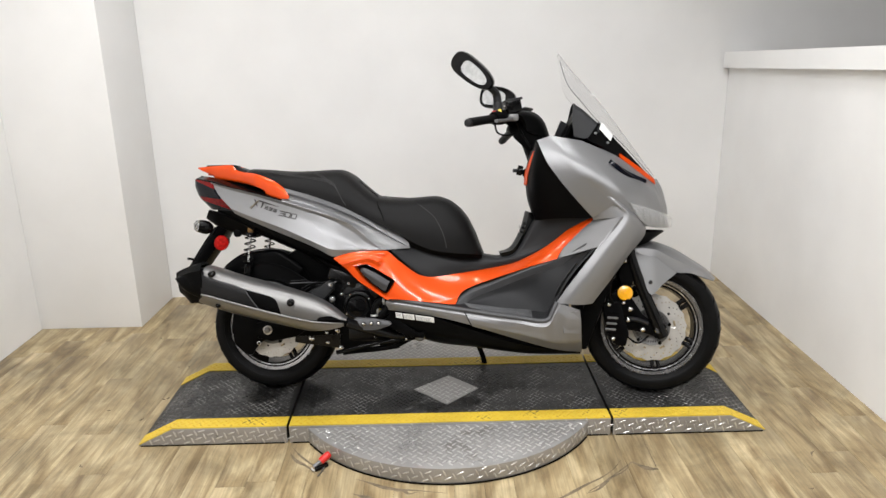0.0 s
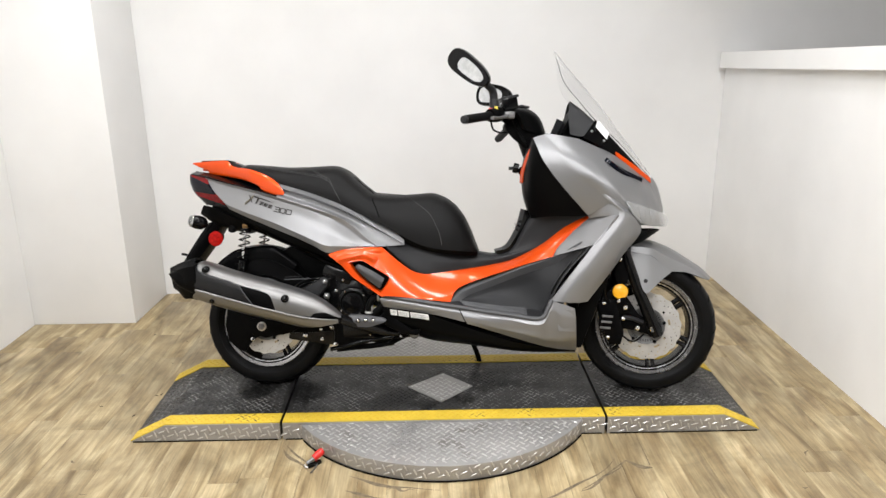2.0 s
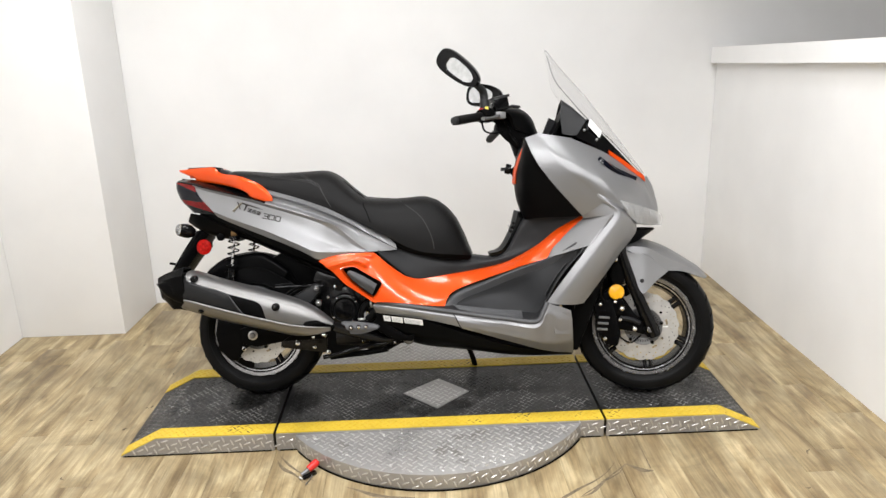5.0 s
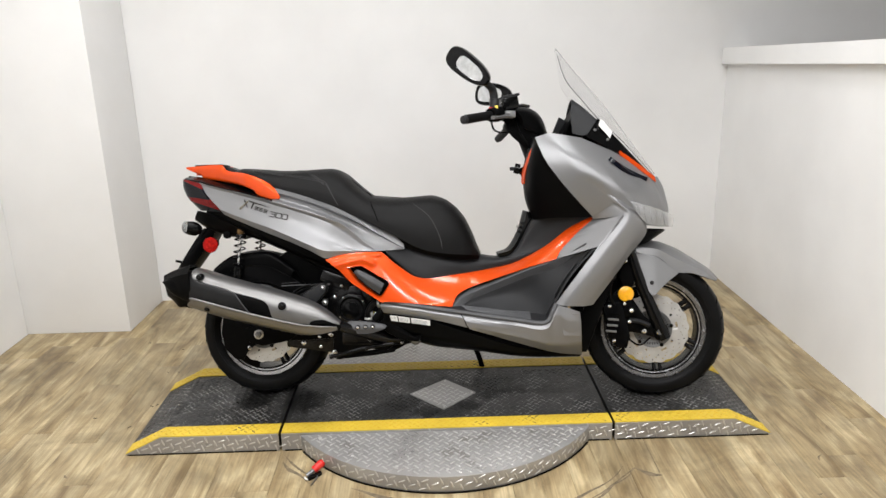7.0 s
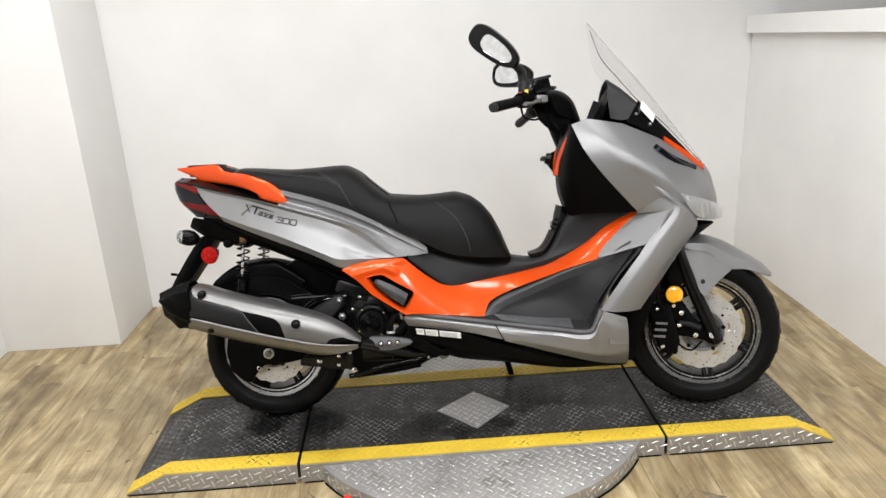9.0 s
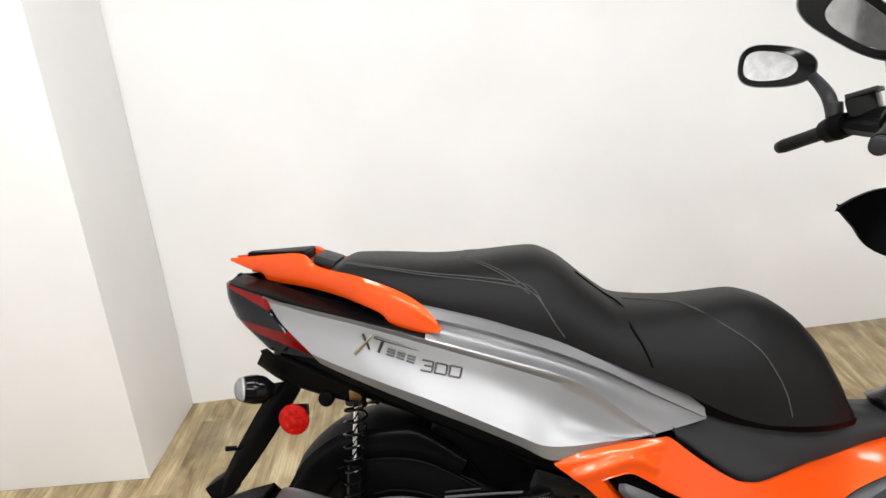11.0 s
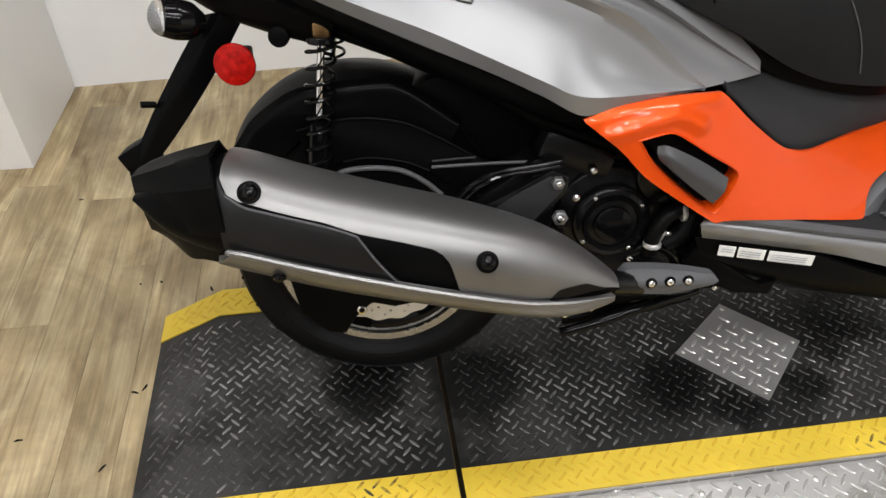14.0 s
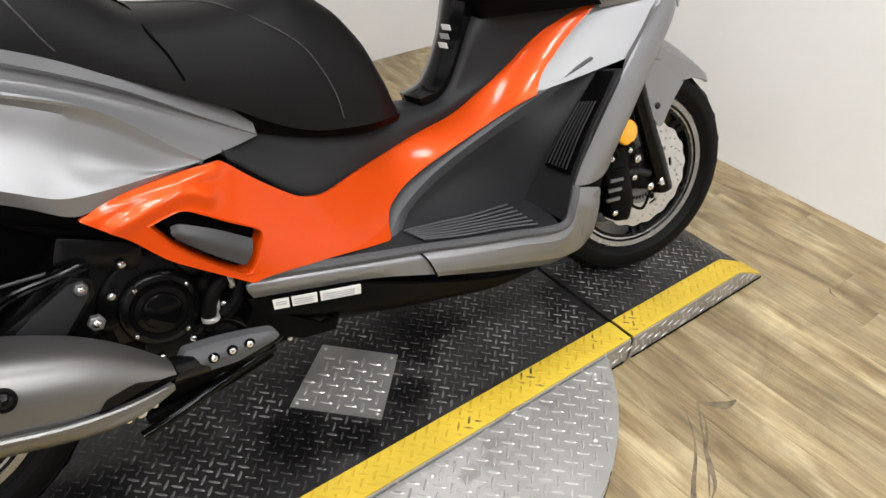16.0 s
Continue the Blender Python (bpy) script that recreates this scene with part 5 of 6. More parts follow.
part("screen_mask", loft([place_y(inset([(1.293, -.100, 1.060), (1.382, -.094, .966), (1.492, -.07, .838)], 0, -.003)), place_y([(1.296, 0, 1.075), (1.384, 0, .976), (1.496, 0, .844)]), place_y([(1.293, .100, 1.060), (1.382, .094, .966), (1.492, .07, .838)])], 0.004, 16, 16, (1, 0, .5)), M_GLOSSBLACK, B, "black lower screen mask")
part("screen_sticker", loft([[(1.300, -.070, 1.062), (1.345, -.062, 1.012)], [(1.290, -.082, 1.034), (1.334, -.078, .986)]], .001, 4, 4), M_LABEL, B, "white sticker")
for x, y, z in ((1.275, -.092, 1.016), (1.322, -.088, .980)):
    part("screen_bolt", dome((x, y, z), (0, -1, .3), .006, .005, 12), M_CAST, B)
hoods = both("dash_hood", loft([[(1.196, -.102, 1.008), (1.190, -.092, 1.08), (1.198, -.060, 1.135), (1.204, 0, 1.152)],
                        [(1.240, -.112, 1.000), (1.238, -.100, 1.055), (1.240, -.075, 1.105), (1.244, 0, 1.120)],
                        [(1.290, -.125, 1.020), (1.290, -.110, 1.045), (1.292, -.08, 1.06), (1.292, 0, 1.07)]], 0.006, 18, 14), M_DARKGREY, B, "black instrument hood")
dash = part("dash", loft([[(1.150, -.09, .99), (1.196, -.085, 1.08)], [(1.130, 0, .995), (1.205, 0, 1.12)], [(1.150, .09, .99), (1.196, .085, 1.08)]], 0.01, 8, 16, (-1, 0, 0)), M_BLACK, B, "dark instrument panel")
fins = [part("dash_fin", loft([[(1.12 + .03 * k, -.05 + .035 * k, 1.0), (1.15 + .03 * k, -.052 + .035 * k, 1.075)], [(1.16 + .03 * k, -.03 + .035 * k, 1.0), (1.185 + .03 * k, -.04 + .035 * k, 1.06)]], .004, 6, 5), M_DARKGREY, B) for k in range(2)]
for ob in (*hoods, dash, *fins):
    ob.location.y = SCREEN_Y * .8

# --- handlebar, turned a little to the right ---
BAR_A = radians(10)


def hb(fwd, right, up):
    """A place on the handlebar assembly: forward of, to the right of and above the floor under its clamp."""
    return (.985 + fwd * math.cos(BAR_A) - right * math.sin(BAR_A), .085 - fwd * math.sin(BAR_A) - right * math.cos(BAR_A), up)


part("steering_column", tube([(1.07, .03, .93), (1.03, .06, 1.02), (1.0, .08, 1.075)], [.05, .042, .035], 16, 14), M_BLACK, B, "black handlebar cover")
part("handlebar_cover", loft([[hb(-.055, .17, 1.080), hb(-.03, .08, 1.066), hb(-.02, 0, 1.06), hb(-.03, -.08, 1.066), hb(-.055, -.17, 1.080)],
                              [hb(-.02, .17, 1.104), hb(.02, .09, 1.116), hb(.04, 0, 1.122), hb(.02, -.09, 1.116), hb(-.02, -.17, 1.104)],
                              [hb(.035, .15, 1.086), hb(.085, .08, 1.088), hb(.10, 0, 1.09), hb(.085, -.08, 1.088), hb(.035, -.15, 1.086)],
                              [hb(.055, .12, 1.030), hb(.115, .07, 1.010), hb(.135, 0, 1.0), hb(.115, -.07, 1.010), hb(.055, -.12, 1.030)]], 0.02, 30, 16, (0, 0, 1)), M_BLACK, B, "black handlebar centre cover")
part("cover_skirt", loft([[hb(-.03, .09, 1.072), hb(-.005, .09, 1.01), hb(.06, .075, .955)], [hb(.085, .085, 1.06), hb(.10, .08, 1.0), hb(.13, .07, .955)]], .012, 12, 8, (0, -1, 0)), M_BLACK, B, "black handlebar lower cover")
for sd in (1, -1):
    part("bar", tube([hb(0, 0, 1.075), hb(-.02, sd * .12, 1.083), hb(-.05, sd * .20, 1.075), hb(-.12, sd * .345, 1.045)], .011, 10, 24), M_BLACK, B)
    grip = part("grip", tube([hb(-.06, sd * .222, 1.072), hb(-.09, sd * .292, 1.058), hb(-.125, sd * .362, 1.043)], [.017, .0165, .017], 14, 22), M_RUBBER, B, "black rubber grip")
    d0, d1 = Vector(hb(-.09, sd * .292, 1.058)), Vector(hb(-.125, sd * .362, 1.043))
    part("bar_end", drum(d1, d1 - d0, .015, .018, 18), M_DARKGREY, grip)
    part("switch_block", tube([hb(-.03, sd * .165, 1.084), hb(-.045, sd * .195, 1.08), hb(-.062, sd * .226, 1.072)], [.026, .031, .025], 14, 14), M_BLACK, B, "black switch block")
    part("master_cylinder", block(hb(-.002, sd * .155, 1.122), (.062, .056, .046), .007, (0, -12, sd * 28 - 10)), M_GLOSSBLACK, B, "black brake fluid reservoir")
    part("lever", tube([hb(.002, sd * .180, 1.080), hb(-.004, sd * .235, 1.066), hb(-.016, sd * .285, 1.056), hb(-.034, sd * .330, 1.050)], [.010, .009, .007, .009], 8, 26, .7), M_CAST, B, "silver brake lever")
    part("reservoir_lid", block(hb(-.002, sd * .155, 1.148), (.066, .060, .010), .003, (0, -12, sd * 28 - 10)), M_DARKGREY, B)
    part("clamp_bolt", drum(hb(-.02, sd * .172, 1.118), (-.5, -sd * .6, .4), .006, .012, 10), M_CHROME, B)
    part("lever_pivot", block(hb(.005, sd * .182, 1.078), (.04, .03, .026), .006, (0, 0, sd * 25 - 10)), M_CAST, B)
    part("brake_hose", tube([hb(.01, sd * .15, 1.09), hb(.02, sd * .10, 1.04), (1.02, sd * -.05, .98), (1.06, sd * -.03, .93)], .005, 8, 20), M_BLACK, B)
part("kill_switch", block(hb(-.06, .222, 1.097), (.016, .012, .008), .002), M_REDPAINT, B, "red engine switch")
part("warning_tag", block(hb(-.04, .215, 1.098), (.012, .010, .020), .001), M_YELLOWPART, B, "small yellow tag")
part("lever_cable", tube([hb(-.06, .215, 1.055), hb(-.05, .21, 1.02), hb(-.02, .19, 1.01), hb(.01, .15, 1.02)], .0035, 8, 20), M_BLACK, B)


def mirror(base, mid, center, facing, w, h, roll, shift, k_glass):
    """Mirror head on a jointed stem; facing is the way the glass looks, roll turns its long axis, shift moves the glass along it."""
    q = Vector(facing).normalized().to_track_quat("Z", "Y").to_matrix().to_4x4() @ pose(0, 0, 0, 0, 0, roll)
    q.translation = Vector(center)
    foot = q @ Vector((w * .40, -h * .12, -.025))
    stem = part("mirror_stem", tube([base, mid, foot], [.0165, .0155, .013], 12, 20), M_DARKGREY, B, "dark grey mirror stem")
    part("stem_joint", drum(base, (0, 0, 1), .0185, .035, 16), M_DARKGREY, stem)
    n, rings = 44, 8
    verts, faces = [], []

    def oval(a, k, off=0.0):
        c, s = math.cos(a), math.sin(a)
        return (off + w / 2 * k * math.copysign(abs(c) ** .75, c), h / 2 * k * math.copysign(abs(s) ** .75, s) * (1 - .22 * c))

    for r in range(rings):
        f = r / (rings - 1)
        k = math.cos(f * math.pi / 2 * .93) ** .55
        for i in range(n):
            x, y = oval(2 * math.pi * i / n, k)
            verts.append(q @ Vector((x, y, -.06 * math.sin(f * math.pi / 2))))
    for r in range(rings - 1):
        for i in range(n):
            faces.append((r * n + i, r * n + (i + 1) % n, (r + 1) * n + (i + 1) % n, (r + 1) * n + i))
    faces.append(tuple(range((rings - 1) * n, rings * n)))
    k0 = len(verts)
    for kk, z, off in ((.96, .008, 0), (k_glass * 1.06, .010, shift), (k_glass * 1.02, .003, shift)):
        for i in range(n):
            x, y = oval(2 * math.pi * i / n, kk, off)
            verts.append(q @ Vector((x, y, z)))
    for i in range(n):
        j = (i + 1) % n
        faces.append((i, j, k0 + j, k0 + i))
        faces.append((k0 + i, k0 + j, k0 + n + j, k0 + n + i))
        faces.append((k0 + n + i, k0 + n + j, k0 + 2 * n + j, k0 + 2 * n + i))
    head = part("mirror_head", mesh_of(verts, faces), M_GLOSSBLACK, B, "gloss black mirror shell")
    gv, gf = [], []
    for z in (.0045, .0005):
        for i in range(n):
            x, y = oval(2 * math.pi * i / n, k_glass * 1.04, shift)
            gv.append(q @ Vector((x, y, z)))
    gf.append(tuple(range(n))), gf.append(tuple(range(n, 2 * n)))
    for i in range(n):
        gf.append((i, (i + 1) % n, n + (i + 1) % n, n + i))
    part("mirror_glass", mesh_of(gv, gf), M_MIRROR, head, "bright mirror glass, mottled to suggest reflections")


mirror(hb(-.05, .20, 1.10), hb(-.055, .205, 1.165), hb(-.135, .275, 1.243), (-.40, -.90, -.14), .196, .086, -40, .012, .60)
mirror(hb(-.05, -.20, 1.10), hb(-.06, -.22, 1.155), hb(-.145, -.325, 1.235), (-.45, -.88, .02), .178, .100, -8, -.014, .66)

# --- front fork, fender, caliper ---
for sd in (1, -1):
    part("fork_leg", tube([(1.395, sd * -.105, .59), (1.445, sd * -.105, .445), (1.497, sd * -.105, .325), (1.536, sd * -.105, .235)], [.019, .021, .024, .022], 14, 16), M_GLOSSBLACK, B, "black fork leg")
    part("axle_clamp", block((1.524, sd * -.095, .258), (.055, .035, .05), .010, (0, -20, 0)), M_BLACK, B)
part("front_axle", drum((1.514, -.125, .262), (0, 1, 0), .012, .25, 16), M_CHROME, B)
F_LOW = [(1.425, -.092, .560), (1.470, -.094, .548), (1.512, -.095, .541), (1.548, -.094, .508), (1.585, -.092, .483), (1.640, -.089, .479), (1.700, -.078, .459), (1.742, -.040, .445)]
F_SIDE = [(1.425, -.086, .574), (1.472, -.088, .574), (1.514, -.088, .568), (1.552, -.088, .548), (1.592, -.086, .528), (1.648, -.080, .505), (1.704, -.068, .474), (1.746, -.034, .449)]
F_CROWN = [(1.425, -.050, .590), (1.474, -.052, .592), (1.518, -.052, .588), (1.558, -.052, .574), (1.600, -.050, .555), (1.658, -.046, .520), (1.714, -.038, .484), (1.752, -.018, .450)]
F_MID = [(1.425, 0, .596), (1.476, 0, .600), (1.522, 0, .597), (1.562, 0, .584), (1.606, 0, .564), (1.664, 0, .528), (1.722, 0, .490), (1.760, 0, .452)]
swap = lambda r: [(x, -y, z) for x, y, z in r]
fender = joined(shell(band([[even(F_LOW, 44), even(F_SIDE, 44)], [even(F_SIDE, 44), even(F_CROWN, 44), even(F_MID, 44), even(swap(F_CROWN), 44), even(swap(F_SIDE), 44)], [even(swap(F_SIDE), 44), even(swap(F_LOW), 44)]], [6, 20, 6]), .004, (0, 0, 1)))
fend = part("front_fender", fender, M_SILVER, B, "satin silver front mudguard")
for sd in (1, -1):
    part("fender_stay", sheet(loop_of([(1.426, .556), (1.470, .548), (1.512, .541)], [(1.514, .539), (1.548, .508), (1.585, .481)], [(1.583, .479), (1.540, .446), (1.497, .404)], [(1.495, .402), (1.486, .399), (1.476, .408)], [(1.474, .412), (1.452, .462), (1.432, .510)]),
                              lambda x, z: -.097 - .20 * max(0, .545 - z) + .10 * max(0, x - 1.50), (), .012, .004, 0, sd), M_SILVER, fend, "silver fork guard")
    part("stay_bolt", dome((1.484, sd * -.117, .446), (0, -sd, 0), .008, .006, 14), M_DARKGREY, fend)
    part("reflector", drum((1.389, sd * -.112, .404), (-.06, -sd, .10), .029, .012, 28, .3), M_AMBER, B, "round amber reflector")
    part("reflector_stay", block((1.40, sd * -.098, .43), (.03, .008, .07), .003, (0, 20, 0)), M_BLACK, B)
both("inner_fender", loft([[(1.345, -.128, .500), (1.262, -.150, .420), (1.226, -.150, .346), (1.234, -.142, .240)], [(1.352, -.118, .480), (1.304, -.130, .425), (1.270, -.132, .340), (1.252, -.126, .246)], [(1.356, -.100, .470), (1.328, -.105, .425), (1.306, -.108, .346), (1.270, -.104, .256)],
                           [(1.366, -.05, .46), (1.334, -.055, .42), (1.312, -.058, .345), (1.276, -.055, .258)], [(1.37, 0, .455), (1.336, 0, .42), (1.314, 0, .345), (1.278, 0, .258)]], .005, 22, 18), M_MIDGREY, B, "grey inner mudguard flap")
part("radiator_cover", slab([(1.24, .19), (1.28, .3), (1.36, .52), (1.40, .66), (1.32, .66), (1.22, .4), (1.2, .19)], -.15, .15, .006), M_BLACK, B, "black radiator cover")
cal = part("front_caliper", joined(block((1.352, -.112, .300), (.075, .058, .150), .014, (0, -14, 0)), block((1.395, -.108, .350), (.05, .045, .06), .01, (0, -30, 0)), block((1.372, -.115, .228), (.05, .05, .05), .012, (0, 10, 0))), M_SATINBLACK, B, "black brake caliper")
for k in range(4):
    part("caliper_rib", block((1.343 - .004 * k, -.142, .334 - .022 * k), (.040, .006, .008), .002, (0, 4, 0)), M_CAST if k in (1, 2, 3) else M_SATINBLACK, cal)
for x, z, r in ((1.325, .362, .008), (1.342, .232, .008), (1.405, .345, .010), (1.398, .303, .008), (1.38, .37, .007), (1.452, .268, .010)):
    part("caliper_bolt", dome((x, -.138, z), (0, -1, 0), r, r * .8, 12), M_CHROME, cal)
part("caliper_carrier", slab([(1.34, .40), (1.40, .41), (1.46, .32), (1.535, .26), (1.51, .235), (1.44, .255), (1.39, .26), (1.36, .22), (1.32, .27)], -.104, -.086, .004), M_SATINBLACK, B, "black caliper carrier")
part("carrier_arm", tube([(1.405, -.108, .305), (1.440, -.110, .300), (1.478, -.108, .285)], .009, 10, 10), M_DARKGREY, B)
part("fork_cover", slab([(1.385, .60), (1.425, .60), (1.432, .52), (1.420, .44), (1.385, .40), (1.365, .47)], -.112, .112, .010), M_BLACK, B, "black lower fork cover")
part("cover_bolt", dome((1.384, -.114, .530), (0, -1, 0), .012, .006, 14), M_CHROME, B)
part("brake_line", tube([(1.345, -.135, .36), (1.325, -.145, .40), (1.34, -.135, .47), (1.40, -.11, .55)], .006, 8, 22), M_BLACK, B)
part("sensor_wire", tube([(1.48, -.115, .24), (1.44, -.13, .215), (1.40, -.13, .235), (1.355, -.13, .28), (1.36, -.12, .36)], .0035, 8, 26), M_BLACK, B)

# --- exhaust ---
EX = [-.308, -.292, -.262, -.228, -.196, -.172, -.10, -.045, .03, .115, .20, .255, .30, .33, .346]
EU = [.470, .482, .496, .506, .512, .509, .484, .469, .450, .429, .403, .380, .351, .326, .312]
EL = [.464, .432, .410, .391, .381, .374, .354, .340, .323, .305, .286, .278, .283, .294, .304]
EY0 = [-.262, -.258, -.256, -.256, -.258, -.260, -.262, -.264, -.264, -.264, -.264, -.264, -.266, -.268, -.270]
EHW = [.028, .048, .060, .066, .070, .070, .072, .072, .071, .068, .060, .050, .036, .024, .014]


ex_fine = np.linspace(EX[0], EX[-1], 131)
soft = lambda v: np.convolve(np.pad(np.interp(ex_fine, EX, v), 6, mode="reflect", reflect_type="odd"), np.ones(13) / 13, mode="valid")
EU, EL, EY0, EHW = soft(EU), soft(EL), soft(EY0), soft(EHW)
EX = ex_fine


def muffler_point(x, a, lift=0.0):
    """a: 0 at the top, 90 at the outer side, 180 at the bottom."""
    u, lo, y0, w = (float(np.interp(x, EX, v)) for v in (EU, EL, EY0, EHW))
    c, s = math.cos(radians(a)), math.sin(radians(a))
    hz = (u - lo) / 2 + lift
    return (x, y0 - (w + lift) * math.copysign(abs(s) ** .72, s), (u + lo) / 2 + hz * math.copysign(abs(c) ** .82, c))


def at_height(f):
    """The angle on the outer side at a share f of the muffler's height."""
    k = 2 * f - 1
    return math.degrees(math.acos(math.copysign(abs(k) ** (1 / .82), k)))


def muffler_skin(x0, x1, hi, lo, lift, thick, nu=44, nv=16):
    """A patch of the muffler's skin between two shares of its height, given along x; above 1 it wraps over the top."""
    g = np.zeros((nu, nv, 3))
    for i in range(nu):
        x = x0 + (x1 - x0) * i / (nu - 1)
        f = [float(np.interp(x, v[0], v[1])) for v in (hi, lo)]
        A = [at_height(q) if q <= 1 else -90 * (q - 1) for q in f]
        for j in range(nv):
            g[i, j] = muffler_point(x, A[0] + (A[1] - A[0]) * j / (nv - 1), lift)
    return shell(g, thick, (0, -1, 0))


flat = lambda v: ([0], [v])
xs_body = np.interp(np.linspace(0, 1, 44), np.linspace(0, 1, len(EX)), EX)
body = np.array([[muffler_point(x, a) for a in np.linspace(0, 360, 33)] for x in xs_body])
verts = body.reshape(-1, 3)
faces = [(i * 33 + j, i * 33 + j + 1, (i + 1) * 33 + j + 1, (i + 1) * 33 + j) for i in range(43) for j in range(32)]
faces += [tuple(range(32)), tuple(range(43 * 33, 43 * 33 + 32))]
muf = part("muffler", mesh_of(verts, faces), M_BLACK, B, "matt black muffler body")
cap = band([[even(r, 24), even(s, 24)] for r, s in (
    ([(-.308, -.215, .470), (-.285, -.205, .480), (-.25, -.20, .486), (-.196, -.20, .490)], [(-.312, -.238, .490), (-.288, -.236, .502), (-.25, -.235, .514), (-.202, -.234, .526)]),
    ([(-.312, -.238, .490), (-.288, -.236, .502), (-.25, -.235, .514), (-.202, -.234, .526)], [(-.314, -.264, .488), (-.278, -.282, .504), (-.238, -.292, .519), (-.202, -.296, .530)]),
    ([(-.314, -.264, .488), (-.278, -.282, .504), (-.238, -.292, .519), (-.202, -.296, .530)], [(-.312, -.268, .470), (-.270, -.306, .483), (-.232, -.328, .494), (-.192, -.338, .502)]),
    ([(-.312, -.268, .470), (-.270, -.306, .483), (-.232, -.328, .494), (-.192, -.338, .502)], [(-.300, -.268, .414), (-.258, -.304, .424), (-.226, -.324, .436), (-.186, -.336, .444)]),
    ([(-.300, -.268, .414), (-.258, -.304, .424), (-.226, -.324, .436), (-.186, -.336, .444)], [(-.282, -.256, .394), (-.254, -.275, .374), (-.228, -.288, .376), (-.188, -.300, .372)]),
    ([(-.282, -.256, .394), (-.254, -.275, .374), (-.228, -.288, .376), (-.188, -.300, .372)], [(-.27, -.215, .394), (-.25, -.215, .384), (-.228, -.215, .382), (-.188, -.215, .374)]))], [4, 5, 5, 5, 4, 3])
part("end_cap", shell(cap, .006), M_BLACK, muf, "black angular plastic muffler end cap")
S_LOW = ([-.195, -.189, -.180, -.166, -.131, -.063, -.021, .04, .076, .088, .097, .104, .112, .2, .24, .28, .307, .34], [.97, .92, .81, .775, .775, .785, .75, .745, .73, .69, .62, .48, .28, .33, .38, .48, .60, .7])
part("heat_shield", muffler_skin(-.189, .342, flat(1.5), S_LOW, .006, .006, 120, 24), M_MUFFLER, muf, "satin grey heat shield")
part("heat_shield_strip", muffler_skin(-.205, .335, ([-.205, -.185, -.173, -.068, .031, .117, .2, .335], [.10, .27, .31, .33, .32, .31, .32, .42]), ([-.205, -.1, .2, .335], [.06, .03, .03, .2]), .013, .010, 60, 8), M_MUFFLER, muf, "satin grey lower heat shield strip")
part("shield_inset", muffler_skin(-.192, .030, ([-.192, -.180, -.160, -.131, -.063, -.024, -.018, .030], [.93, .78, .735, .735, .745, .72, .69, .30]), ([-.192, .030], [.28, .27]), .0050, .006, 60, 14), M_INSET, muf, "satin black shield inset")
part("inset_edge", tube([muffler_point(x, at_height(f), .0062) for x, f in ((-.182, .80), (-.160, .742), (-.131, .742), (-.063, .752), (-.026, .727), (-.018, .69), (.004, .50), (.029, .305))], .0016, 6, 50), M_MIDGREY, muf)
part("strip_edge", tube([muffler_point(x, at_height(f), .0125) for x, f in ((-.188, .29), (-.173, .31), (-.068, .33), (.031, .32), (.117, .31), (.2, .32), (.27, .37), (.325, .42))], [.003, .0045, .005, .005, .005, .0045, .004, .002], 8, 60), M_MUFFLER, muf)
part("shield_slot", muffler_skin(.237, .318, ([.237, .248, .29, .318], [.36, .50, .66, .64]), ([.237, .318], [.32, .60]), .0075, .002, 20, 6), M_GLOSSBLACK, muf, "dark slot in the shield")
for x, f, r, up in ((-.152, .86, .0115, .007), (.146, .70, .0115, .007), (-.126, .17, .0075, .015)):
    p, q2 = Vector(muffler_point(x, at_height(f), up)), Vector(muffler_point(x, at_height(f), .03))
    part("washer", drum(p, q2 - p, r * 1.3, .003, 20), M_BLACK, muf)
    part("shield_bolt", dome(p + (q2 - p).normalized() * .002, q2 - p, r, r * .8, 18), M_GLOSSBLACK, muf, "domed black bolt")
part("header_pipe", tube([(.335, -.262, .305), (.41, -.22, .275), (.50, -.16, .240), (.58, -.10, .23)], .019, 12, 18), M_ENGINE, B, "black exhaust pipe")
for x, z in ((.268, .270), (.305, .279)):
    part("clamp_bolt", dome((x, -.285, z), (0, -1, -.3), .007, .008, 12), M_CHROME, B)

# --- engine and rear end ---
eng = part("engine", slab([(.10, .20), (.36, .17), (.50, .22), (.52, .33), (.46, .43), (.36, .47), (.24, .45), (.12, .36)], -.135, .13, .012), M_ENGINE, B, "black cast engine")
part("sump", block((.40, -.10, .26), (.16, .12, .10), .02), M_ENGINE, eng)
part("crankcase", drum((.36, -.12, .355), (0, -1, 0), .085, .025, 40), M_ENGINE, eng)
part("water_pump", drum((.44, -.11, .42), (0, -1, 0), .045, .04, 30), M_ENGINE, eng)
part("cylinder_head", block((.30, -.12, .46), (.12, .07, .05), .015, (0, 20, 0)), M_ENGINE, eng)
part("gear_case", block((.20, -.09, .32), (.18, .06, .10), .02, (0, -15, 0)), M_ENGINE, eng)
part("engine_cover", drum((.362, -.143, .352), (0, -1, 0), .062, .020, 44, .4), M_ENGINE, eng, "round black engine cover")
part("cover_ring", turned([(.040, -.166), (.046, -.168), (.048, -.163), (.040, -.161)], 44, (.362, 0, .352)), M_BLACK, eng)
part("cover_cap", drum((.362, -.160, .352), (0, -1, 0), .030, .010, 32, .3), M_GLOSSBLACK, eng)
for k in range(4):
    a = radians(90 * k + 35)
    part("cover_bolt", dome((.362 + .053 * math.cos(a), -.163, .352 + .053 * math.sin(a)), (0, -1, 0), .0045, .004, 10), M_CHROME, eng)
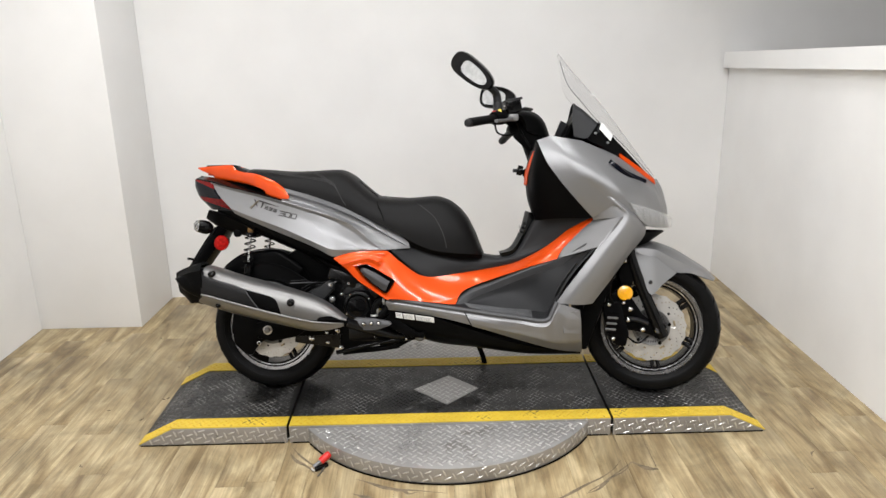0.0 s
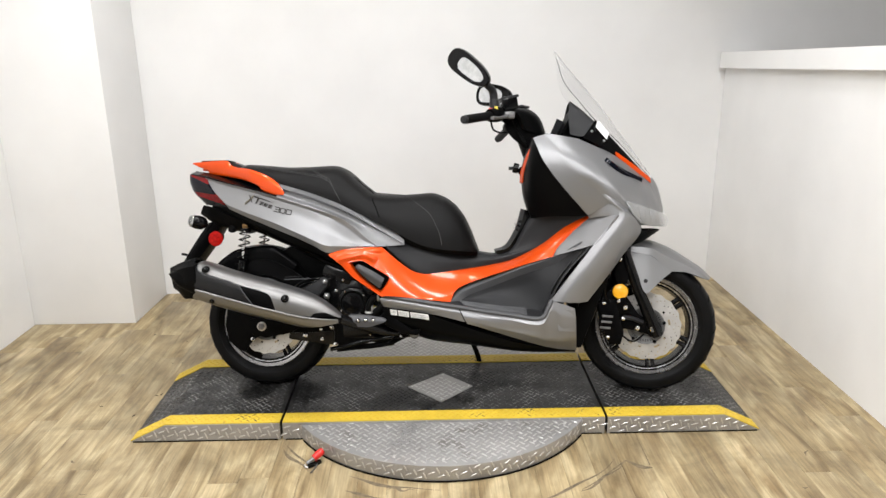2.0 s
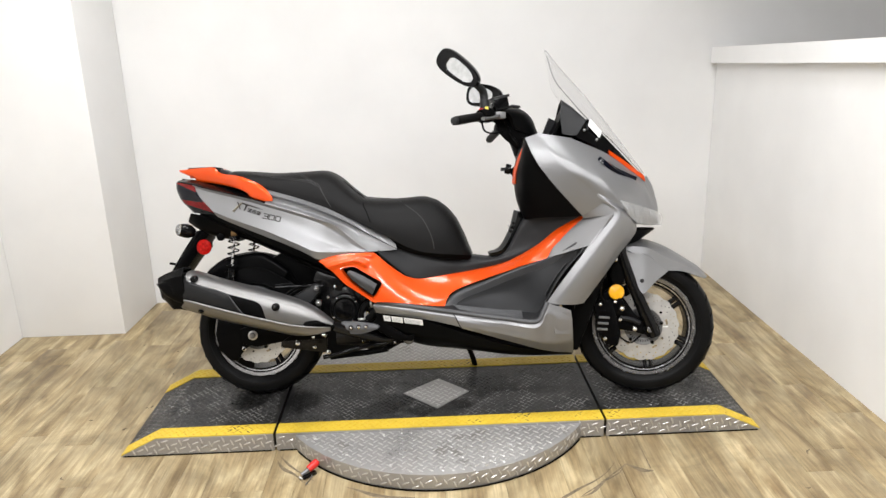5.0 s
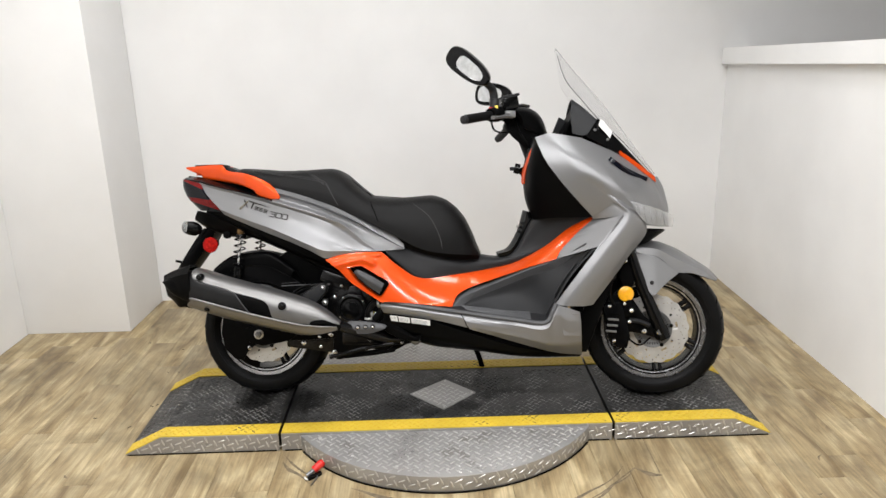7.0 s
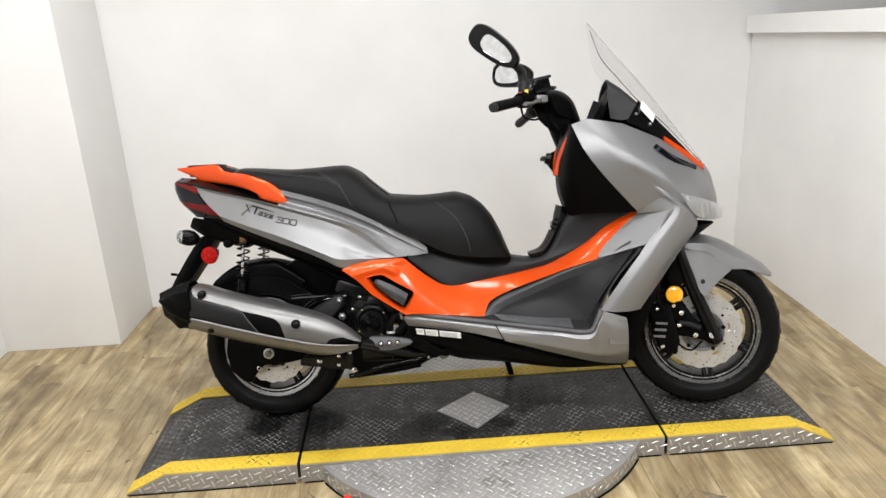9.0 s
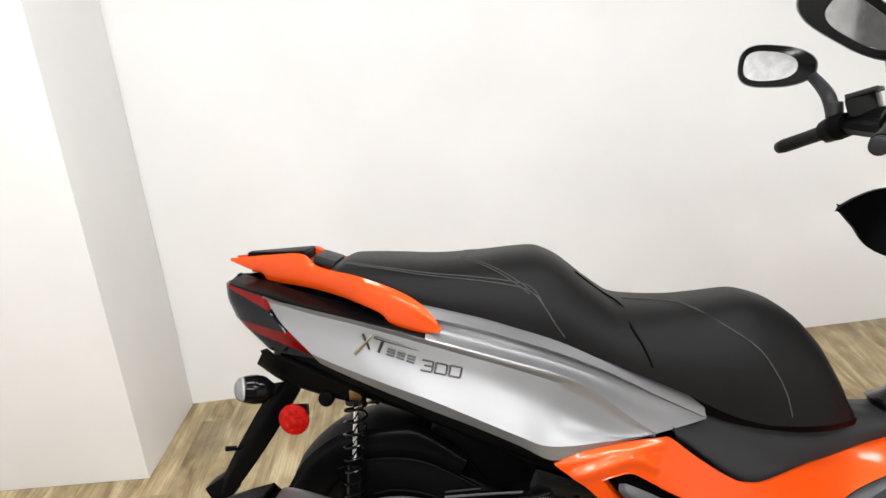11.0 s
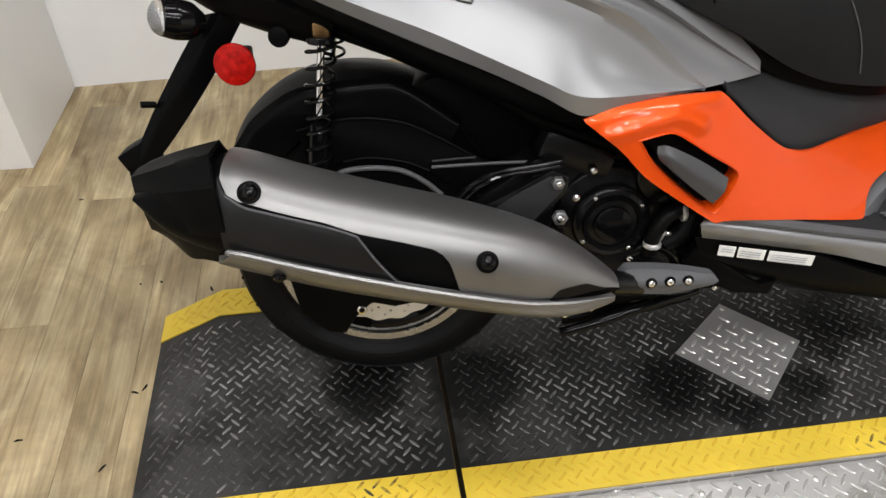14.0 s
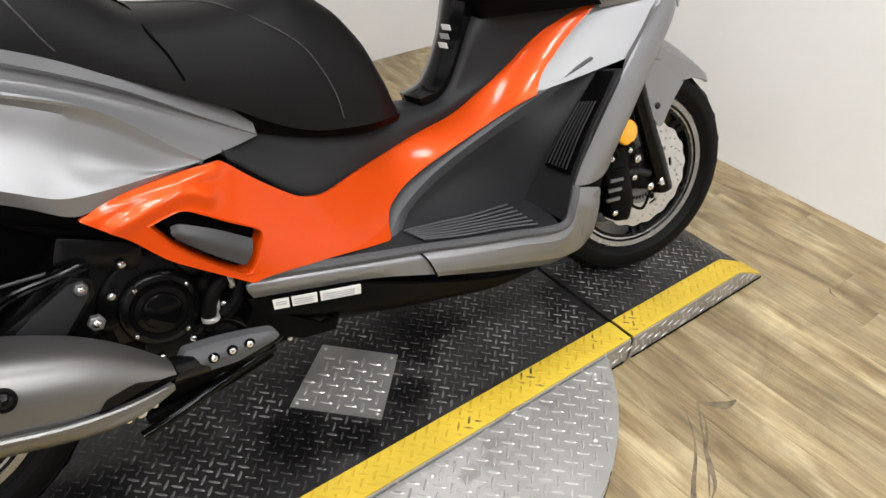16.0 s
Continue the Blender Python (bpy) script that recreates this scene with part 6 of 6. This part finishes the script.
hang = part("hanger", slab([(.115, .372), (.160, .366), (.226, .360), (.280, .422), (.280, .446), (.254, .456), (.20, .425), (.14, .392)], -.195, -.180, .004), M_ENGINE, B, "dark grey exhaust hanger")
part("hanger_face", slab([(.150, .382), (.222, .366), (.272, .424), (.272, .440), (.252, .448), (.20, .418)], -.1975, -.194, .002), M_DARKGREY, hang)
for x, z, r in ((.263, .438, .010), (.270, .382, .012)):
    part("hanger_bolt", drum((x, -.193, z), (0, -1, 0), r, .012, 6, .2), M_CAST, hang)
    part("bolt_core", dome((x, -.205, z), (0, -1, 0), r * .55, .004, 12), M_CHROME, hang)
part("swing_arm", slab([(-.045, .225), (.02, .21), (.12, .23), (.26, .33), (.27, .39), (.20, .39), (.10, .33), (.0, .295), (-.045, .28)], -.165, -.125, .008), M_BLACK, B, "black rear arm")
part("axle_nut", drum((.006, -.170, .256), (0, -1, 0), .013, .012, 6, .2), M_CAST, B, "rear axle nut")
part("nut_washer", drum((.006, -.166, .256), (0, -1, 0), .018, .005, 24), M_STEEL, B)
# bracket, its lower rear lobe widened in place of shade in the wheel
part("caliper_bracket", slab([(-.137, .322), (.29, .335), (.300, .240), (.190, .232), (.092, .228), (.02, .222), (-.019, .209), (-.048, .180), (-.062, .152), (-.092, .156), (-.134, .196), (-.146, .256)], -.152, -.135, .006), M_BLACK, B, "black rear caliper bracket, widened over the wheel's shaded inside")
for x, z, r in ((-.034, .202, .009), (.282, .253, .008), (.275, .300, .007)):
    part("bracket_bolt", drum((x, -.150, z), (0, -1, 0), r, .008, 6, .2), M_CHROME, B)
    part("bracket_bolt", dome((x, -.158, z), (0, -1, 0), r * .55, .003, 10), M_BLACK, B)
# black sector added where the wheel's inside lies in shade
part("wheel_shade", slab([(0, .254)] + [(.150 * math.cos(radians(a)), .254 + .150 * math.sin(radians(a))) for a in range(120, 262, 10)], -.070, -.066, .001), M_BLACK, B, "black sheet standing in for the shade inside the rear wheel")
rcal = part("rear_caliper", joined(block((-.085, -.105, .275), (.05, .05, .10), .01, (0, 15, 0)), block((-.07, -.11, .23), (.04, .04, .05), .01)), M_ENGINE, B, "black rear brake caliper")
for x, z in ((-.095, .305), (-.10, .245), (-.055, .215)):
    part("caliper_bolt", dome((x, -.132, z), (0, -1, 0), .007, .006, 10), M_CHROME, rcal)
part("rear_brake_line", tube([(-.10, -.13, .30), (-.135, -.14, .26), (-.13, -.14, .21), (-.10, -.13, .19), (-.04, -.14, .195)], .004, 8, 28), M_CAST, B)
# airbox and hugger over the rear wheel
hug = loft([[(-.245, -.072, .400), (-.205, -.076, .480), (-.125, -.078, .540), (-.01, -.078, .555), (.10, -.078, .52), (.165, -.078, .44)],
            [(-.250, 0, .405), (-.208, 0, .490), (-.125, 0, .552), (-.01, 0, .566), (.10, 0, .53), (.17, 0, .445)],
            [(-.245, .072, .400), (-.205, .076, .480), (-.125, .078, .540), (-.01, .078, .555), (.10, .078, .52), (.165, .078, .44)]], .005, 34, 14, (0, 0, 1))
part("rear_mudguard", hug, M_BLACK, B, "black plastic inner rear mudguard")
M_ARC = [(-.118, -.112, .494), (-.058, -.114, .510), (-.007, -.115, .513), (.045, -.115, .504), (.096, -.115, .480), (.151, -.115, .448)]
M_ARC_IN = [(-.100, -.118, .420), (-.051, -.119, .447), (-.008, -.120, .453), (.044, -.120, .445), (.079, -.120, .430), (.110, -.118, .405)]
part("mudguard_side", loft([[(-.240, -.078, .430), (-.206, -.083, .480), (-.182, -.084, .509), (-.128, -.085, .546), (-.084, -.085, .556), (-.006, -.085, .565), (.045, -.085, .559), (.13, -.085, .50)],
                            [(-.225, -.092, .420), (-.192, -.095, .470), (-.165, -.096, .496), (-.118, -.096, .530), (-.075, -.096, .541), (-.005, -.096, .549), (.042, -.096, .543), (.125, -.096, .49)],
                            [(-.175, -.092, .400), (-.150, -.094, .440), (-.125, -.095, .465), (-.090, -.096, .485), (-.055, -.097, .495), (-.005, -.098, .500), (.040, -.098, .495), (.11, -.098, .46)]], .005, 40, 14), M_SATINBLACK, B, "satin black mudguard side")
cover = part("belt_cover", loft([M_ARC, M_ARC_IN], .012, 36, 8), M_SATINBLACK, B, "satin black arched cover")
part("cover_lip", tube(inset(M_ARC, -.002, .0), .0022, 6, 36), M_BLACK, cover)
part("cover_lip", tube(inset(M_ARC_IN[1:5], -.003, .0), .0020, 6, 26), M_BLACK, cover)
part("hub_cover", loft([[(-.080, -.123, .415), (-.051, -.125, .434), (-.008, -.125, .439), (.035, -.125, .434), (.07, -.125, .416), (.098, -.125, .392)], [(-.06, -.128, .36), (-.035, -.130, .37), (-.008, -.130, .375), (.02, -.130, .37), (.045, -.130, .36), (.065, -.128, .34)]], .01, 30, 6), M_SATINBLACK, B, "black hub cover")
part("hub_lip", tube([(-.080, -.126, .415), (-.051, -.128, .434), (-.008, -.128, .439), (.035, -.128, .434), (.07, -.128, .416), (.098, -.128, .392)], .0042, 8, 30), M_MIDGREY, B)
part("cover_backing", slab([(-.11, .34), (.14, .33), (.15, .43), (.07, .49), (-.06, .50), (-.12, .46)], -.109, -.104, .002), M_BLACK, B)
part("cover_rail", tube([(.083, -.12, .435), (.167, -.12, .439), (.254, -.12, .441)], .0026, 6, 12), M_MIDGREY, B)
part("cover_rail", tube([(.084, -.118, .444), (.151, -.118, .449)], .0020, 6, 6), M_DARKGREY, B)
part("air_duct", slab([(.06, .39), (.26, .40), (.26, .436), (.08, .431)], -.114, -.095, .004), M_SATINBLACK, B)
part("frame_tube", tube([(.50, -.13, .42), (.40, -.135, .46), (.27, -.13, .50), (.12, -.12, .58), (-.10, -.10, .66)], .014, 10, 26), M_BLACK, B, "black frame tube")
part("subframe_fill", slab([(-.12, .66), (.02, .60), (.30, .50), (.52, .44), (.52, .60), (.10, .75), (-.15, .79)], -.105, .105, .01), M_BLACK, B, "black storage tub")
part("airbox", slab([(.05, .44), (.05, .545), (.12, .58), (.34, .53), (.36, .44), (.20, .42)], -.070, .07, .02), M_BLACK, B, "black air box")
part("cable", tube([(.104, -.150, .375), (.138, -.150, .414), (.180, -.150, .436), (.248, -.150, .447), (.286, -.150, .455), (.34, -.148, .45), (.42, -.145, .43)], .0042, 8, 30), M_GLOSSBLACK, B)
part("cable", tube([(.11, -.145, .366), (.144, -.147, .405), (.185, -.147, .428), (.25, -.147, .439), (.29, -.147, .446)], .0036, 8, 26), M_GLOSSBLACK, B)
part("coolant_hose", tube([(.425, -.165, .300), (.428, -.175, .340), (.445, -.178, .372), (.475, -.172, .380), (.50, -.16, .372)], .012, 12, 24), M_RUBBER, B, "black coolant hose")
for x, y, z in ((.427, -.172, .318), (.462, -.177, .379)):
    part("hose_clip", drum((x, y, z - .004), (0, 0, 1) if x < .45 else (1, 0, .1), .0145, .008, 18), M_STEEL, B)
part("coolant_hose", tube([(.455, -.155, .405), (.485, -.165, .385), (.475, -.17, .34), (.45, -.165, .315)], .015, 12, 20), M_RUBBER, B, "black coolant hose")
part("oil_hose", tube([(.40, -.15, .29), (.43, -.16, .31), (.46, -.16, .30), (.48, -.15, .27)], .009, 10, 18), M_ENGINE, B)
for x, y, z, r in ((.395, -.17, .292, .006), (.43, -.172, .318, .007), (.452, -.17, .335, .006), (.345, -.165, .275, .006), (.30, -.168, .40, .007), (.325, -.16, .44, .007), (.21, -.175, .30, .009), (.18, -.17, .225, .011), (.245, -.17, .21, .008)):
    part("engine_bolt", dome((x, y, z), (0, -1, 0), r, r * .8, 10), M_CHROME, eng)
part("hose_fitting", drum((.437, -.165, .326), (0, -.5, .8), .008, .022, 12), M_STEEL, eng)
part("yellow_clip", drum((.440, -.125, .330), (.2, -1, .2), .007, .025, 12), M_YELLOWPART, eng)
part("oil_pan", slab([(.29, .31), (.50, .29), (.60, .245), (.585, .218), (.52, .212), (.49, .190), (.43, .198), (.38, .178), (.31, .166), (.285, .20)], -.150, .10, .012), M_BLACK, eng, "black oil pan")
part("stand_tube", tube([(.30, -.150, .168), (.36, -.150, .176), (.44, -.145, .184), (.52, -.13, .195)], .011, 12, 20), M_BLACK, B, "black centre stand tube")
part("drain_plug", drum((.600, -.140, .236), (.2, -1, -.2), .020, .020, 20, .4), M_CAST, eng, "bare alloy drain plug")
for x, z, r in ((.295, .188, .010), (.43, .232, .007), (.515, .246, .006), (.47, .215, .006), (.55, .225, .005)):
    part("engine_bolt", drum((x, -.152, z), (0, -1, 0), r, .008, 6, .2), M_CHROME, eng)
# passenger foot peg
peg_y = lambda x, z: -.246 - .010 * math.exp(-((z - .288) / .012) ** 2) - .03 * (x - .36) * (x < .45) - .0027 * (x >= .45) + .06 * max(0, x - .47)
peg = part("passenger_peg", sheet(loop_of([(.348, .284), (.356, .298), (.366, .309)], [(.370, .310), (.415, .309), (.455, .305), (.492, .299)], [(.496, .298), (.505, .292), (.500, .286)], [(.497, .284), (.464, .272), (.440, .266)], [(.436, .265), (.400, .266), (.372, .270), (.350, .279)]), peg_y, (), .007, .020), M_MIDGREY, B, "grey folded passenger foot peg")
for x, z in ((.402, .290), (.430, .292), (.457, .293)):
    part("peg_bolt", drum((x, peg_y(x, z) + .002, z), (0, -1, 0), .0085, .003, 20, .3), M_BLACK, peg)
    part("peg_bolt", dome((x, peg_y(x, z) - .0012, z), (0, -1, .1), .0058, .004, 12), M_CHROME, peg)
peg.location.z = .008
part("peg_bracket", slab([(.49, .33), (.545, .29), (.60, .255), (.63, .262), (.62, .235), (.56, .24), (.50, .27), (.47, .30)], -.20, -.185, .004), M_BLACK, B)
part("stand_lever", tube([(.285, -.205, .178), (.35, -.198, .192), (.42, -.188, .210), (.52, -.16, .222)], .0085, 10, 20), M_GLOSSBLACK, B, "gloss black centre stand lever")
part("centre_stand", tube([(.56, -.10, .22), (.50, -.10, .19), (.44, -.10, .18)], .012, 10, 16), M_BLACK, B, "folded black centre stand")

# side stand on the far side, down to the deck
part("side_stand", tube([(.80, .14, .20), (.835, .20, .10), (.850, .225, .042)], .011, 10, 16), M_BLACK, B, "black side stand, lowered")
part("stand_pad", block((.85, .232, .041), (.06, .04, .008), .003, (9, 0, 0)), M_BLACK, B)


# shocks
for sd in (1, -1):
    sy = sd * -.126
    at = lambda z: (-.080 + .10 * (z - .53), sy, z)
    sh = part("shock_absorber", joined(tube([at(.51), at(.41), at(.29)], [.0155, .0165, .0165], 14, 8), drum(at(.626), (0, 0, 1), .020, .010, 20), drum(at(.33), (0, 0, 1), .022, .008, 20)), M_GLOSSBLACK, B, "black shock absorber")
    coil = []
    for k in range(16 * 12 + 1):
        a, z = 2 * math.pi * k / 16, .340 + .286 * k / 192
        rr = .0205 if z > .5 else .0185
        coil.append((at(z)[0] + rr * math.cos(a), sy + rr * math.sin(a), z))
    part("coil_spring", tube(coil, .0027, 8, 320), M_GLOSSBLACK, sh, "black coil spring")
    part("damper_rod", tube([at(.52), at(.635)], .0055, 12, 6), M_CHROME, sh, "chrome damper rod")
    part("top_mount", block(at(.645), (.024, .022, .022), .005), M_BRONZE, sh)

# plate carrier, signals, reflector
part("plate_carrier", loft([[(-.185, -.075, .648), (-.243, -.075, .560), (-.313, -.068, .47), (-.384, -.058, .390)], [(-.212, -.082, .660), (-.266, -.083, .582), (-.332, -.075, .490), (-.391, -.060, .399)], [(-.240, -.070, .655), (-.286, -.072, .590), (-.345, -.066, .500), (-.397, -.055, .408)]], .024, 18, 10), M_SATINBLACK, B, "black number plate carrier")
part("plate_carrier_back", slab([(-.19, .66), (-.22, .66), (-.275, .60), (-.375, .41), (-.366, .41), (-.24, .58)], -.04, .06, .004), M_BLACK, B, "black plate carrier web")
part("plate_lamp", block((-.378, -.04, .432), (.046, .05, .044), .006, (0, -30, 0)), M_BLACK, B)
part("plate_lamp_lens", block((-.376, -.045, .448), (.022, .03, .012), .003, (0, -30, 0)), M_CLEAR, B)
part("carrier_bolt", drum((-.330, -.070, .525), (-.9, -.6, .2), .005, .022, 10), M_BLACK, B)
part("tail_skirt", loft([[(-.250, -.10, .722), (-.20, -.12, .712), (-.12, -.135, .680), (-.05, -.145, .652)], [(-.275, -.06, .690), (-.22, -.08, .660), (-.15, -.09, .635), (-.07, -.10, .615)], [(-.275, 0, .685), (-.22, 0, .655), (-.15, 0, .63), (-.07, 0, .615)]], .008, 16, 10), M_BLACK, B, "black rear skirt")
for sd in (1, -1):
    sg = part("rear_signal", tube([(-.236, sd * -.098, .650), (-.250, sd * -.108, .654), (-.266, sd * -.117, .658), (-.282, sd * -.126, .662)], [.014, .026, .028, .0245], 18, 14), M_GLOSSBLACK, B, "black rear turn signal")
    part("signal_lens", dome((-.282, sd * -.126, .662), (-1, sd * -.45, .12), .0245, .018, 20), M_CLEAR, sg, "clear signal lens")
part("reflector_arm", block((-.190, -.085, .600), (.03, .03, .025), .005), M_BLACK, B)
part("reflector", drum((-.196, -.104, .593), (-.08, -1, .03), .030, .009, 32, .3), M_REFLECT, B, "round red reflector")
part("hose_clip", drum((-.130, -.095, .632), (0, -1, 0), .015, .02, 18), M_BLACK, B)
part("skirt_upper", loft([[(-.275, -.035, .712), (-.245, -.066, .706), (-.19, -.090, .695)], [(-.268, -.04, .694), (-.240, -.070, .684), (-.19, -.095, .675)]], .014, 12, 6), M_BLACK, B)

# model mark on the tail: plain strokes, then the readable figures
MARK_GRID = tail_low[:, 4:].reshape(-1, 3)


def tail_skin(x, z, proud=.0022):
    """Place on the tail panel's side at x and z, a little proud of the paint."""
    d = (MARK_GRID[:, 0] - x) ** 2 + (MARK_GRID[:, 2] - z) ** 2
    near = np.argsort(d)[:4]
    w = 1 / (d[near] + 1e-7)
    return float((MARK_GRID[near, 1] * w).sum() / w.sum()) - proud


def mark(name, ends, r, mat, label=""):
    (x0, z0), (x1, z1) = ends
    pts = [(x0 + (x1 - x0) * f, tail_skin(x0 + (x1 - x0) * f, z0 + (z1 - z0) * f), z0 + (z1 - z0) * f) for f in (0, .25, .5, .75, 1)]
    return part(name, tube(pts, r, 6, 10), mat, bpy.data.objects["tail_panel"], label)


mark("model_mark", ((-.022, .764), (-.056, .731)), [.0016, .0030, .0042], M_GOLD, "slanted pale gold bar of a model mark")
mark("mark_stroke", ((-.041, .765), (-.029, .738)), [.0024, .0028, .0016], M_BADGE)
mark("mark_stroke", ((-.019, .760), (.062, .736)), [.0030, .0022, .0005], M_BADGE)
mark("mark_stroke", ((-.003, .754), (-.013, .733)), [.0030, .0026, .0024], M_BADGE)


def figure(name, corner, across, upward, strokes, r, label=""):
    """Strokes in a slanted cell on the tail panel, joined into one raised piece."""
    bars = []
    for (u0, v0), (u1, v1) in strokes:
        pts = []
        for f in (0, .5, 1):
            u, v = u0 + (u1 - u0) * f, v0 + (v1 - v0) * f
            x, z = corner[0] + u * across[0] + v * upward[0], corner[1] + u * across[1] + v * upward[1]
            pts.append((x, tail_skin(x, z, .0014), z))
        bars.append(tube(pts, r, 6, 4))
    return part(name, joined(*bars), M_BADGE, bpy.data.objects["tail_panel"], label)


BOX = [((0, 0), (1, 0)), ((1, 0), (1, 1)), ((1, 1), (0, 1)), ((0, 1), (0, 0))]
THREE = [((0, 1), (1, 1)), ((1, 1), (1, 0)), ((1, 0), (0, 0)), ((.25, .52), (1, .52))]
for k in range(3):
    figure("mark_stroke", (.0015 + .0180 * k, .7290 - .0055 * k), (.0140, -.0042), (.0042, .0125), [((0, .12), (1, .12)), ((0, .5), (1, .5)), ((0, .88), (1, .88))], .0019)
for k, strokes in enumerate((THREE, BOX, BOX)):
    figure("figure", (.063 + .0245 * k, .7045 - .0050 * k), (.0195, -.0040), (.0042, .0165), strokes, .0018, "raised figure " + "300"[k])

# scuffs that the turntable's wheels and tyres have left on the floor
rng = random.Random(11)
for k in range(11):
    r, a0 = .66 + .45 * rng.random() ** 1.6, -150 + 145 * rng.random()
    span, wob = 5 + 26 * rng.random(), .010 * rng.random()
    arc = []
    for q in range(7):
        a = radians(a0 + span * q / 6)
        rr = r + wob * math.sin(q * 1.7 + k)
        arc.append((DISC[0] + rr * math.cos(a), DISC[1] + rr * math.sin(a), .0002))
    part("scuff", tube(arc, [.0005, .004 + .005 * rng.random(), .003, .0006], 6, 24, .05), M_SCUFF, floor)
for k in range(30):
    x, y, a = -1.9 + 3.3 * rng.random(), -1.5 + 1.2 * rng.random(), rng.random() * 6.28
    if abs(x + .05) < 1.2 and y > -.62:
        y -= .6
    l = .01 + .07 * rng.random() ** 2
    part("scuff", tube([(x, y, .0002), (x + l * math.cos(a), y + l * math.sin(a), .0002), (x + 2 * l * math.cos(a + .3), y + 2 * l * math.sin(a + .3), .0002)], [.0006, .0040, .0008], 6, 8, .06), M_SCUFF, floor)

def floor_mark(pts, r, mat):
    part("scuff", tube([(x, y, .0003) for x, y in pts], r, 6, 30, .04), mat, floor)


floor_mark([(.649, -.305), (.648, -.403), (.645, -.513)], [.0010, .0014, .0020], M_SCUFF)
floor_mark([(.650, -.530), (.612, -.522), (.572, -.484)], [.0020, .012, .0030], M_SCUFF)
floor_mark([(.571, -.482), (.507, -.540), (.448, -.596), (.381, -.647)], [.0030, .0026, .0034, .0012], M_SCUFF)

for k in range(14):
    x, y, a = -1.62 + .55 * rng.random(), -.2 + 1.3 * rng.random(), rng.random() * 6.28
    if y > .80 and x < -1.6:
        continue
    l = .003 + .008 * rng.random()
    part("dirt_fleck", tube([(x, y, .0004), (x + l * math.cos(a), y + l * math.sin(a), .0006), (x + 1.6 * l * math.cos(a + .1), y + 1.6 * l * math.sin(a + .1), .0004)], [.0014, .0028, .0012], 6, 6, .4), M_BLACK, floor)

# ---------------- floor planks ----------------
PW, PL = 0.101, 0.91
pm = block((0, 0, -.002), (PW - .0007, PL - .0007, .004), .0004)
pm.materials.append(M_PLANK)
rng = random.Random(5)
for i in range(int((X_R - X_L + .2) / PW) + 1):
    shift = rng.random() * PL
    for j in range(-1, int((Y_BR - Y_FRONT) / PL) + 2):
        x, y = X_L - .05 + i * PW, Y_FRONT - .05 + j * PL + shift
        if y > Y_BR + PL / 2 or y < Y_FRONT - .3:
            continue
        y0, y1 = max(y - PL / 2, Y_FRONT - .1), min(y + PL / 2, Y_BR + .12)
        if y1 - y0 < .03 or x > X_R + .1:
            continue
        pk = new("plank", pm)
        pk.parent, pk.location, pk.scale = floor, (x, (y0 + y1) / 2, 0), (1, (y1 - y0) / PL, 1)
